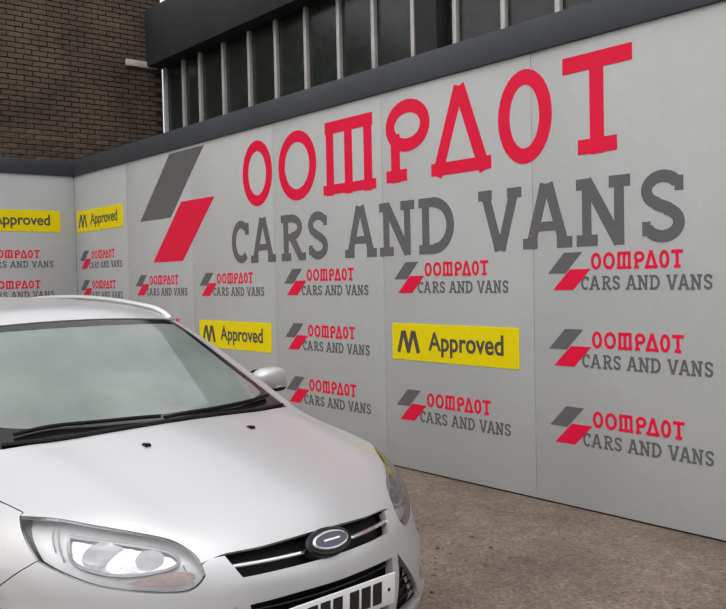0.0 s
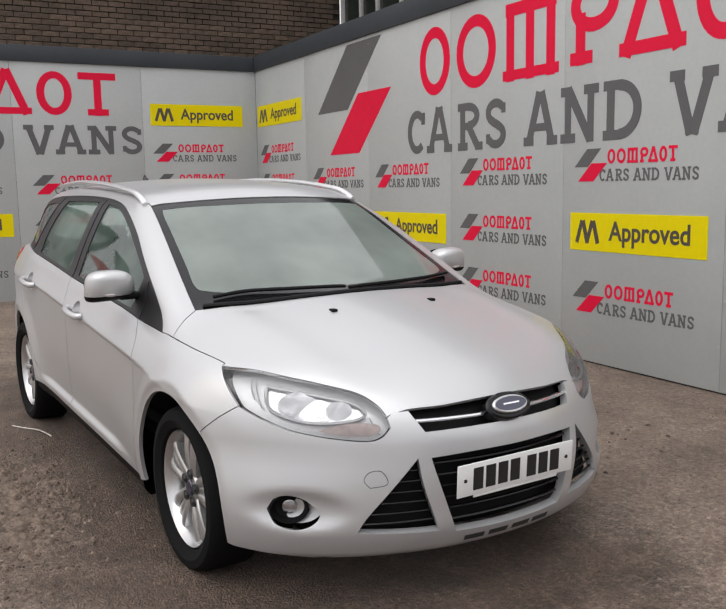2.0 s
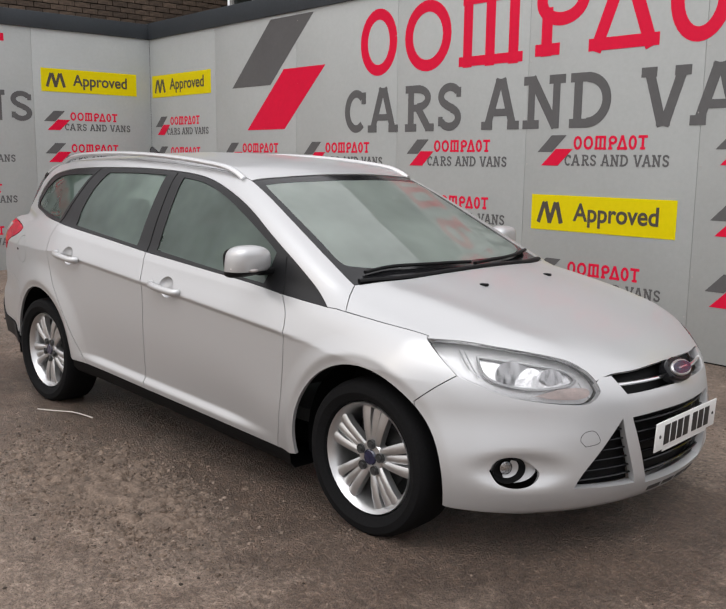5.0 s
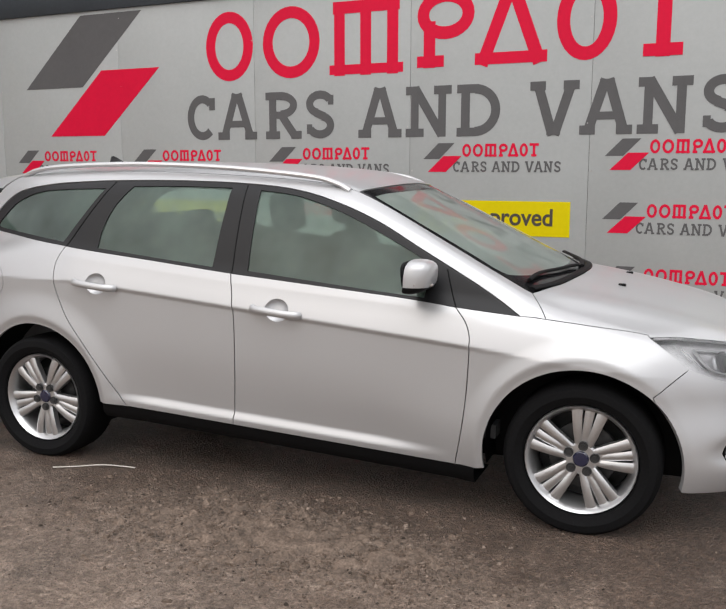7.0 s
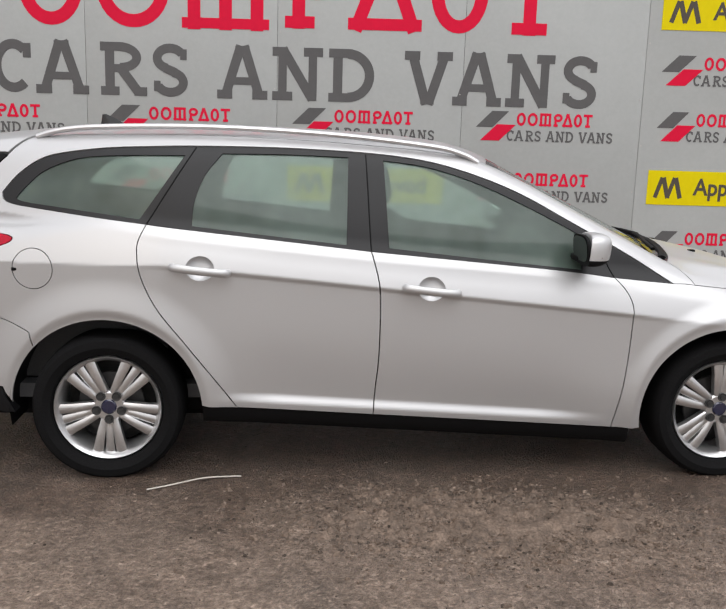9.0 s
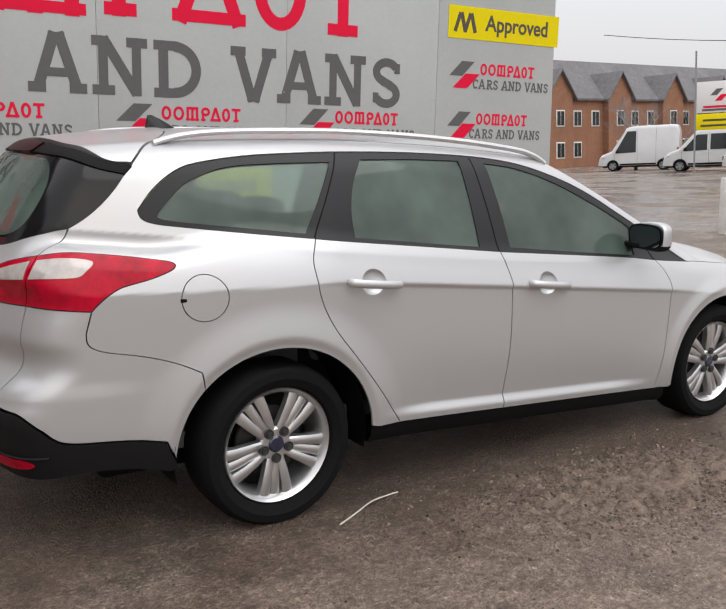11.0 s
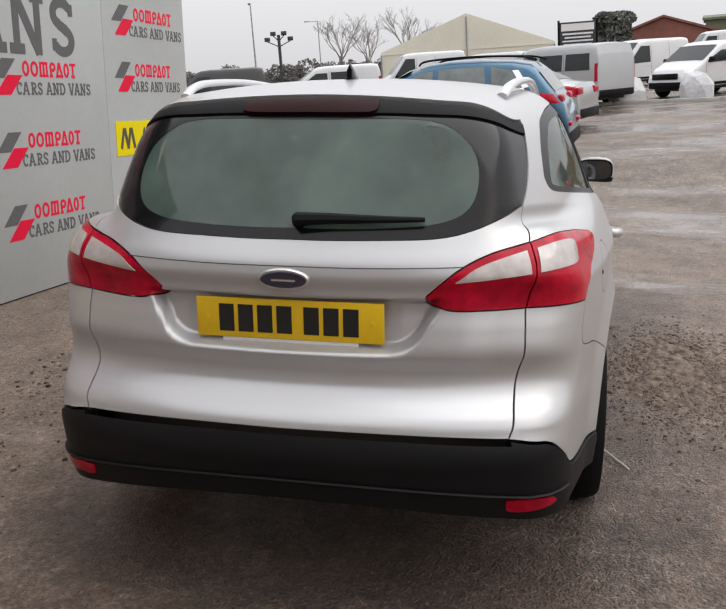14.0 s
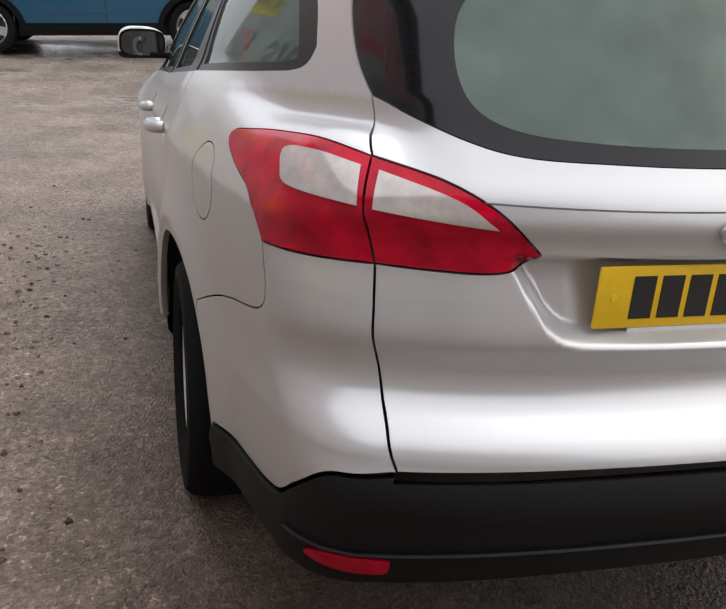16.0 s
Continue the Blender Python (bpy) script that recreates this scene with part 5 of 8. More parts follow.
# wheels
def wheel(m, name):
    w = thing(name, "", "", m)
    for k in ("label", "category"):
        if k in w:
            del w[k]
    w.parent = car
    bm = bmesh.new()
    prof = [(0.222, 0.085), (0.222, -0.068), (0.232, -0.092), (0.262, -0.108), (0.290, -0.104), (0.303, -0.090), (0.311, -0.062), (0.313, 0.0), (0.311, 0.085), (0.29, 0.1), (0.222, 0.085)]
    lathe(bm, prof, 56)
    for v in bm.verts:
        v.co.z = max(v.co.z, -0.3005)
    part("tyre", bm, M_RUBBER, w, "worn black tyre")
    bm = bmesh.new()
    lathe(bm, [(0.222, 0.09), (0.195, 0.085), (0.190, -0.02), (0.200, -0.060), (0.212, -0.078), (0.2185, -0.084), (0.222, -0.078), (0.222, 0.09)], 48)
    for g in range(5):
        a0 = math.radians(90 + 72 * g)
        for k, off in enumerate((-1, 0, 1)):
            def spot(r, side, y):
                lat = off * (0.021 + (r - 0.05) * 0.20) + side
                return bm.verts.new((r * math.cos(a0) - lat * math.sin(a0), y, r * math.sin(a0) + lat * math.cos(a0)))
            secs = []
            for r, hw, y in ((0.045, 0.012, -0.058), (0.10, 0.0165 if off else 0.0155, -0.066), (0.15, 0.0190 if off else 0.0165, -0.069), (0.204, 0.0225 if off else 0.0190, -0.064)):
                inward = 0.007 if off == 0 else 0.0
                secs.append([spot(r, -hw, y + inward + 0.005), spot(r, -hw * 0.45, y + inward), spot(r, hw * 0.45, y + inward), spot(r, hw, y + inward + 0.005), spot(r, hw, y + 0.035), spot(r, -hw, y + 0.035)])
            for s0, s1 in zip(secs, secs[1:]):
                for q in range(6):
                    bm.faces.new((s0[q], s0[(q + 1) % 6], s1[(q + 1) % 6], s1[q]))
            bm.faces.new(secs[0]), bm.faces.new(secs[-1])
        # web joining the three near the hub
        lat, r1 = 0.040, 0.100
        vs = [bm.verts.new((r * math.cos(a0) - s * math.sin(a0), y, r * math.sin(a0) + s * math.cos(a0))) for r, s, y in ((0.04, -0.03, -0.055), (r1, -lat, -0.057), (r1, lat, -0.057), (0.04, 0.03, -0.055))]
        bm.faces.new(vs)
    lathe(bm, [(0.0, -0.060), (0.058, -0.060), (0.066, -0.052), (0.066, -0.02), (0.0, -0.02)], 30)
    rim = part("rim", bm, M_ALLOY, w, "silver alloy rim with grouped spokes", angle=30)
    bm = bmesh.new()
    lathe(bm, [(0.0, -0.069), (0.027, -0.068), (0.032, -0.063), (0.032, -0.055)], 24)
    part("centre_cap", bm, M_BADGE, rim, "dark blue centre cap")
    for g in range(5):
        a0 = math.radians(90 + 72 * g)
        bm = bmesh.new()
        lathe(bm, [(0.0, -0.071), (0.0095, -0.071), (0.0115, -0.066), (0.0135, -0.066), (0.0190, -0.0685), (0.0195, -0.05)], 16, Matrix.Translation((0.054 * math.cos(a0), 0, 0.054 * math.sin(a0))))
        part("wheel_nut", bm, M_DARKMETAL, rim)
    bm = bmesh.new()
    lathe(bm, [(0.0, 0.0), (0.135, 0.0), (0.138, 0.012), (0.0, 0.012)], 32)
    lathe(bm, [(0.189, 0.06), (0.0, 0.06)], 32)
    part("brake_disc", bm, M_DARKMETAL, w, "dull brake disc")
    return w


for ax, turn in ((AXLE, -8), (-AXLE, 180)):
    for side in (-1, 1):
        wheel(Matrix.Translation((ax, side * 0.775, 0.30)) @ (Matrix.Rotation(math.pi, 4, "Z") if side > 0 else Matrix.Identity(4)) @ Matrix.Rotation(radians(-turn), 4, "Y"), "wheel")

# dark arches, floor and sills
for ax, (rx, rz) in ((AXLE, F_ARCH[1:]), (-AXLE, R_ARCH[1:])):
    bm = bmesh.new()
    n, rows = 24, []
    for y in (-0.80 if ax > 0 else -0.84, -0.61):
        rows.append([bm.verts.new((ax + (rx + 0.012) * math.cos(math.radians(a)), y, HUB_Z + (rz + 0.012) * math.sin(math.radians(a)))) for a in np.linspace(-12, 192, n)])
    for k in range(n - 1):
        bm.faces.new((rows[0][k], rows[0][k + 1], rows[1][k + 1], rows[1][k]))
    bm.faces.new(rows[1])
    mirrored("arch_liner", bm, M_BLACKTRIM)
bm = bmesh.new()
box(bm, (-1.90, -0.56, 0.175), (1.80, 0.56, 0.30), 0.02)
box(bm, (-0.87, -0.70, 0.20), (0.86, 0.70, 0.30), 0.02)
box(bm, (-2.00, -0.52, 0.24), (-1.72, 0.52, 0.38), 0.04)
box(bm, (1.70, -0.55, 0.17), (1.92, 0.55, 0.34), 0.03)
part("underbody", bm, M_BLACKTRIM, car, "black underbody")
bm = bmesh.new()
sec = []
for x in np.linspace(-0.93, 0.90, 20):
    zt = float(sill_z(x))
    y = -float(skin_hit(np.array([[x, 0, zt + 0.01]]), np.array([[0, 1.0, 0]]))[0][1])
    sec.append([bm.verts.new(p) for p in ((x, y + 0.030, zt + 0.02), (x, y + 0.012, zt - 0.005), (x, y + 0.016, zt - 0.045), (x, y + 0.04, zt - 0.074), (x, y + 0.30, zt - 0.080))])
for a, b in zip(sec, sec[1:]):
    for q in range(4):
        bm.faces.new((a[q], a[q + 1], b[q + 1], b[q]))
mirrored("sill", bm, M_BLACKTRIM, "black plastic sill")

# door handles
for x, z, tilt in HANDLES:
    m = Matrix.Translation(skin_at(FLANK, (x, z))[0]) @ Matrix.Rotation(radians(tilt), 4, "Y")
    bm = bmesh.new()
    rows = []
    for k, deep in ((1.0, 0.001), (0.93, 0.006), (0.8, 0.014), (0.6, 0.021), (0.35, 0.025), (0.08, 0.026)):
        edge = skin_hit(*FLANK.rays(np.stack([x + 0.0575 * k * np.cos(ring), z + 0.004 + 0.050 * k * np.sin(ring)], 1)))
        rows.append([bm.verts.new((q[0], q[1] + deep, q[2])) for q in edge])
    for one, two in zip(rows, rows[1:]):
        for k in range(len(ring)):
            bm.faces.new((one[k], two[k], two[(k + 1) % len(ring)], one[(k + 1) % len(ring)]))
    bm.faces.new(rows[-1][::-1])
    mirrored("handle_cup", bm, M_PAINT, "hollow behind the handle")
    bm = bmesh.new()
    pts = rounded([(-0.112, 0.0, 0), (-0.104, -0.020, 0), (-0.06, -0.032, 0), (0.0, -0.035, 0), (0.06, -0.032, 0), (0.104, -0.020, 0), (0.112, 0.0, 0)], 4)
    tube(bm, pts, 0.0145, 10, 1.15)
    bmesh.ops.transform(bm, matrix=m, verts=bm.verts)
    mirrored("door_handle", bm, M_PAINT, "body-coloured door handle")

# door mirrors
def mirror_parts():
    seat_at = Matrix.Translation((0.655, -0.903, 1.012)) @ Matrix.Diagonal((0.90, 0.92, 0.95, 1)) @ Matrix.Translation((-0.700, 0.985, -0.972))

    def put(name, bm, mat, label):
        bmesh.ops.transform(bm, matrix=seat_at, verts=bm.verts)
        return mirrored(name, bm, mat, label)

    bm = bmesh.new()
    bmesh.ops.create_uvsphere(bm, u_segments=28, v_segments=18, radius=1)
    for v in bm.verts:
        x, y, z = v.co
        cut = max(x, -0.35)
        sq = lambda q, e: math.copysign(abs(q) ** e, q)
        v.co = Vector((0.700 + 0.084 * (cut + 0.16 * z), -0.985 + (0.112 - 0.014 * z) * sq(y, 0.52), 0.972 + 0.070 * sq(z, 0.52) * (1 - 0.20 * max(y, 0)) + 0.012 * y * (z < 0)))
    low = bm.copy()
    bmesh.ops.bisect_plane(bm, geom=bm.verts[:] + bm.edges[:] + bm.faces[:], plane_co=(0.7, -1, 0.930), plane_no=(0, 0, 1), clear_inner=True)
    put("mirror_housing", bm, M_PAINT, "silver mirror housing")
    bmesh.ops.bisect_plane(low, geom=low.verts[:] + low.edges[:] + low.faces[:], plane_co=(0.7, -1, 0.9295), plane_no=(0, 0, 1), clear_outer=True)
    put("mirror_base", low, M_BLACKTRIM, "black lower mirror casing")
    bm = bmesh.new()
    box(bm, (0.655, -0.955, 0.905), (0.745, -0.80, 0.935), 0.012)
    put("mirror_arm", bm, M_BLACKTRIM, "black mirror arm")
    bm = bmesh.new()
    def plate_of(a, b, n=28):
        return [(a * math.copysign(abs(math.cos(t)) ** 0.6, math.cos(t)), b * math.copysign(abs(math.sin(t)) ** 0.6, math.sin(t))) for t in np.linspace(0, 2 * math.pi, n)[:-1]]
    facing = Matrix.Translation((0.6665, -0.985, 0.971)) @ Matrix.Rotation(radians(90), 4, "Z") @ Matrix.Rotation(radians(-6), 4, "X")
    rim = bmesh.new()
    prism(rim, plate_of(0.106, 0.062), 0.012, facing @ Matrix.Translation((0, -0.004, 0)))
    put("mirror_rim", rim, M_BLACKTRIM, "black mirror rim")
    prism(bm, plate_of(0.096, 0.054), 0.004, facing @ Matrix.Translation((0, 0.0075, 0)))
    put("mirror_glass", bm, M_MIRROR, "mirror glass")
    bm = bmesh.new()
    tube(bm, rounded([(0.75, -0.95, 0.934), (0.772, -1.0, 0.936), (0.757, -1.05, 0.939), (0.715, -1.090, 0.943)], 5), 0.011, 8, 0.8)
    put("indicator", bm, M_WHITELENS, "clear side indicator")


mirror_parts()

# roof rails, aerial
rail = [(0.235, -0.585, 0.0), (0.16, -0.583, 0.018), (0.02, -0.580, 0.030), (-0.4, -0.576, 0.036), (-0.9, -0.568, 0.036), (-1.35, -0.548, 0.034), (-1.55, -0.528, 0.026), (-1.66, -0.512, 0.004)]
top = skin_hit(*DOWN.rays(np.array([(x, y) for x, y, _ in rail])))
bm = bmesh.new()
tube(bm, rounded([(x, y, t[2] + h) for (x, y, h), t in zip(rail, top)], 6), 0.017, 10, 0.75)
M_RAIL = material("satin_rail", (0.72, 0.72, 0.73), 0.3, 0.7, grain=0.02, scale=60)
mirrored("roof_rail", bm, M_RAIL, "satin silver roof rail")
bm = bmesh.new()
sec = []
for x, w, h in ((-1.365, 0.004, 0.0), (-1.40, 0.016, 0.022), (-1.45, 0.024, 0.05), (-1.475, 0.022, 0.062), (-1.492, 0.018, 0.060), (-1.502, 0.022, 0.0)):
    z0 = float(roof_z(x)) - 0.004
    sec.append([bm.verts.new(p) for p in ((x, -w, z0), (x, -w * 0.45, z0 + h * 0.7), (x, 0, z0 + h), (x, w * 0.45, z0 + h * 0.7), (x, w, z0))])
for a, b in zip(sec, sec[1:]):
    for q in range(4):
        bm.faces.new((a[q], a[q + 1], b[q + 1], b[q]))
bm.faces.new(sec[-1])
part("aerial_fin", bm, M_GLOSSBLACK, car, "black fin aerial")

# wipers, washer jets
def blade(pts, name, label):
    bm = bmesh.new()
    tube(bm, [tuple(Vector(p) + Vector((0, 0, 0.012))) for p in skin_hit(*DOWN.rays(np.array(rounded(pts, 6))))], 0.011, 8, 0.7)
    part(name, bm, M_BLACKTRIM, car, label)


blade([(1.055, -0.60), (1.075, -0.45), (1.135, -0.25), (1.18, -0.05)], "wiper_blade", "black windscreen wiper")
blade([(1.20, -0.04), (1.165, 0.2), (1.10, 0.42), (1.02, 0.62)], "wiper_blade", "black windscreen wiper")
bm = bmesh.new()
cowl = skin_hit(*DOWN.rays(np.array(rounded([(1.075, -0.655), (1.14, -0.5), (1.195, -0.25), (1.215, 0.0), (1.195, 0.25), (1.14, 0.5), (1.075, 0.655)], 6))))
tube(bm, [tuple(p) for p in cowl], 0.020, 8, 0.5)
part("cowl", bm, M_BLACKTRIM, car, "black cowl under the windscreen")
for y in (-0.243, 0.243):
    p, _ = skin_at(DOWN, (1.405 if y < 0 else 1.40, y))
    bm = bmesh.new()
    box(bm, (-0.018, -0.012, -0.004), (0.016, 0.012, 0.008), 0.004, Matrix.Translation(p))
    part("washer_jet", bm, M_BLACKTRIM, car, "black washer jet")

M_STEEL = material("satin_grey_plastic", (0.46, 0.46, 0.47), 0.35, 0.4, grain=0.05, scale=60)
M_AMBER = material("pale_amber_window", (0.62, 0.50, 0.47), 0.22, grain=0.2, scale=40)
# headlamps: bowls and bezels behind the lens
def behind(param, loop_uv, depth, name, mat, label=""):
    return panel(name, param, on(param, loop_uv, 5), mat, car, label, grow=-depth, mirror=True, h=0.02, gap=0.0, skirt=0.0)


lamp_back = loop_of(lamp_low, lamp_top, lamp_out[::-1])
panel("lamp_housing", FRONT, lamp_back, M_LAMPWHITE, car, "bright headlamp housing", grow=-0.05, mirror=True, h=0.02, gap=-0.002, skirt=0)
bowl_line = [(-53.5, 21.6), (-47.0, 20.8), (-40.0, 19.8), (-33.5, 18.4), (-31.0, 16.4), (-33.5, 15.0), (-41.0, 14.4), (-47.5, 15.4), (-51.8, 17.4)]
bez = skin_hit(*FRONT.rays(np.array(rounded(bowl_line + bowl_line[:1], 5))), grow=-0.03)
bm = bmesh.new()
tube(bm, [tuple(p) for p in bez], 0.006, 6)
mirrored("lamp_bezel", bm, M_STEEL, "grey lamp bezel")
behind(FRONT, bowl_line, 0.040, "lamp_reflector", M_REFLECTOR, "bright reflector plate")
behind(FRONT, [(-40.8, 13.1), (-34.6, 14.5), (-28.8, 14.3), (-28.3, 12.8), (-31.5, 12.1), (-37.0, 12.4)], 0.028, "indicator_lens", M_AMBER, "pale pinkish indicator window")
for az, el, r in ((-45.6, 17.8, 0.054), (-36.6, 17.0, 0.036)):
    p, _ = skin_at(FRONT, (az, el), -0.044)
    d = Vector((0.80, -0.42, 0.42)).normalized()
    m = Matrix.Translation(p) @ d.to_track_quat("Y", "Z").to_matrix().to_4x4()
    bm = bmesh.new()
    lathe(bm, [(r, 0.010), (r * 0.92, 0.0), (r * 0.75, -0.022), (r * 0.4, -0.042), (0.012, -0.05), (0.012, -0.012), (0.0, -0.008)], 28, m @ Matrix.Diagonal((1.22, 1, 0.86, 1)))
    mirrored("lamp_bowl", bm, M_LAMPBOWL, "silver lamp bowl")
    bm = bmesh.new()
    lathe(bm, [(0.0, 0.004), (0.012, 0.0), (0.014, -0.012), (0.009, -0.03)], 16, m)
    mirrored("bulb_shield", bm, M_CHROME, "chrome bulb shield")
for low, high in (((-56.5, 22.6), (-53.0, 16.9)), ((-58.0, 23.2), (-55.2, 18.6)), ((-30.2, 15.6), (-28.2, 12.2))):
    run = skin_hit(*FRONT.rays(np.array(rounded([low, ((low[0] + high[0]) / 2 - 0.2, (low[1] + high[1]) / 2), high], 5))), grow=-0.032)
    bm = bmesh.new()
    tube(bm, [tuple(q) for q in run], 0.0028, 5)
    mirrored("housing_rib", bm, M_STEEL, "grey moulded rib in the lamp housing")
# nose: grilles, badge, plate, fog lamps
def backing(name, loop, depth, mat=M_BLACKTRIM, mirror=False, label=""):
    return panel(name, FRONT, loop, mat, car, label, grow=-depth, gap=-0.006, skirt=0, mirror=mirror, h=0.03)


slot_loop = sym(on(FRONT, [(0.0, 12.5), (-9.0, 12.5), (-19.4, 12.3)], 6), on(FRONT, [(-19.4, 12.3), (-22.3, 16.7)], 4), on(FRONT, [(-22.3, 16.7), (-12.0, 17.6), (0.0, 17.8)], 6))
backing("upper_grille", slot_loop, 0.045, label="black upper grille")
backing("lower_grille", sym(low_grille), 0.06, label="black lower grille")
backing("side_intake", intake, 0.05, mirror=True, label="black side intake")
# dark patches laid on the bumper in place of open, shaded slots
for s in slots:
    panel("slot_patch", FRONT, s, M_DARKMETAL, car, "raised dark patch for the shaded slot in the bumper lip", grow=0.0015, skirt=0.004, gap=0, h=0.02)


def slat(el, a0, a1, depth, r, name, mat, mirror=False, label="", flat=0.6):
    pts = skin_hit(*FRONT.rays(np.array([(a, el) for a in np.linspace(a0, a1, 16)])), grow=-depth)
    bm = bmesh.new()
    tube(bm, [tuple(p) for p in pts], r, 8, flat)
    return mirrored(name, bm, mat, label) if mirror else part(name, bm, mat, car, label)


slat(14.6, -21.0, -4.6, 0.012, 0.010, "grille_bar", M_CHROME, True, "chrome grille bar", 0.75)
for el in (6.2, 3.9, 1.6, -0.7, -3.0, -5.3):
    half = 18.2 + (el - 7.5) * 0.32
    slat(el, -half, half, 0.025, 0.008, "grille_slat", M_GLOSSBLACK)
for el, a0 in ((5.2, -23.6), (3.2, -25.6), (1.2, -27.6), (-0.8, -29.4), (-2.8, -31.0), (-4.6, -32.0)):
    slat(el, a0 + 0.3, -19.9 + (4.0 - el) * 0.22, 0.022, 0.006, "intake_slat", M_GLOSSBLACK, True)
# badges: plain ovals
def oval(param, uv, w, h, name, lift, parent=None, border=0.008):
    m = on_skin(param, uv, lift)
    bm = bmesh.new()
    lathe(bm, [(0.0, 0.002), (1.0, 0.002), (1.0, -0.004), (0.93, -0.008), (0.0, -0.008)], 40, m @ Matrix.Diagonal((w, 1, h, 1)))
    ring = part(name, bm, M_ALLOY, car, "oval badge with a silver rim")
    bm = bmesh.new()
    lathe(bm, [(0.0, -0.0095), (1.0, -0.0095), (1.0, -0.006)], 40, m @ Matrix.Diagonal((w - border, 1, h - border, 1)))
    part("badge_field", bm, M_BADGE, ring, "dark blue badge field")
    bm = bmesh.new()
    box(bm, (-w * 0.46, -0.0112, -h * 0.09), (w * 0.46, -0.009, h * 0.09), 0.0, m)
    part("badge_bar", bm, M_CHROME, ring, "plain pale bar")


m_b = on_skin(FRONT, (0.0, 15.1), 0.012)
bm = bmesh.new()
lathe(bm, [(0.0, 0.03), (1.0, 0.03), (1.0, -0.002), (0.9, -0.008), (0.0, -0.008)], 36, m_b @ Matrix.Diagonal((0.098, 1, 0.050, 1)))
part("badge_mount", bm, M_GLOSSBLACK, car, "gloss black badge mount")
oval(FRONT, (0.0, 15.1), 0.076, 0.033, "front_badge", 0.022)


def plate(m, mat, name, label):
    """Number plate, 520 by 111 mm; its characters are plain bars."""
    bm = bmesh.new()
    box(bm, (-0.26, -0.006, -0.0555), (0.26, 0.0, 0.0555), 0.003, m)
    pl = part(name, bm, mat, car, label)
    x = -0.195
    for k in range(7):
        bm = bmesh.new()
        box(bm, (x, -0.0075, -0.038), (x + 0.042, -0.005, 0.038), 0.0, m)
        part("plate_bar", bm, M_INK, pl)
        x += 0.054 if k != 3 else 0.075
    for s in (-1, 1):
        bm = bmesh.new()
        lathe(bm, [(0.0, -0.009), (0.006, -0.0085), (0.007, -0.005)], 12, m @ Matrix.Translation((s * 0.228, 0, 0)))
        part("plate_screw", bm, mat if mat == M_PLATEY else M_INK, pl)
    bm = bmesh.new()
    box(bm, (-0.19, -0.004, -0.066), (0.19, 0.0, -0.0555), 0.002, m)
    part("plate_holder", bm, M_PLATEW, pl, "pale plate surround with tiny print")
    return pl


c_, _n = skin_at(FRONT, (0.0, 3.2))
plate(Matrix.Translation((c_.x + 0.004, 0, 0.452)) @ Matrix.Rotation(radians(90), 4, "Z") @ Matrix.Rotation(radians(3), 4, "X"), M_PLATEW, "front_plate", "white number plate with plain bars")
plate(Matrix.Translation((-2.232, 0, 0.816)) @ Matrix.Rotation(radians(-90), 4, "Z") @ Matrix.Rotation(radians(2), 4, "X"), M_PLATEY, "rear_plate", "yellow number plate with plain bars")
behind(FRONT, fog_line, 0.062, "fog_recess", M_PAINT, "silver recess round the fog lamp")
p, _ = skin_at(FRONT, (-46.3, -2.2), -0.026)
d = Vector((0.86, -0.5, 0.0)).normalized()
m = Matrix.Translation(p) @ d.to_track_quat("-Y", "Z").to_matrix().to_4x4()
bm = bmesh.new()
lathe(bm, [(0.062, -0.006), (0.059, -0.010), (0.055, -0.002), (0.046, 0.022), (0.036, 0.026), (0.0, 0.028)], 32, m @ Matrix.Diagonal((1.05, 1, 0.82, 1)), cap=False)
mirrored("fog_lamp_trim", bm, M_BLACKTRIM, "black fog lamp surround")
bm = bmesh.new()
lathe(bm, [(0.0, 0.012), (0.016, 0.013), (0.024, 0.016), (0.027, 0.026)], 24, m)
mirrored("fog_lamp", bm, M_LAMPBOWL, "round glass fog lamp")
bm = bmesh.new()
tow = skin_hit(*FRONT.rays(np.array(rounded([(-30.5, 2.6), (-27.6, 3.0), (-27.2, 4.0), (-28.4, 5.6), (-30.6, 5.4), (-31.6, 4.0), (-30.5, 2.6)], 5))))
tube(bm, [tuple(q) for q in tow], 0.0012, 5)
part("tow_cover", bm, M_DARKMETAL, car, "seam of the towing-eye cover")

# tail: badge, wiper, stop lamp, reflectors, crease
oval(REAR, (0.0, 14.4), 0.070, 0.030, "rear_badge", 0.004)
bm = bmesh.new()
pts = skin_hit(*REAR.rays(np.array(rounded([(1.2, 24.2), (7.0, 24.3), (15.0, 23.9), (23.3, 23.3)], 5))), grow=0.014)
tube(bm, [tuple(q) for q in pts], np.linspace(0.027, 0.009, len(pts)).tolist(), 8, 0.7)
lathe(bm, [(0.0, -0.03), (0.016, -0.026), (0.020, 0.0)], 16, on_skin(REAR, (1.5, 24.0)))
part("rear_wiper", bm, M_BLACKTRIM, car, "black rear wiper")
stop = loop_of(on(REAR, [(-17.5, 47.0), (-9.0, 48.3), (0.0, 48.7), (9.0, 48.3), (17.5, 47.0)], 4), on(REAR, [(17.5, 47.0), (16.6, 44.4), (14.5, 43.9)], 3), on(REAR, [(14.5, 43.9), (0.0, 44.5), (-14.5, 43.9)], 4), on(REAR, [(-14.5, 43.9), (-16.6, 44.4), (-17.5, 47.0)], 3))
panel("stop_lamp", REAR, stop, M_DARKRED, car, "dark red high stop lamp", grow=0.008, h=0.02, gap=0, skirt=0.012)
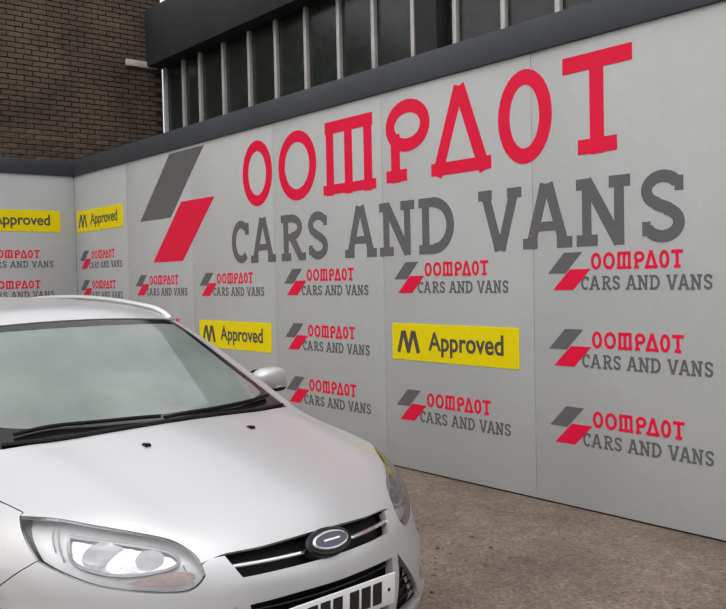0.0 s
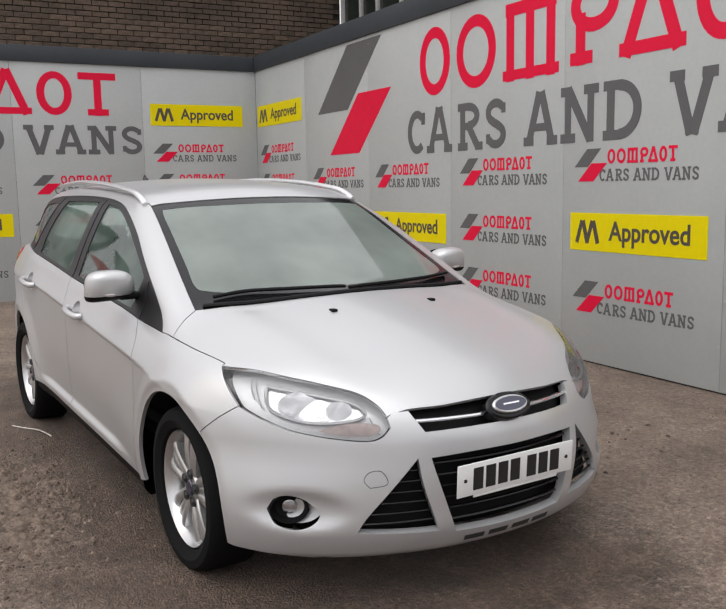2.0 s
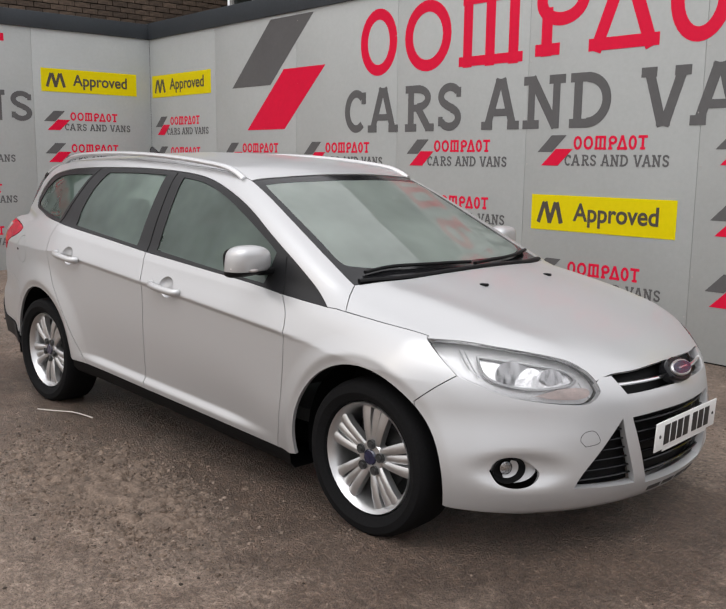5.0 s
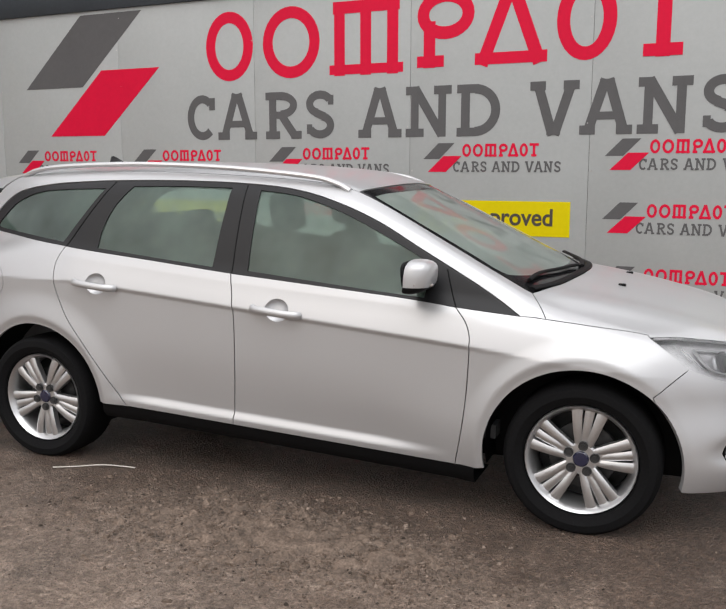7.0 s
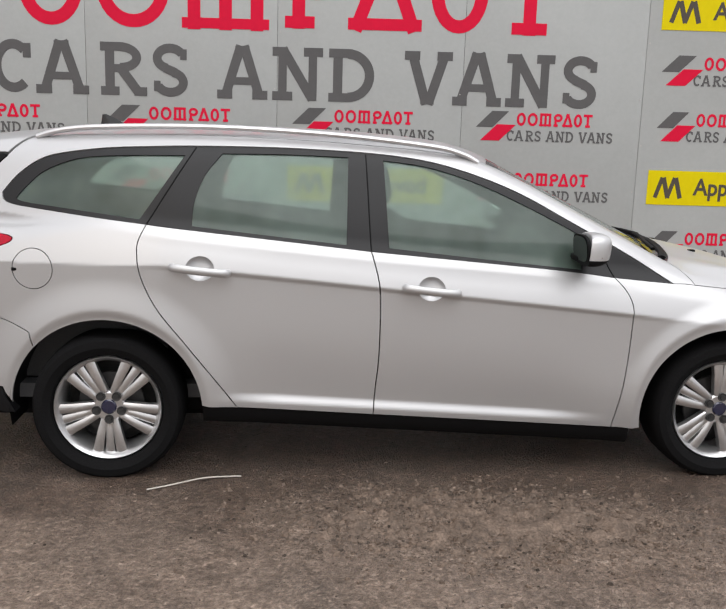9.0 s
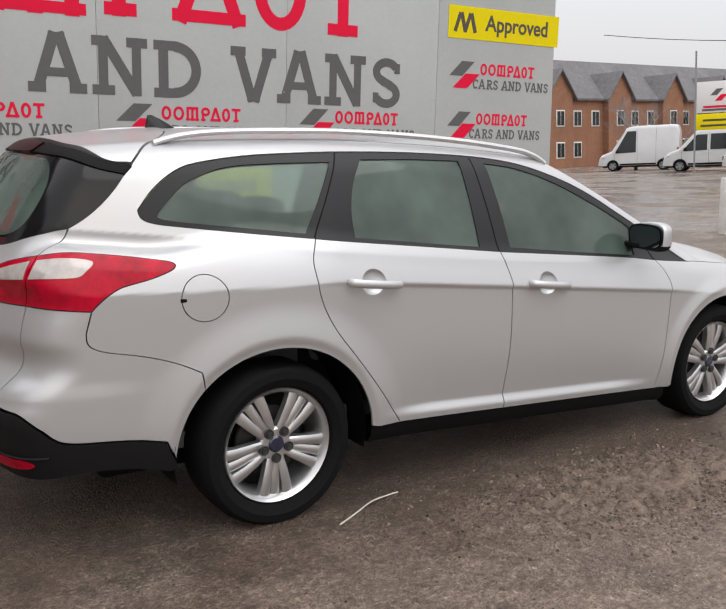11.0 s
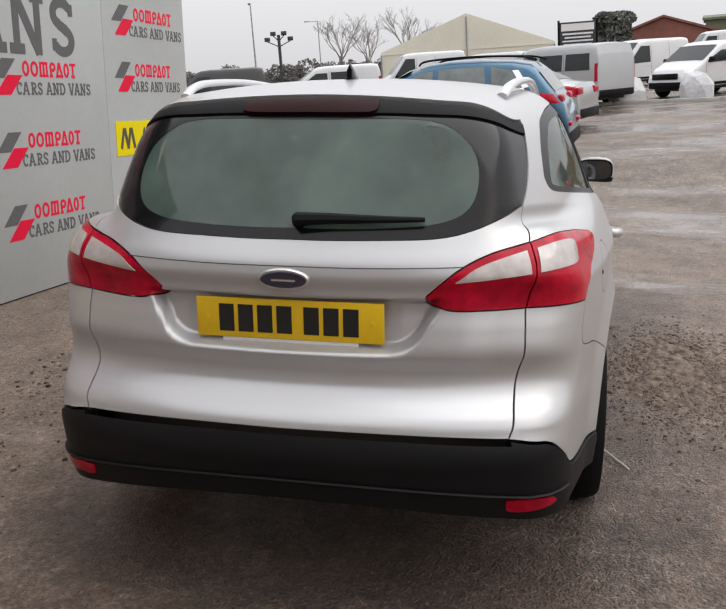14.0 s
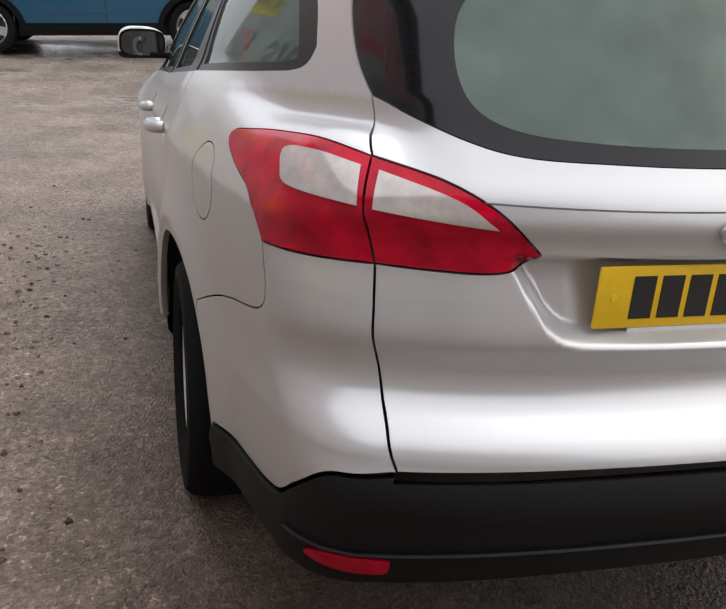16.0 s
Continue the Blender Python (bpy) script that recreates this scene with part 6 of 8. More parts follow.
refl = on(REAR, [(33.0, -17.4), (35.8, -17.2), (39.2, -17.4), (41.4, -18.2), (40.8, -18.8), (37.2, -19.2), (33.6, -19.1), (33.0, -17.4)], 4)[:-1]
panel("reflector", REAR, refl, M_REDLENS, car, "red rear reflector", grow=0.013, mirror=True, h=0.02, gap=0)
lip = skin_hit(*REAR.rays(np.array(rounded([(-44, -17.2), (-30, -16.6), (-15, -16.2), (0, -16.1), (15, -16.2), (30, -16.6), (44, -17.2)], 5))), grow=0.01)
bm = bmesh.new()
tube(bm, [tuple(q) for q in lip], 0.008, 6, 0.5)
part("bumper_lip", bm, M_BUMPERBLACK, car, "moulded lip of the rear bumper")
crease = skin_hit(*REAR.rays(np.array(rounded([(-28.4, 15.5), (-14, 16.0), (0, 16.3), (14, 16.0), (28.4, 15.5)], 6))), grow=-0.0012)
bm = bmesh.new()
tube(bm, [tuple(q) for q in crease], 0.0022, 5)
part("tailgate_seam", bm, M_DARKMETAL, car, "fine seam across the tailgate")

# cabin: seats, dash, wheel
def seat(x, y):
    bm = bmesh.new()
    box(bm, (x - 0.05, y - 0.25, 0.32), (x + 0.46, y + 0.25, 0.55), 0.06)
    box(bm, (-0.07, -0.25, 0.0), (0.07, 0.25, 0.60), 0.05, Matrix.Translation((x - 0.03, y, 0.52)) @ Matrix.Rotation(radians(-16), 4, "Y"))
    box(bm, (-0.05, -0.13, 0.0), (0.05, 0.13, 0.19), 0.045, Matrix.Translation((x - 0.215, y, 1.135)) @ Matrix.Rotation(radians(-10), 4, "Y"))
    part("seat", bm, M_SEAT, car, "dark cloth seat with a headrest")


seat(0.05, -0.37), seat(0.05, 0.37)
bm = bmesh.new()
box(bm, (-0.95, -0.62, 0.34), (-0.45, 0.62, 0.56), 0.06)
box(bm, (-0.08, -0.62, 0.0), (0.08, 0.62, 0.52), 0.05, Matrix.Translation((-0.98, 0, 0.52)) @ Matrix.Rotation(radians(-18), 4, "Y"))
for y in (-0.38, 0.0, 0.38):
    box(bm, (-0.05, -0.13, 0.0), (0.05, 0.13, 0.16), 0.04, Matrix.Translation((-1.15, y, 1.03)))
part("rear_bench", bm, M_SEAT, car, "dark cloth rear bench with headrests")
bm = bmesh.new()
box(bm, (0.62, -0.68, 0.55), (1.02, 0.68, 0.93), 0.06)
part("dashboard", bm, M_BLACKTRIM, car, "dark dashboard")
bm = bmesh.new()
m = Matrix.Translation((0.53, -0.37, 0.86)) @ Matrix.Rotation(radians(-25), 4, "Y") @ Matrix.Rotation(radians(90), 4, "Z")
lathe(bm, [(0.165, -0.014), (0.182, -0.01), (0.188, 0.0), (0.182, 0.01), (0.165, 0.014), (0.165, -0.014)], 32, m)
box(bm, (-0.17, -0.012, -0.025), (0.17, 0.012, 0.025), 0.01, m), box(bm, (-0.06, -0.02, -0.06), (0.06, 0.02, 0.06), 0.015, m)
part("steering_wheel", bm, M_BLACKTRIM, car, "black steering wheel")
bm = bmesh.new()
box(bm, (-2.05, -0.70, 0.30), (0.95, 0.70, 0.36), 0.0)
box(bm, (-2.10, -0.62, 0.36), (-1.10, 0.62, 0.78), 0.03)
part("cabin_floor", bm, M_SEAT, car, "dark carpet and load cover")
bm = bmesh.new()
box(bm, (0.42, -0.10, 1.245), (0.46, 0.10, 1.305), 0.015)
part("inner_mirror", bm, M_BLACKTRIM, car, "interior mirror")
bm = bmesh.new()
roofline = [(x, w) for x, w in ((0.2, 0.50), (-0.3, 0.55), (-0.9, 0.55), (-1.4, 0.52), (-1.75, 0.45))]
rows = [[bm.verts.new((x, y * w, float(roof_z(x)) - 0.045 - 0.05 * (y * w / 0.6) ** 2)) for y in np.linspace(-1, 1, 9)] for x, w in roofline]
for a, b in zip(rows, rows[1:]):
    for q in range(8):
        bm.faces.new((a[q], a[q + 1], b[q + 1], b[q]))
M_LINER = material("pale_headlining", (0.5, 0.5, 0.48), 0.9, grain=0.05, scale=100)
part("headlining", bm, M_LINER, car, "pale headlining")

# ---- the open yard: parked vehicles, posts, buildings, trees ----
M_WHITEPAINT = material("white_vehicle_paint", (0.62, 0.63, 0.64), 0.3, grain=0.03, scale=60, patch=0.05, patch_scale=1.2, coat=0.6)
M_BLUEPAINT = material("blue_vehicle_paint", (0.007, 0.085, 0.165), 0.3, 0.3, grain=0.03, scale=400, patch=0.06, patch_scale=2, coat=0.9)
M_BLACKPAINT = material("black_vehicle_paint", (0.022, 0.022, 0.021), 0.3, grain=0.05, scale=60, patch=0.15, patch_scale=1.5, coat=0.7)
M_NAVYPAINT = material("dark_blue_vehicle_paint", (0.02, 0.023, 0.036), 0.3, grain=0.05, scale=60, patch=0.1, coat=0.7)
M_SILVERPAINT = material("silver_vehicle_paint", (0.40, 0.41, 0.42), 0.36, 0.4, grain=0.03, scale=200, patch=0.04, coat=0.7)
M_REDPAINT = material("red_vehicle_paint", (0.42, 0.02, 0.03), 0.35, grain=0.04, scale=60, patch=0.1, coat=0.6)
M_AUTOGLASS = material("dark_vehicle_glass", (0.022, 0.027, 0.028), 0.12, spec=0.35, grain=0.2, scale=4)
M_TEALGLASS = material("tinted_green_glass", (0.10, 0.20, 0.19), 0.1, grain=0.15, scale=4)
# opaque; its pale tone stands in for daylight seen through the cabin
M_DAYLITGLASS = material("daylit_vehicle_glass", (0.17, 0.19, 0.185), 0.10, spec=0.5, grain=0.3, scale=3)
M_SEAMDARK = material("seam_shadow_rubber", (0.02, 0.02, 0.02), 0.8)
M_SNOW = material("white_painted_stone", (0.62, 0.62, 0.63), 0.75, grain=0.06, scale=9, patch=0.12, patch_scale=1.6, bump=0.5)
M_POSTWHITE = material("white_painted_post", (0.72, 0.71, 0.68), 0.6, grain=0.08, scale=30, patch=0.14, patch_scale=3, bump=0.1)
M_STEELGREY = material("galvanised_steel", (0.30, 0.31, 0.32), 0.5, 0.5, grain=0.1, scale=30)
M_CANVAS = material("cream_tent_canvas", (0.68, 0.66, 0.56), 0.7, grain=0.04, scale=6, patch=0.06, patch_scale=0.4)
M_HOUSEBRICK = material("orange_brown_brick", (0.27, 0.13, 0.075), 0.85, grain=0.2, scale=6, patch=0.15, patch_scale=0.4)
M_SLATE = material("grey_slate_roof", (0.135, 0.13, 0.135), 0.7, grain=0.25, scale=3, patch=0.2, patch_scale=0.3)
M_REDROOF = material("red_brown_tin_roof", (0.20, 0.075, 0.055), 0.7, grain=0.15, scale=3, patch=0.2, patch_scale=0.3)
M_GREENTIN = material("green_tin_sheet", (0.13, 0.16, 0.10), 0.7, grain=0.12, scale=3, patch=0.2, patch_scale=0.3)
M_GREYTIN = material("grey_tin_sheet", (0.38, 0.40, 0.41), 0.6, grain=0.08, scale=2, patch=0.1, patch_scale=0.3)
M_TIMBER = material("brown_timber_board", (0.27, 0.165, 0.085), 0.85, grain=0.25, scale=8, patch=0.2, patch_scale=0.8, per_piece=0.15)
M_BARK = material("grey_brown_bark", (0.2, 0.185, 0.175), 0.9, grain=0.2, scale=10)
# leaf colour greyed and lightened for haze over the distance
M_EVERGREEN = material("hazed_evergreen_leaf", (0.15, 0.155, 0.14), 0.9, spec=0.05, grain=0.12, scale=1.5, patch=0.3, patch_scale=0.4)
M_SCRUB = material("winter_scrub", (0.17, 0.163, 0.155), 0.95, spec=0.05, grain=0.1, scale=2)
M_TWIGS = material("bare_winter_twigs", (0.25, 0.235, 0.225), 0.9, grain=0.3, scale=2)
M_KERB = material("pale_kerb_concrete", (0.36, 0.35, 0.33), 0.8, grain=0.15, scale=20, patch=0.2, patch_scale=1.0, per_piece=0.1)


class Shape:
    """A vehicle's outer form: x forward, a roofline of (x, z) from tail to nose, rounded in plan."""
    def __init__(s, line, half, belt, tuck, under=0.30, curve=0.55, corner=0.16, rear=0.07):
        s.line, s.half, s.belt, s.tuck, s.under, s.curve, s.corner = np.array(line, float), half, belt, tuck, under, curve, corner
        s.x0, s.x1, s.rear = s.line[0, 0], s.line[-1, 0], rear

    def top(s, x):
        return float(np.interp(x, s.line[:, 0], s.line[:, 1]))

    def width(s, x):
        a = min(x - s.x0, s.x1 - x)
        k = max(0.0, 1 - a / s.curve)
        return s.half * (1 - (0.20 if x > 0 else s.rear) * k ** 2.2)

    def side(s, x, z):
        """Half width at a place on the flank."""
        w = s.width(x)
        if z > s.belt:
            w -= s.tuck * (z - s.belt) ** 1.25
        else:
            w -= 0.10 * max(0.0, (s.belt * 0.72 - z)) ** 2
        t, r = s.top(x), s.corner
        if z > t - r:
            k = min(1.0, (z - t + r) / r)
            w -= r * 0.9 * (1 - math.sqrt(max(0.0, 1 - k * k)))
        return w

    def body(s, arches, radius):
        xs = sorted(set(np.round(np.concatenate([np.linspace(s.x0, s.x1, 64), s.line[:, 0], [s.x0 + 0.03, s.x1 - 0.03]]), 4)))
        v, f, m = [], [], 0
        for x in xs:
            t = s.top(x)
            zs = list(s.under + (t - s.under) * np.array([0, 0.12, 0.3, 0.45, 0.6, 0.72, 0.82, 0.9, 0.96, 0.99, 1.0]))
            row = [(x, -s.side(x, z), z) for z in zs] + [(x, -s.side(x, t) * q, t + 0.02 * (1 - q * q)) for q in (0.66, 0.33, 0.0, -0.33, -0.66)] + [(x, s.side(x, z), z) for z in zs[::-1]]
            m = len(row)
            v += row
        for i in range(len(xs) - 1):
            for k in range(m):
                a, c = i * m + k, i * m + (k + 1) % m
                f.append((a, a + m, c + m, c))
        f.append(tuple(range(m))), f.append(tuple((len(xs) - 1) * m + k for k in range(m))[::-1])
        bm = bmesh.new()
        vs = [bm.verts.new(p) for p in v]
        for q in f:
            bm.faces.new([vs[i] for i in q])
        bmesh.ops.recalc_face_normals(bm, faces=bm.faces)
        me = bpy.data.meshes.new("body")
        bm.to_mesh(me), bm.free()
        ob = new("body", me)
        bm = bmesh.new()
        for ax in arches:
            lathe(bm, [(0.0, -2.0), (radius, -2.0), (radius, 2.0), (0.0, 2.0)], 28, Matrix.Translation((ax, 0, radius * 0.86)))
        bmesh.ops.recalc_face_normals(bm, faces=bm.faces)
        cm = bpy.data.meshes.new("cutter")
        bm.to_mesh(cm), bm.free()
        cut = new("cutter", cm)
        mod = ob.modifiers.new("arches", "BOOLEAN")
        mod.operation, mod.object, mod.solver = "DIFFERENCE", cut, "EXACT"
        bpy.context.view_layer.update()
        res = bpy.data.meshes.new_from_object(ob.evaluated_get(bpy.context.evaluated_depsgraph_get()))
        bpy.data.objects.remove(ob), bpy.data.objects.remove(cut)
        return res


def flank(shape, outline, s, lift=0.006):
    """A patch on one flank (s = 1 left, -1 right) given in x and z."""
    bm = bmesh.new()
    fine = []
    for p, q in zip(outline, outline[1:] + outline[:1]):
        k = max(1, int(math.hypot(q[0] - p[0], q[1] - p[1]) / 0.12))
        fine += [(p[0] + (q[0] - p[0]) * i / k, p[1] + (q[1] - p[1]) * i / k) for i in range(k)]
    outline = fine
    cx, cz = np.mean([p[0] for p in outline]), np.mean([p[1] for p in outline])
    rings = []
    for k in (1.0, 0.8, 0.6, 0.4, 0.2):
        rings.append([bm.verts.new((cx + (x - cx) * k, s * (shape.side(cx + (x - cx) * k, cz + (z - cz) * k) + lift), cz + (z - cz) * k)) for x, z in outline])
    rim = [bm.verts.new((v.co.x, v.co.y - s * (lift + 0.004), v.co.z)) for v in rings[0]]
    n = len(outline)
    for a, b in zip([rim] + rings, rings):
        for q in range(n):
            bm.faces.new((a[q], a[(q + 1) % n], b[(q + 1) % n], b[q]))
    bm.faces.new(rings[-1])
    return bm


def across(shape, xa, xb, inset=0.1, lift=0.008):
    """A pane across the car between two stations of the roofline."""
    bm = bmesh.new()
    rows = []
    za, zb = shape.top(xa), shape.top(xb)
    nrm = Vector((-(zb - za), 0, xb - xa)).normalized()
    if xb < xa:
        nrm = -nrm
    for k in range(5):
        x, z = xa + (xb - xa) * k / 4, za + (zb - za) * k / 4
        w = shape.side(x, min(z, shape.top(x)) - shape.corner) - inset
        rows.append([bm.verts.new(Vector((x, y * w, z + 0.02 * (1 - y * y))) + nrm * lift) for y in (-1, -0.6, -0.2, 0.2, 0.6, 1)])
    for a, b in zip(rows, rows[1:]):
        for q in range(5):
            bm.faces.new((a[q], a[q + 1], b[q + 1], b[q]))
    return bm


def road_wheel(parent, m, r, rim_mat, spokes=5):
    w = thing("wheel", "", "", m)
    for k in ("label", "category"):
        if k in w:
            del w[k]
    w.parent = parent
    bm = bmesh.new()
    lathe(bm, [(r * 0.66, 0.10), (r * 0.66, -0.09), (r * 0.80, -0.112), (r * 0.95, -0.10), (r, -0.07), (r, 0.09), (r * 0.9, 0.11), (r * 0.66, 0.10)], 32)
    part("tyre", bm, M_RUBBER, w)
    bm = bmesh.new()
    lathe(bm, [(r * 0.665, 0.09), (r * 0.60, 0.0), (r * 0.61, -0.06), (r * 0.665, -0.098), (r * 0.68, -0.094), (r * 0.665, 0.09)], 28)
    for g in range(spokes):
        a = 2 * math.pi * g / spokes + 0.3
        prism(bm, [(0, -0.035), (r * 0.63, -0.062), (r * 0.63, 0.062), (0, 0.035)], 0.03, Matrix.Rotation(a, 4, "Y") @ Matrix.Translation((0, -0.075, 0)))
    lathe(bm, [(0.0, -0.085), (0.05, -0.085), (0.065, -0.07), (0.065, -0.03), (0.0, -0.03)], 18)
    part("rim", bm, rim_mat, w)
    bm = bmesh.new()
    lathe(bm, [(0.0, -0.01), (r * 0.62, -0.01), (r * 0.62, 0.02), (0.0, 0.02)], 20)
    part("brake_disc", bm, M_DARKMETAL, w)


def vehicle(name, label, category, m, shape, paint, axles, wheel_r, side_panes, screen, back=None, seams=(), rim_mat=None, cladding=None, head=None, tail=None, handles=(), trim=None, mirror_x=None, mirror_z=1.15, group="", grille=None, patches=(), glass=None):
    v = thing(name, label, category, m, group=group)
    glass = glass or M_AUTOGLASS
    me = shape.body(axles, wheel_r * 1.17)
    me.materials.clear()
    me.materials.append(paint)
    me.shade_smooth()
    me.set_sharp_from_angle(angle=radians(38))
    b = new("body", me)
    b.parent = v
    bm = bmesh.new()
    box(bm, (shape.x0 + 0.25, -shape.half + 0.22, 0.22), (shape.x1 - 0.3, shape.half - 0.22, shape.under + 0.35))
    part("underbody", bm, M_SEAMDARK, v)
    for ax in axles:
        for s in (-1, 1):
            road_wheel(v, Matrix.Translation((ax, s * (shape.width(ax) - 0.125), wheel_r)) @ Matrix.Rotation(radians(180 if s > 0 else 0), 4, "Z"), wheel_r, rim_mat or M_ALLOY)
    for s in (-1, 1):
        for o in side_panes:
            part("side_window", flank(shape, o, s, 0.010), glass, v)
        for x, za, zb in seams:
            part("door_seam", flank(shape, [(x - 0.006, za), (x + 0.006, za), (x + 0.006, zb), (x - 0.006, zb)], s, 0.002), M_SEAMDARK, v)
        for x, z in handles:
            bm = bmesh.new()
            box(bm, (x - 0.09, -0.02, z - 0.016), (x + 0.09, 0.02, z + 0.016), 0.01, Matrix.Translation((0, s * (shape.side(x, z) + 0.012), 0)))
            part("door_handle", bm, paint, v)
        if cladding:
            for o in cladding:
                part("cladding", flank(shape, o, s, 0.012), M_BLACKTRIM, v, "black plastic cladding")
        if trim:
            part("window_trim", flank(shape, trim, s, 0.009), M_CHROME, v, "bright window line")
        if head:
            part("headlamp", flank(shape, head, s, 0.012), M_REFLECTOR, v, "clear headlamp")
        if tail:
            part("tail_lamp", flank(shape, tail, s, 0.012), M_REDLENS, v, "red tail lamp")
        for o, mat, lab in patches:
            part("side_panel", flank(shape, o, s, 0.008), mat, v, lab)
        if mirror_x is not None:
            bm = bmesh.new()
            box(bm, (mirror_x - 0.06, 0.0, mirror_z), (mirror_x + 0.08, 0.20, mirror_z + 0.15), 0.045)
            for q in bm.verts:
                q.co.y = s * (shape.side(mirror_x, mirror_z) - 0.02 + q.co.y)
            part("door_mirror", bm, paint if paint is M_BLUEPAINT else M_BLACKTRIM, v)
    part("windscreen", across(shape, *screen), glass, v)
    if back:
        part("rear_window", across(shape, *back), glass, v)
    if grille:
        z0, z1, w = grille
        bm = bmesh.new()
        box(bm, (shape.x1 - 0.06, -w, z0), (shape.x1 + 0.012, w, z1), 0.02)
        part("grille", bm, M_GLOSSBLACK, v, "dark grille")
    for x, nm in ((shape.x1, "front_bumper"), (shape.x0, "rear_bumper")):
        s = 1 if x > 0 else -1
        bm = bmesh.new()
        w = shape.width(x) * 0.96
        box(bm, (min(x - 0.14 * s, x + 0.02 * s), -w, shape.under - 0.02), (max(x - 0.14 * s, x + 0.02 * s), w, shape.under + 0.2), 0.04)
        part(nm, bm, M_BLACKTRIM, v)
    return v


# blue sport-utility car, standing crosswise
suv = Shape([(-2.24, 0.50), (-2.215, 0.74), (-2.15, 0.93), (-2.04, 1.08), (-1.76, 1.45), (-1.66, 1.53), (-1.4, 1.585), (-0.9, 1.625), (-0.45, 1.635), (-0.10, 1.605), (0.14, 1.53), (1.12, 1.09), (1.3, 1.06), (1.8, 0.98), (2.05, 0.89), (2.16, 0.78), (2.20, 0.58)], 0.925, 1.02, 0.42, 0.32, 0.7, rear=0.15)
suv_car = vehicle("sport_utility_car", "blue sport-utility car with black cladding, parked on wet asphalt", "car", far_pose(9.92, 2.04, 88), suv, M_BLUEPAINT, (1.32, -1.32), 0.345,
                  [[(-0.20, 1.09), (-0.20, 1.51), (-0.02, 1.49), (0.80, 1.11), (0.78, 1.06)], [(-1.04, 1.13), (-0.98, 1.53), (-0.29, 1.52), (-0.29, 1.095)], [(-1.58, 1.20), (-1.42, 1.44), (-1.09, 1.52), (-1.12, 1.14)]],
                  (0.17, 1.05, 0.10), (-1.79, -2.02, 0.16), seams=((0.98, 0.42, 1.08), (-0.19, 0.40, 1.08), (-1.12, 0.72, 1.10)), handles=((-0.06, 0.98), (-0.98, 1.02)),
                  cladding=[[(-0.92, 0.30), (0.92, 0.30), (0.90, 0.40), (-0.90, 0.40)],
                            *[[(ax + r * math.cos(a), 0.30 + r * math.sin(a)) for r, a in [(0.485, k) for k in np.linspace(0.1 + j * 0.6, 0.7 + j * 0.6, 4)] + [(0.41, k) for k in np.linspace(0.7 + j * 0.6, 0.1 + j * 0.6, 4)]] for ax in (1.32, -1.32) for j in range(5)]],
                  head=[(2.0, 0.76), (2.13, 0.74), (2.10, 0.83), (1.82, 0.945), (1.62, 0.965)], tail=[(-2.10, 0.94), (-2.00, 1.08), (-1.86, 1.10), (-1.66, 1.06), (-1.85, 0.95)],
                  trim=[(-1.60, 1.165), (0.88, 1.035), (0.92, 1.05), (-1.0, 1.135), (-1.58, 1.195)], mirror_x=0.74, mirror_z=1.08, grille=(0.55, 0.72, 0.45), glass=M_DAYLITGLASS,
                  patches=[([(-0.92, 0.545), (0.90, 0.505), (0.90, 0.54), (-0.92, 0.585)], M_BLUEPAINT, "raised crease along the doors")])
for s in (-1, 1):
    bm = bmesh.new()
    tube(bm, rounded([(0.05, s * 0.60, 1.60), (-0.1, s * 0.615, 1.665), (-0.8, s * 0.62, 1.68), (-1.5, s * 0.60, 1.64), (-1.75, s * 0.585, 1.575)], 4), 0.016, 8)
    part("roof_rail", bm, M_BLACKTRIM, suv_car, "dark roof rail")

    part("pillar_trim", flank(suv, [(-1.57, 1.19), (-1.66, 1.20), (-1.50, 1.45), (-1.41, 1.45)], s, 0.012), M_CHROME, suv_car, "bright rear pillar trim")
    bm = bmesh.new()
    box(bm, (-2.14, min(s * 0.44, s * 0.76), 0.93), (-1.98, max(s * 0.44, s * 0.76), 1.06), 0.04)
    part("tail_lamp", bm, M_REDLENS, suv_car, "red tail lamp")
    bm = bmesh.new()
    box(bm, (-2.262, min(s * 0.45, s * 0.78), 0.60), (-2.18, max(s * 0.45, s * 0.78), 0.66), 0.015)
    part("reflector", bm, M_REDLENS, suv_car, "red rear reflector")

# silver saloon behind it
saloon = Shape([(-2.32, 0.55), (-2.28, 0.86), (-2.2, 1.0), (-1.72, 1.06), (-0.98, 1.39), (-0.5, 1.44), (0.1, 1.42), (0.42, 1.36), (1.14, 0.99), (1.4, 0.94), (2.0, 0.82), (2.2, 0.70), (2.26, 0.5)], 0.90, 0.95, 0.44, 0.26, 0.75, rear=0.16)
saloon_car = vehicle("saloon_car", "silver saloon car with red tail lamps, parked behind the blue car", "car", far_pose(17.03, 2.10, 76), saloon, M_SILVERPAINT, (1.35, -1.35), 0.32,
        [[(-1.28, 1.03), (-0.78, 1.30), (0.28, 1.30), (0.92, 1.0)]], (0.44, 1.1, 0.10), (-1.02, -1.66, 0.12), seams=((-0.1, 0.35, 1.0), (0.9, 0.35, 0.98)), handles=((0.05, 0.86), (-0.9, 0.88)), tail=[(-2.27, 0.72), (-2.22, 0.95), (-1.9, 0.98), (-1.98, 0.80)], head=[(1.9, 0.66), (2.16, 0.62), (1.9, 0.80)], mirror_x=0.75, mirror_z=0.96)

for s in (-1, 1):
    bm = bmesh.new()
    box(bm, (-2.31, min(s * 0.42, s * 0.80), 0.76), (-2.2, max(s * 0.42, s * 0.80), 0.92), 0.03)
    part("tail_lamp", bm, M_REDLENS, saloon_car, "red tail lamp")

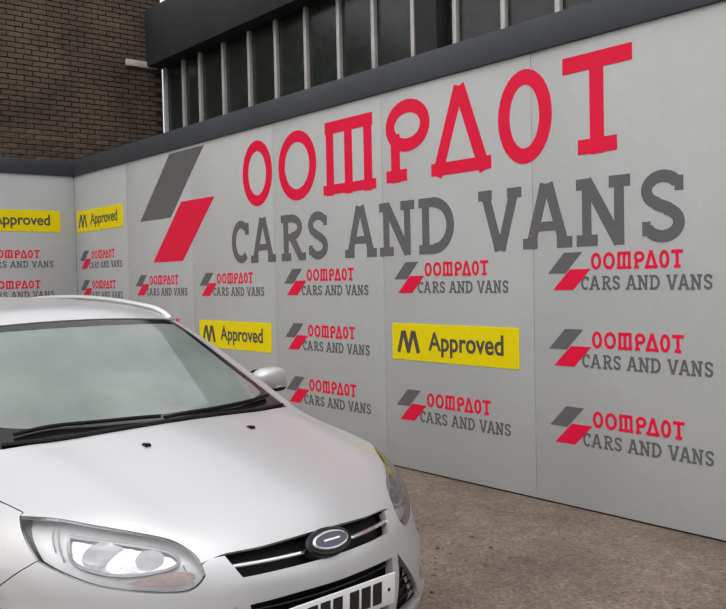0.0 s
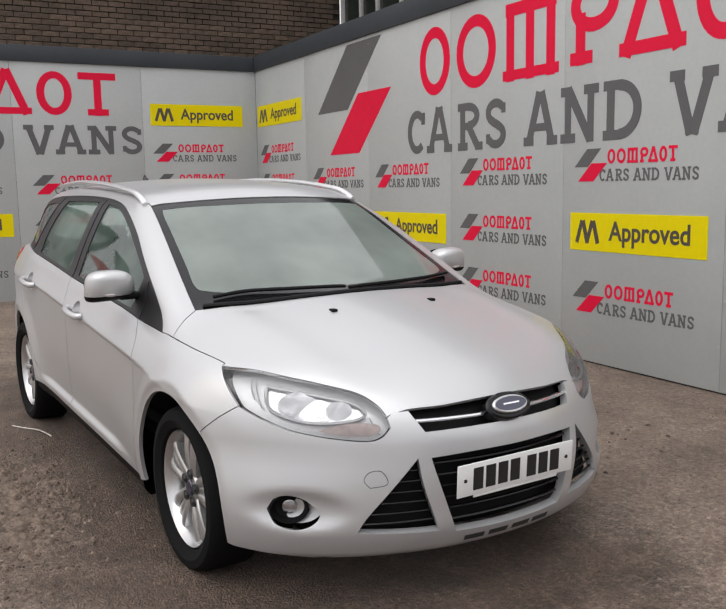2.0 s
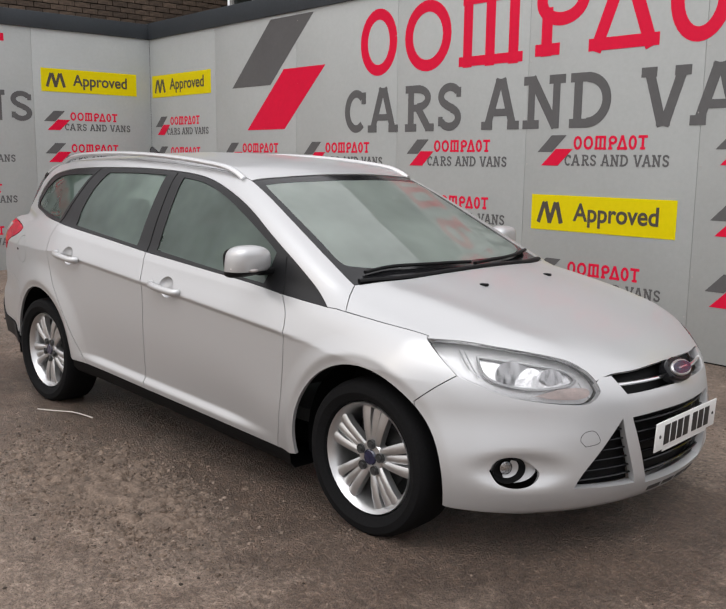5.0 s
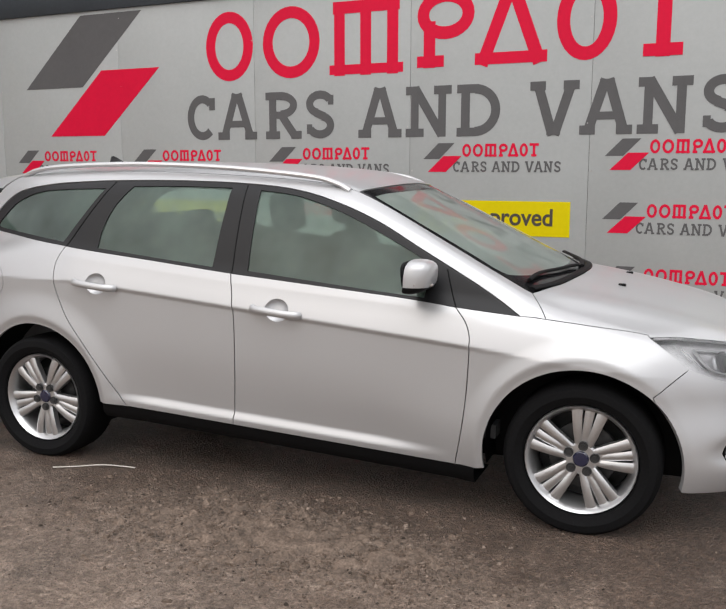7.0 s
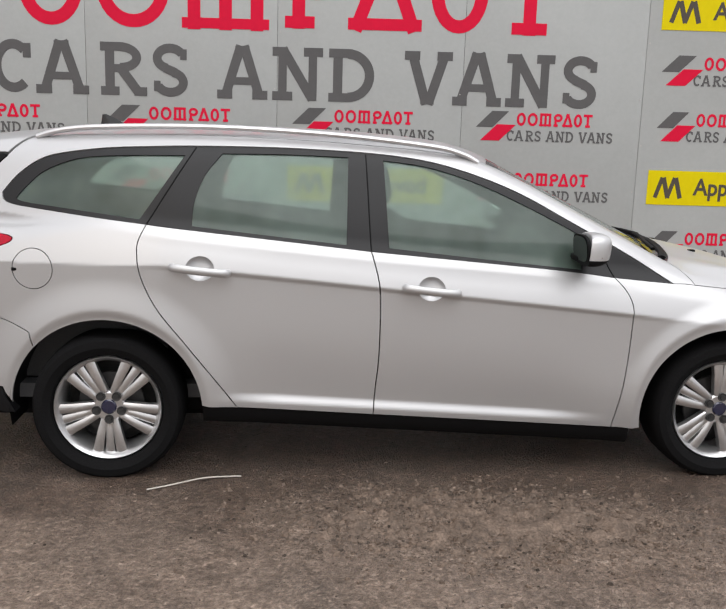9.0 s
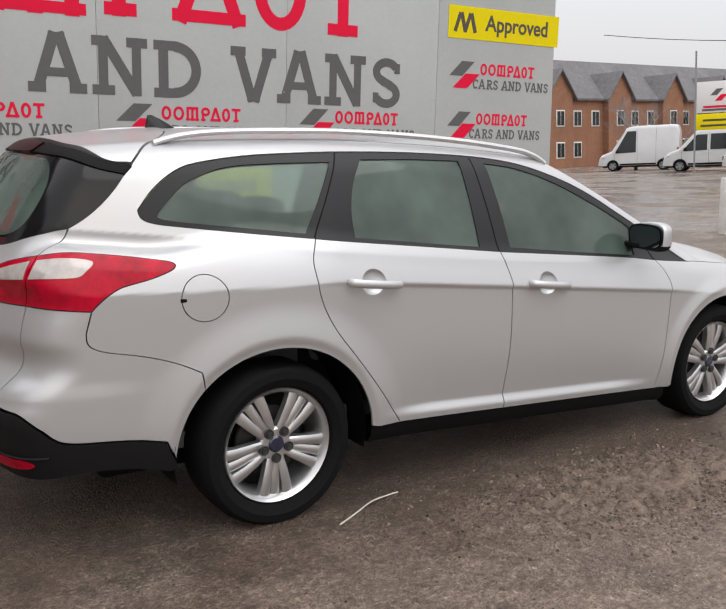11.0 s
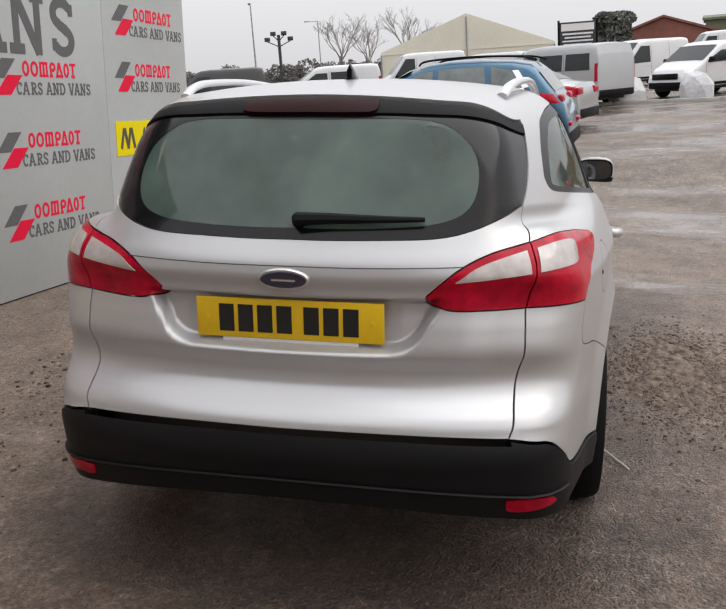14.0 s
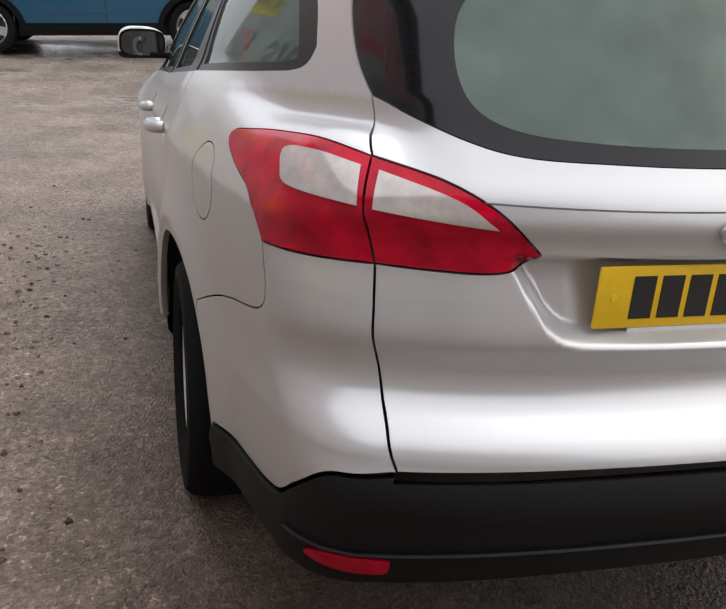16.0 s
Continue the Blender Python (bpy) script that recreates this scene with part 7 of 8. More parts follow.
# vans
def van_line(h, l=2.45, bonnet=1.08, roof_x=0.75):
    return [(-l, 0.55), (-l + 0.02, h - 0.35), (-l + 0.12, h - 0.04), (-l + 0.4, h), (0.0, h + 0.01), (roof_x - 0.25, h - 0.02), (roof_x, h - 0.11), (roof_x + 0.85, bonnet + 0.14), (roof_x + 1.0, bonnet + 0.07), (l - 0.25, bonnet - 0.1), (l - 0.06, bonnet - 0.32), (l, 0.52)]


def van(name, label, m, h, paint, l=2.45, half=0.95, panes="cab", rim=None, bonnet=1.12, group="vans parked across the yard"):
    roof_x = l - 1.72
    sh = Shape(van_line(h, l, bonnet, roof_x), half, 1.15, 0.13, 0.34, 0.5, 0.14)
    cab = [(roof_x - 0.62, 1.14), (roof_x - 0.62, h - 0.30), (roof_x - 0.08, h - 0.30), (roof_x + 0.62, 1.18), (roof_x + 0.60, 1.10)]
    wins = [cab]
    if panes in ("crew", "bus"):
        wins.append([(roof_x - 1.75, 1.16), (roof_x - 1.75, h - 0.28), (roof_x - 0.78, h - 0.28), (roof_x - 0.78, 1.16)])
    if panes == "bus":
        wins.append([(-l + 0.3, 1.16), (-l + 0.34, h - 0.28), (roof_x - 1.9, h - 0.28), (roof_x - 1.9, 1.16)])
    wb = l * 0.62
    return vehicle(name, label, "van", m, sh, paint, (wb, -wb), 0.325, wins, (roof_x + 0.03, roof_x + 0.80, 0.08), seams=((roof_x + 0.7, 0.4, 1.1), (roof_x - 0.7, 0.4, h - 0.2), (roof_x - 1.82, 0.42, h - 0.2)),
                   handles=((roof_x - 0.5, 1.0),), rim_mat=rim or M_STEELGREY, head=[(l - 0.42, 0.80), (l - 0.12, 0.78), (l - 0.16, 0.92), (l - 0.5, 1.0)], tail=[(-l + 0.02, 0.8), (-l + 0.02, 1.35), (-l + 0.12, 1.35), (-l + 0.12, 0.8)],
                   mirror_x=roof_x + 0.5, mirror_z=1.15, group=group, grille=(0.62, 0.82, half * 0.6), cladding=[[(-wb + 0.42, 0.36), (wb - 0.42, 0.36), (wb - 0.42, 0.46), (-wb + 0.42, 0.46)]])


van("panel_van", "black panel van with silver wheels", far_pose(34.62, 17.84, 116), 2.14, M_BLACKPAINT, 2.45, rim=M_ALLOY)
rack_van = van("panel_van", "long white panel van with a dark roof rack", far_pose(36.2, 23.3, 124), 2.40, M_WHITEPAINT, 2.8)
for k in range(6):
    bm = bmesh.new()
    x = 0.6 - k * 0.55
    box(bm, (x - 0.03, -0.72, 2.48), (x + 0.03, 0.72, 2.51), 0.008)
    for s in (-1, 1):
        box(bm, (x - 0.025, s * 0.70 - 0.02, 2.33), (x + 0.025, s * 0.70 + 0.02, 2.48))
    part("rack_bar", bm, M_BLACKTRIM, rack_van, "dark roof rack bar")
van("minibus", "white minibus with dark side windows", far_pose(38.3, 29.3, 122), 2.28, M_WHITEPAINT, panes="bus")
van("panel_van", "white panel van with a high roof", far_pose(40.6, 36.6, 125), 2.75, M_WHITEPAINT)
van("crew_van", "white crew van with dark rear side windows", far_pose(37.15, 12.90, 112), 1.95, M_WHITEPAINT, panes="crew")
van("panel_van", "white panel van with a high roof", far_pose(48.30, 10.95, 112), 2.45, M_WHITEPAINT, 2.7)
van("panel_van", "white panel van, seen past the blue car", far_pose(46.00, 6.58, 75), 2.1, M_WHITEPAINT)
van("minibus", "silver-white minibus with dark side windows", far_pose(26.6, 1.3, 52), 1.95, M_SILVERPAINT, panes="bus", rim=M_ALLOY)
van("panel_van", "small white panel van with alloy wheels", far_pose(29.79, -3.65, 137), 1.80, M_WHITEPAINT, 2.2, 0.89, rim=M_ALLOY, bonnet=1.02)
van("panel_van", "white panel van with a high roof", far_pose(42.55, -1.47, 130), 2.2, M_WHITEPAINT)
van("panel_van", "large white panel van with a high roof", far_pose(56.00, -6.52, 100), 2.6, M_WHITEPAINT, 2.9, 1.0)
van("panel_van", "large white panel van with a high roof", far_pose(57.49, -11.58, 105), 2.5, M_WHITEPAINT, 2.8, 1.0)
van("panel_van", "white panel van parked by the timber fence", far_pose(59.79, -22.04, 95), 2.2, M_WHITEPAINT)
dark_shape = Shape([(-2.1, 0.55), (-2.07, 0.95), (-1.95, 1.2), (-1.6, 1.45), (-0.9, 1.55), (-0.1, 1.55), (0.2, 1.48), (0.95, 1.08), (1.2, 1.02), (1.8, 0.92), (2.02, 0.78), (2.08, 0.5)], 0.90, 1.0, 0.4, 0.3, 0.7)
vehicle("estate_car", "dark blue car among the vans", "car", far_pose(34.39, 7.96, 108), dark_shape, M_NAVYPAINT, (1.25, -1.25), 0.33, [[(-1.6, 1.12), (-1.3, 1.40), (0.05, 1.42), (0.7, 1.05)]], (0.22, 0.9, 0.1), (-1.64, -1.93, 0.12), head=[(1.7, 0.75), (1.98, 0.70), (1.7, 0.88)], tail=[(-2.05, 0.8), (-2.03, 1.05), (-1.9, 1.05), (-1.9, 0.8)], mirror_x=0.6, mirror_z=1.05, rim_mat=M_ALLOY)
truck_shape = Shape([(-2.9, 0.6), (-2.88, 2.5), (-2.8, 2.6), (1.9, 2.6), (2.1, 2.5), (2.5, 1.3), (2.85, 1.15), (2.95, 0.6)], 1.05, 1.3, 0.06, 0.4, 0.3, 0.1)
vehicle("truck", "red truck with green-tinted windows", "truck", far_pose(32.32, -14.11, 140), truck_shape, M_REDPAINT, (1.9, -1.7), 0.40, [[(1.2, 1.35), (1.2, 2.3), (1.95, 2.3), (2.35, 1.4)]], (2.12, 2.48, 0.1), seams=((1.05, 0.5, 2.5),), mirror_x=2.2, mirror_z=1.6, rim_mat=M_STEELGREY,
        patches=[([(-2.6, 1.5), (-2.6, 2.4), (0.9, 2.4), (0.9, 1.5)], M_TEALGLASS, "green-tinted side window"), ([(-2.7, 1.28), (-2.7, 1.40), (1.0, 1.40), (1.0, 1.28)], M_WHITEPAINT, "white stripe")])

# white posts by the wall's end, with a low rail
for k, (x, y) in enumerate(((9.0, 5.3), (10.1, 5.3), (11.1, 5.2))):
    bm = bmesh.new()
    box(bm, (-0.075, -0.075, -0.05), (0.075, 0.075, 0.86), 0.012)
    for v in bm.verts:
        if v.co.z > 0.83:
            v.co.x *= 0.72
            v.co.y *= 0.72
    ob = part("bollard", bm, M_POSTWHITE)
    ob.matrix_world = far_pose(x, y, 5 * k)
    tagged(ob, "white painted square bollard post on the asphalt", "bollard", group="white posts")


def heap(name, label, x, y, w, d, h, seed, category="boulder"):
    """An uneven, lumpy stone."""
    rnd = random.Random(seed)
    bm = bmesh.new()
    bmesh.ops.create_icosphere(bm, subdivisions=2, radius=1)
    off = [Vector((rnd.uniform(-1, 1), rnd.uniform(-1, 1), rnd.uniform(-0.2, 1))).normalized() for _ in range(14)]
    amp = [rnd.uniform(-0.45, 0.5) for _ in off]
    for v in bm.verts:
        n = v.co.normalized()
        k = 1 + sum(a * max(0, n.dot(o) - 0.55) * 2.2 for o, a in zip(off, amp))
        v.co = Vector((n.x * k * w * 0.33, n.y * k * d * 0.33, max(n.z, -0.12) * k * h * 0.7))
    ob = part(name, bm, M_SNOW, angle=18)
    ob.matrix_world = far_pose(x, y, seed * 40)
    return tagged(ob, label, category)


heap("painted_boulder", "white-painted boulder by the vans", 29.8, 12.9, 1.9, 1.4, 0.95, 1)
heap("painted_boulder", "small white-painted boulder on the kerb side", 27.7, -3.2, 1.3, 1.1, 0.85, 2)
heap("painted_boulder", "white-painted boulder round a white post", 26.3, -0.9, 1.6, 1.2, 0.75, 3)
heap("painted_boulder", "white-painted boulder before the red truck", 24.0, -10.3, 1.6, 1.2, 0.9, 4)
heap("painted_boulder", "white-painted boulder beside the black van", 30.8, 16.4, 2.4, 1.4, 0.9, 5)
heap("painted_boulder", "white-painted boulder by the parked cars", 28.2, 9.6, 1.7, 1.3, 0.85, 6)
bm = bmesh.new()
box(bm, (-0.06, -0.06, -0.05), (0.06, 0.06, 1.55), 0.012)
ob = part("marker_post", bm, M_POSTWHITE)
ob.matrix_world = far_pose(26.92, -0.78)
tagged(ob, "white marker post standing beside a boulder", "post")

# kerb along the vans
kerb = thing("kerb", "pale concrete kerb along the row of vans", "kerb", kind="structure")
for k in range(16):
    a, b = Vector((28.9, 15.3)), Vector((23.8, -10.0))
    p, q = a.lerp(b, k / 16), a.lerp(b, (k + 1) / 16)
    bm = bmesh.new()
    ln = (q - p).length
    box(bm, (-0.075, 0.004, -0.1), (0.075, ln - 0.004, 0.11), 0.015)
    ob = part("kerb_stone", bm, M_KERB, kerb)
    ob.matrix_basis = far_pose(p.x, p.y, math.degrees(math.atan2((q - p).y, (q - p).x)) - 90)

# small warning board by the black van
sign = thing("warning_board", "small white warning board with a red triangle on a post", "sign", far_pose(24.51, 11.18, 28))
bm = bmesh.new()
box(bm, (-0.02, -0.30, 0.55), (0.02, 0.30, 1.25), 0.01)
part("board", bm, M_PLATEW, sign)
bm = bmesh.new()
box(bm, (-0.03, -0.03, -0.05), (0.03, 0.03, 0.55))
part("post", bm, M_STEELGREY, sign)
bm = bmesh.new()
o = []
for a, b in ((90, 210), (210, 330), (330, 90)):
    stroke(o, (0.17 * math.cos(radians(a)), 1.02 + 0.17 * math.sin(radians(a))), (0.17 * math.cos(radians(b)), 1.02 + 0.17 * math.sin(radians(b))), 0.045)
for s_ in (1,):
    vs, fs = [], []
    for pts, k in o:
        b0 = len(vs)
        vs += [(-0.024, -p[0], p[1]) for p in pts]
        fs.append((b0, b0 + 1, b0 + 2, b0 + 3))
    link_mesh("triangle", vs, fs, M_RED, sign, "red warning triangle", smooth=False)
bm.free()
bm = bmesh.new()
for z in (0.64, 0.71, 0.78):
    box(bm, (-0.026, -0.22, z), (-0.02, 0.22, z + 0.03))
part("print", bm, M_INK, sign, "plain bars of print")


# ---- far buildings ----
def far_at(az, dist, turn=0.0):
    return far_pose(-4 + dist * math.cos(radians(az)), -2.5 + dist * math.sin(radians(az)), turn)


def gabled(bm, x0, x1, y0, y1, eave, ridge, over=0.3, along="x"):
    """A pitched roof slab pair."""
    t = 0.18
    if along == "x":
        ym = (y0 + y1) / 2
        for ya in (y0 - over, y1 + over):
            k = 1 + over / abs(ym - ya)
            lo = eave - (ridge - eave) * over / max(abs(ym - (y0 if ya < ym else y1)), 0.1)
            vs = [bm.verts.new(p) for p in ((x0 - over, ya, lo), (x1 + over, ya, lo), (x1 + over, ym, ridge), (x0 - over, ym, ridge), (x0 - over, ya, lo + t), (x1 + over, ya, lo + t), (x1 + over, ym, ridge + t), (x0 - over, ym, ridge + t))]
            for f in ((0, 1, 2, 3), (4, 5, 6, 7), (0, 1, 5, 4), (1, 2, 6, 5), (2, 3, 7, 6), (3, 0, 4, 7)):
                bm.faces.new([vs[i] for i in f])
    else:
        xm = (x0 + x1) / 2
        for xa in (x0 - over, x1 + over):
            lo = eave - (ridge - eave) * over / max(abs(xm - (x0 if xa < xm else x1)), 0.1)
            vs = [bm.verts.new(p) for p in ((xa, y0 - over, lo), (xa, y1 + over, lo), (xm, y1 + over, ridge), (xm, y0 - over, ridge), (xa, y0 - over, lo + t), (xa, y1 + over, lo + t), (xm, y1 + over, ridge + t), (xm, y0 - over, ridge + t))]
            for f in ((0, 1, 2, 3), (4, 5, 6, 7), (0, 1, 5, 4), (1, 2, 6, 5), (2, 3, 7, 6), (3, 0, 4, 7)):
                bm.faces.new([vs[i] for i in f])


def house_row(m, count, bay=8.0, deep=9.0, eave=5.4, ridge=8.6):
    for k in range(count):
        h = thing("terraced_house", "two-storey orange-brown brick house with a grey slate roof and gable", "house", m @ Matrix.Translation((k * bay, 0, 0)), group="terrace of brick houses")
        bm = bmesh.new()
        box(bm, (0, 0, -1.0), (bay - 0.01, deep, eave))
        if k in (0, count - 1):
            x = 0 if k == 0 else bay - 0.2
            prism(bm, [(0, eave), (deep, eave), (deep / 2, ridge)], 0.2, Matrix.Translation((x + 0.2, 0, 0)) @ Matrix.Rotation(radians(90), 4, "Z"))
        part("wall", bm, M_HOUSEBRICK, h)
        bm = bmesh.new()
        gabled(bm, 0.3, bay - 0.31, 0, deep, eave, ridge, 0.3)
        part("roof", bm, M_SLATE, h)
        # a projecting front gable
        bm = bmesh.new()
        prism(bm, [(2.2, -1.0), (5.4, -1.0), (5.4, eave + 0.1), (3.8, eave + 2.1), (2.2, eave + 0.1)], 3.6, Matrix.Translation((0, -0.6, 0)))
        g = part("gable", bm, M_HOUSEBRICK, h)
        bm = bmesh.new()
        gabled(bm, 2.2, 5.4, -0.6, 2.6, eave + 0.1, eave + 2.1, 0.3, "y")
        part("gable_roof", bm, M_SLATE, h)
        for x, y, z in ((3.3, -0.6, 3.4), (3.3, -0.6, 0.8), (0.6, 0, 3.4), (6.2, 0, 3.4), (6.2, 0, 0.8)):
            bm = bmesh.new()
            box(bm, (x, y - 0.05, z), (x + 1.05, y + 0.02, z + 1.35), 0.02)
            w = part("window", bm, M_POSTWHITE, h, "white-framed window")
            for q in (0, 1):
                bm = bmesh.new()
                box(bm, (x + 0.09 + q * 0.46, y - 0.07, z + 0.10), (x + 0.49 + q * 0.46, y - 0.04, z + 1.25))
                part("pane", bm, M_AUTOGLASS, w)


house_row(far_pose(44.0, 52.0, 8), 6, eave=5.8, ridge=9.3)

# cream marquee
tent = thing("marquee", "large cream canvas marquee with a pitched roof", "marquee", far_at(11.0, 70, 11))
bm = bmesh.new()
prism(bm, [(-6.6, -0.3), (6.6, -0.3), (6.6, 2.75), (0, 5.2), (-6.6, 2.75)], 14.0, Matrix.Rotation(radians(-90), 4, "Z"))
part("wall", bm, M_CANVAS, tent)
bm = bmesh.new()
gabled(bm, 0.06, 14, -6.6, 6.6, 2.74, 5.2, 0.03)
part("roof", bm, M_CANVAS, tent)
for y in (-6.6, 0, 6.6):
    bm = bmesh.new()
    box(bm, (-0.08, y - 0.05, -0.3), (-0.01, y + 0.05, 5.15 - abs(y) * 0.37))
    part("frame_pole", bm, M_STEELGREY, tent)
bm = bmesh.new()
box(bm, (-0.05, -6.6, 2.72), (-0.01, 6.6, 2.78))
part("frame_beam", bm, M_CANVAS, tent)

# dark notice board on two legs
board = thing("notice_board", "large dark notice board on posts with pale print", "sign", far_at(5.0, 44, 5))
bm = bmesh.new()
box(bm, (-0.04, -0.87, 1.9), (0.04, 0.87, 3.2), 0.01)
part("board", bm, M_BAND, board)
for y in (-0.87, 0.87):
    bm = bmesh.new()
    box(bm, (-0.05, y - 0.05, -0.2), (0.05, y + 0.05, 3.3))
    part("post", bm, M_BLACKTRIM, board)
for k, (y, w, z, h, mt) in enumerate(((0.0, 1.5, 2.80, 0.32, M_PLATEW), (0.0, 1.4, 2.62, 0.08, M_PLATEW), (0.0, 1.2, 2.46, 0.07, M_PLATEW), (0.0, 1.4, 2.30, 0.07, M_PLATEW), (0.0, 1.3, 2.14, 0.07, M_PLATEW))):
    bm = bmesh.new()
    box(bm, (-0.055, y - w / 2, z), (-0.04, y + w / 2, z + h))
    part("print_bar", bm, mt, board)

# white and yellow sign on a pole
sb = thing("pole_sign", "white sign board over a yellow one on a tall pole", "sign", far_at(36.4, 46, 36))
bm = bmesh.new()
box(bm, (-0.05, -0.9, 2.9), (0.05, 0.9, 4.35), 0.01)
part("upper_board", bm, M_PLATEW, sb, "white sign board")
bm = bmesh.new()
box(bm, (-0.05, -0.9, 2.1), (0.05, 0.9, 2.85), 0.01)
part("lower_board", bm, M_YELLOW, sb, "yellow sign board")
for y in (-0.95, 0.95):
    bm = bmesh.new()
    box(bm, (-0.04, y - 0.04, -0.3), (0.04, y + 0.04, 4.4 if y < 0 else 5.8))
    part("pole", bm, M_STEELGREY, sb)
o = slanted(-0.3, 3.55, 0.3, 0.3, 0.28), slanted(-0.1, 3.28, 0.3, 0.3, 0.28)
for q, mt in zip(o, (M_GREYINK, M_RED)):
    link_mesh("slanted_bar", [(-0.055, -p[0], p[1] + 0.15) for p in q[0][0]], [(0, 1, 2, 3)], mt, sb, smooth=False)
for z, w, mt in ((3.12, 1.2, M_RED), (2.98, 1.3, M_GREYINK), (2.5, 1.2, M_PRINT), (2.25, 1.4, M_PRINT)):
    bm = bmesh.new()
    box(bm, (-0.058, -w / 2, z), (-0.05, w / 2, z + 0.1))
    part("print_bar", bm, mt, sb)

# sheds and far fence
def shed(name, label, az, dist, turn, w, d, eave, ridge, wall, roof, along="x"):
    s = thing(name, label, "building", far_at(az, dist, turn))
    bm = bmesh.new()
    if along == "x":
        prism(bm, [(-d / 2, -0.5), (d / 2, -0.5), (d / 2, eave), (0, ridge), (-d / 2, eave)], w, Matrix.Translation((w / 2, 0, 0)) @ Matrix.Rotation(radians(90), 4, "Z"))
    else:
        prism(bm, [(-w / 2, -0.5), (w / 2, -0.5), (w / 2, eave), (0, ridge), (-w / 2, eave)], d, Matrix.Translation((0, -d / 2, 0)))
    part("wall", bm, wall, s)
    bm = bmesh.new()
    if along == "x":
        gabled(bm, -w / 2, w / 2, -d / 2, d / 2, eave + 0.05, ridge + 0.05, 0.25)
    else:
        gabled(bm, -w / 2, w / 2, -d / 2, d / 2, eave + 0.05, ridge + 0.05, 0.25, "y")
    part("roof", bm, roof, s)
    return s


shed("red_roof_shed", "low building with a red-brown sheet roof", -1.0, 78, -95, 10.0, 8, 2.4, 4.1, M_REDROOF, M_REDROOF, "y")
shed("green_shed", "green sheet-metal shed beyond the yard", -4.9, 80, -95, 4.6, 8, 3.7, 4.0, M_GREENTIN, M_GREENTIN)
shed("grey_shed", "low grey sheet-metal building", -8.6, 84, -98, 7.0, 9, 3.2, 3.6, M_GREYTIN, M_GREYTIN)
fence = thing("timber_fence", "brown close-boarded timber fence behind the yard", "fence", far_at(-19.0, 56, -109))
for k in range(130):
    bm = bmesh.new()
    x = -10.4 + k * 0.16
    box(bm, (x, -0.015, -0.2), (x + 0.152, 0.015, 1.95 + 0.03 * math.sin(k * 7.3)))
    part("board", bm, M_TIMBER, fence, smooth=False)
for z in (0.4, 1.5):
    bm = bmesh.new()
    box(bm, (-10.4, 0.02, z), (10.4, 0.07, z + 0.09))
    part("rail", bm, M_TIMBER, fence)


# lamps, mast, wire
def lamp_post(az, dist, h, turn, arm=1.2):
    p = thing("street_lamp", "tall grey steel street lamp", "lamp", far_at(az, dist, turn), group="street lamps")
    bm = bmesh.new()
    tube(bm, [(0, 0, -0.5), (0, 0, h * 0.5), (0, 0, h)], [0.09, 0.07, 0.05], 8)
    part("pole", bm, M_STEELGREY, p)
    bm = bmesh.new()
    tube(bm, [(0, 0, h - 0.05), (arm * 0.5, 0, h + 0.02), (arm, 0, h + 0.04)], 0.04, 6)
    part("arm", bm, M_STEELGREY, p)
    bm = bmesh.new()
    box(bm, (arm - 0.1, -0.12, h - 0.02), (arm + 0.5, 0.12, h + 0.12), 0.04)
    part("head", bm, M_STEELGREY, p)


for az, dist, el, turn in ((32.7, 68, 6.4, 122), (24.1, 80, 4.6, 200), (30.0, 110, 3.5, -60), (19.7, 115, 3.4, 110)):
    lamp_post(az, dist, 1.3 + dist * math.tan(radians(el)), turn)
mast = thing("floodlight_mast", "dark floodlight mast with four heads", "lamp", far_at(22.9, 60, 113))
bm = bmesh.new()
tube(bm, [(0, 0, -0.3), (0, 0, 4.3)], 0.10, 8)
part("pole", bm, M_DARKMETAL, mast)
for x, z in ((-0.75, 3.9), (-0.35, 4.25), (0.35, 4.25), (0.75, 3.9)):
    bm = bmesh.new()
    tube(bm, [(0, 0, z - 0.35), (x, 0, z)], 0.035, 6)
    box(bm, (x - 0.18, -0.12, z), (x + 0.18, 0.12, z + 0.26), 0.03)
    part("floodlight", bm, M_DARKMETAL, mast)
bm = bmesh.new()
pa, pb = far_at(44, 60).translation + Vector((0, 0, 8.6)), far_at(12, 60).translation + Vector((0, 0, 8.6))
tube(bm, [tuple(pa.lerp(pb, k / 16) - Vector((0, 0, 1.6 * 4 * (k / 16) * (1 - k / 16)))) for k in range(17)], 0.022, 5)
tagged(part("overhead_wire", bm, M_INK), "thin dark overhead wire", "wire", kind="structure")


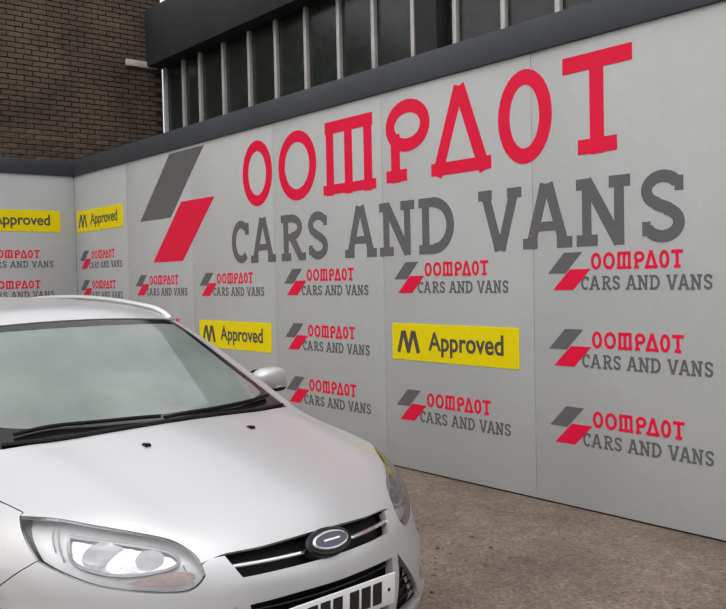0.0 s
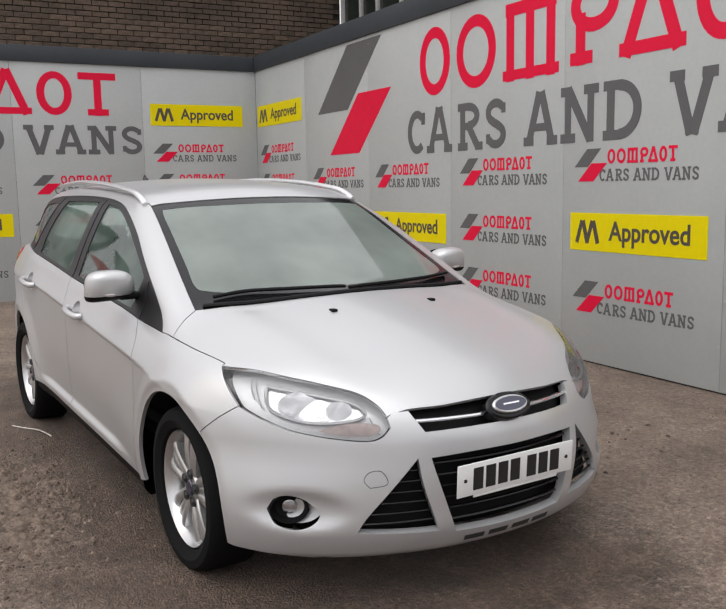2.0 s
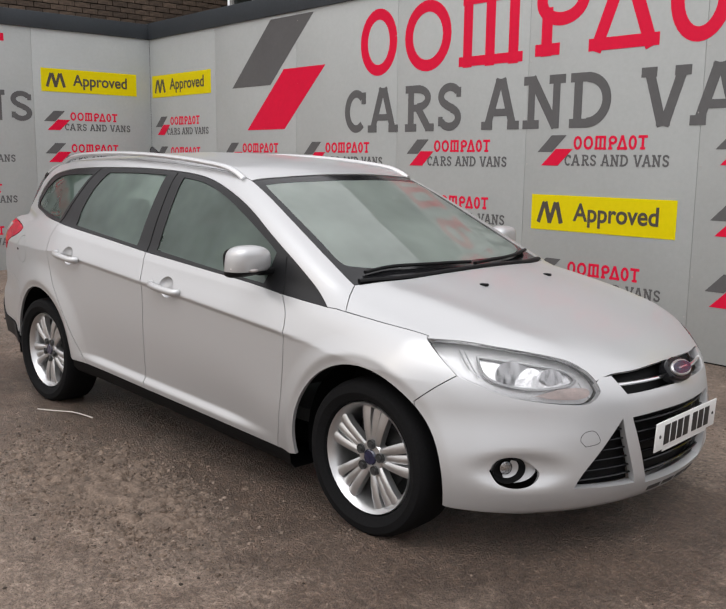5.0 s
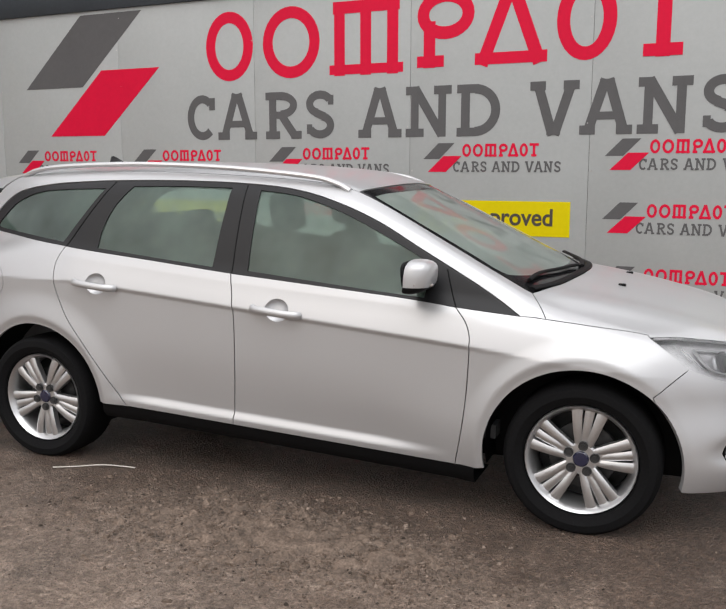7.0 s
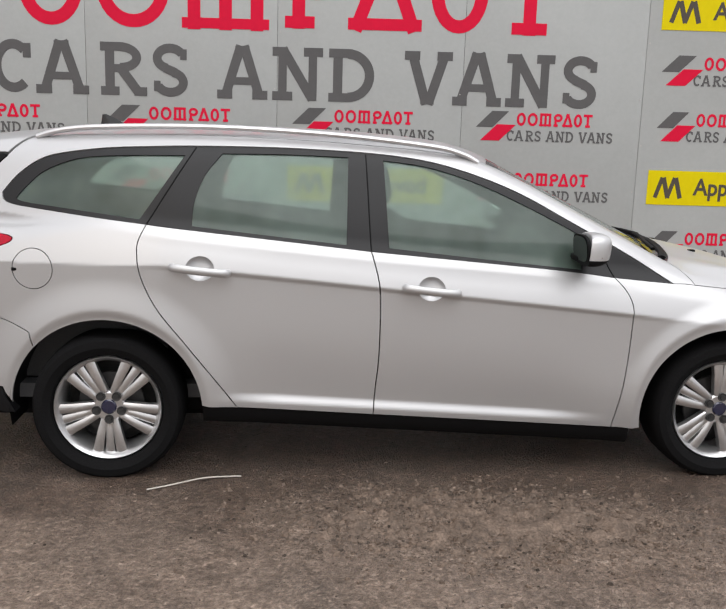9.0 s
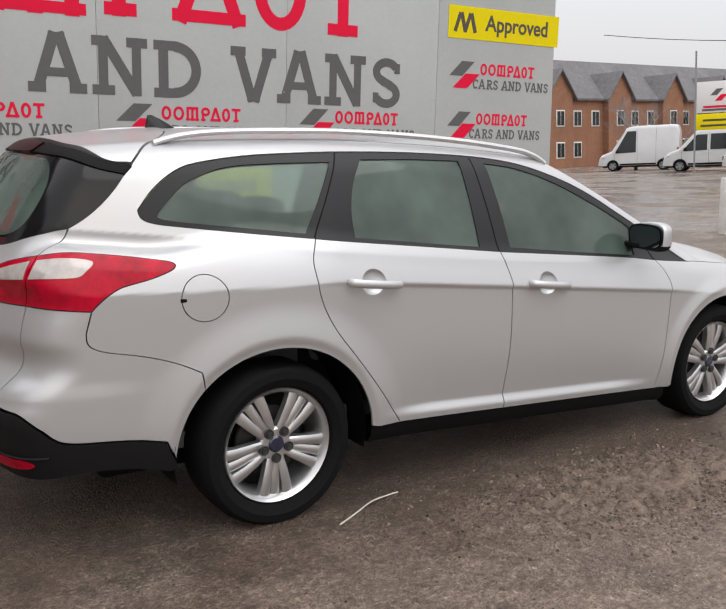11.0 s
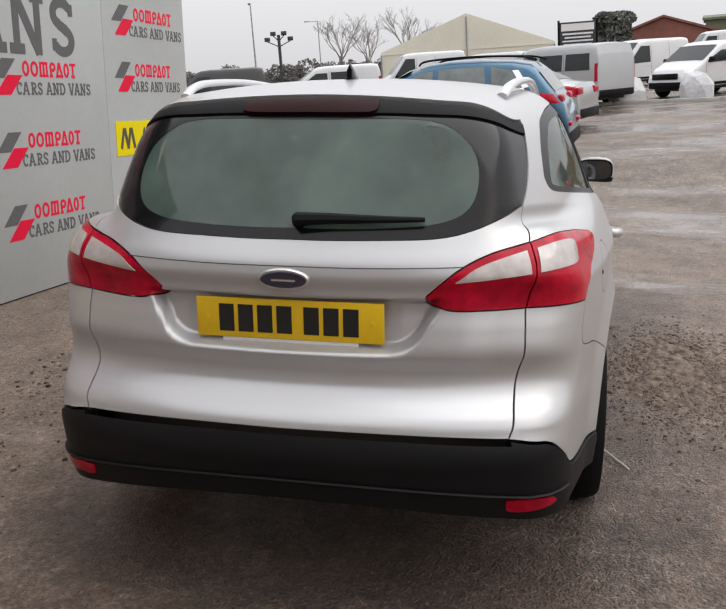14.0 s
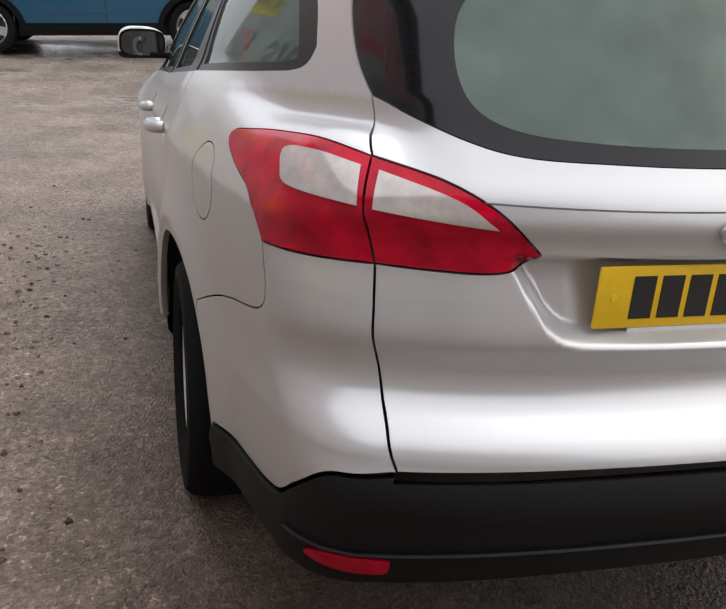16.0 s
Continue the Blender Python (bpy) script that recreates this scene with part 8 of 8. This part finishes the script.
# ---- trees and hedges ----
def bare_tree(az, dist, h, seed, label):
    rnd = random.Random(seed)
    t = thing("tree", label, "tree", far_at(az, dist))
    trunk, crown = bmesh.new(), bmesh.new()
    tube(trunk, [(0, 0, -0.5), (0.05, 0, h * 0.2), (0, 0.05, h * 0.38)], [h * 0.024, h * 0.018, h * 0.014], 7)

    def grow(p, d, ln, r, depth):
        q = p + d * ln
        mid = p.lerp(q, 0.5) + Vector((rnd.uniform(-1, 1), rnd.uniform(-1, 1), rnd.uniform(-1, 1))) * ln * 0.08
        tube(trunk if depth < 2 else crown, [p, mid, q], [r, r * 0.8, r * 0.6], 5 if depth < 2 else 3, cap=False)
        if depth >= 5:
            return
        for _ in range(3 if depth < 4 else 4):
            nd = (d + Vector((rnd.uniform(-1, 1), rnd.uniform(-1, 1), rnd.uniform(-0.3, 0.8))) * 0.75).normalized()
            grow(q if rnd.random() < 0.6 else mid, nd, ln * rnd.uniform(0.6, 0.82), r * 0.58, depth + 1)

    for k in range(4):
        a = k * 1.57 + rnd.uniform(-0.4, 0.4)
        grow(Vector((0, 0, h * rnd.uniform(0.2, 0.38))), Vector((math.cos(a) * 0.6, math.sin(a) * 0.6, 1)).normalized(), h * 0.22, h * 0.010, 1)
    part("trunk", trunk, M_BARK, t)
    part("crown", crown, M_TWIGS, t, "crown of bare winter twigs")


def leaf_mass(places, leaf, count, seed):
    """Many small leaf faces filling uneven clumps: (centre, radii)."""
    rnd = random.Random(seed)
    v, f = [], []
    for c, rad in places:
        for _ in range(count):
            d = Vector((rnd.gauss(0, 1), rnd.gauss(0, 1), rnd.gauss(0, 1))).normalized() * rnd.uniform(0.45, 1.0) ** 0.5
            p = Vector((c[0] + d.x * rad[0], c[1] + d.y * rad[1], c[2] + d.z * rad[2]))
            a = Vector((rnd.gauss(0, 1), rnd.gauss(0, 1), rnd.gauss(0, 1))).normalized() * leaf * rnd.uniform(0.5, 1.3)
            b = a.cross(Vector((rnd.gauss(0, 1), rnd.gauss(0, 1), rnd.gauss(0, 1)))).normalized() * leaf * rnd.uniform(0.4, 1.0)
            b0 = len(v)
            v += [p - a - b * 0.3, p + b, p + a, p - b]
            f.append((b0, b0 + 1, b0 + 2, b0 + 3))
    return v, f


def evergreen(az, dist, w, h, seed, label, mat=None):
    rnd = random.Random(seed)
    t = thing("tree", label, "tree", far_at(az, dist))
    bm = bmesh.new()
    tube(bm, [(0, 0, -0.5), (0, 0, h * 0.5), (0.1, 0, h * 0.85)], [0.28, 0.2, 0.06], 7)
    for k in range(7):
        a = k * 0.9
        tube(bm, [(0, 0, h * (0.3 + 0.07 * k)), (math.cos(a) * w * 0.3, math.sin(a) * w * 0.3, h * (0.42 + 0.06 * k))], [0.09, 0.03], 5)
    part("trunk", bm, M_BARK, t)
    clumps = []
    for k in range(26):
        a, q = rnd.uniform(0, 6.28), rnd.uniform(0, 1)
        r = w / 2 * rnd.uniform(0.2, 0.85) * (1 - 0.55 * q)
        clumps.append(((math.cos(a) * r, math.sin(a) * r, h * (0.22 + 0.68 * q)), (w * 0.17, w * 0.17, h * 0.12)))
    v, f = leaf_mass(clumps, 0.13, 520, seed)
    link_mesh("crown", v, f, mat or M_EVERGREEN, t, smooth=False)


bare_tree(18.6, 95, 9.0, 11, "bare winter tree behind the yard")
bare_tree(16.9, 98, 8.0, 12, "bare winter tree behind the yard")
bare_tree(14.2, 120, 11.5, 13, "tall bare winter tree behind the marquee")
bare_tree(1.6, 90, 5.2, 14, "small bare winter tree by the sheds")
bare_tree(41.5, 60, 5.5, 15, "low bare shrub before the houses")
bare_tree(39.0, 64, 4.5, 16, "low bare shrub before the houses")
evergreen(31.5, 98, 7.5, 5.9, 21, "dark evergreen tree by the houses")
evergreen(33.2, 105, 4.5, 4.2, 23, "dark evergreen bush by the houses")
evergreen(2.4, 60, 4.6, 4.3, 22, "dark round evergreen tree by the notice board")
rnd = random.Random(31)
hedge = []
for k in range(120):
    az = 44 - k * 0.62
    dist = rnd.uniform(118, 150)
    h = rnd.uniform(1.8, 3.4) * (1.1 if 10 < az < 32 else 0.8)
    p = far_at(az, dist).translation
    hedge.append(((p.x, p.y, p.z + h * 0.45), (2.4, 2.4, h * 0.62)))
v, f = leaf_mass(hedge, 0.26, 600, 32)
tagged(link_mesh("far_hedge", v, f, M_SCRUB, smooth=False), "far winter hedge and scrub beyond the yard", "hedge", kind="stuff")

# ---- bricks of the dark building: nearest courses one by one, the rest joined ----
rnd = random.Random(9)
bl, bh, joint = 0.215, 0.065, 0.010
bm = bmesh.new()
box(bm, (-0.02, 0, 0), (0.004, bl, bh), 0.003)
unit = bpy.data.meshes.new("brick")
bm.to_mesh(unit)
bm.free()
unit.materials.append(M_BRICK)
rest_v, rest_f, made = [], [], 0
row, z = 0, 3.02
while z < 6.12:
    y = -2.48 + (bl / 2 if row % 2 else 0)
    while y < GLAZE_Y - bl:
        push = rnd.uniform(-0.003, 0.004)
        if z < 3.72 and y > -0.6 and made < 290:
            ob = new("brick", unit)
            ob.parent = brick_house
            ob.location = (push, y, z)
            made += 1
        else:
            b0, x = len(rest_v), 0.004 + push
            rest_v += [(-0.02, y, z), (x, y + 0.002, z + 0.002), (-0.02, y + bl, z), (x, y + bl - 0.002, z + 0.002), (-0.02, y, z + bh), (x, y + 0.002, z + bh - 0.002), (-0.02, y + bl, z + bh), (x, y + bl - 0.002, z + bh - 0.002)]
            rest_f += [(b0 + 1, b0 + 3, b0 + 7, b0 + 5), (b0, b0 + 1, b0 + 5, b0 + 4), (b0 + 2, b0 + 6, b0 + 7, b0 + 3), (b0 + 4, b0 + 5, b0 + 7, b0 + 6), (b0, b0 + 2, b0 + 3, b0 + 1)]
        y += bl + joint
    z += bh + joint
    row += 1
tagged(link_mesh("brickwork", rest_v, rest_f, M_BRICK, brick_house, smooth=False), kind="stuff")
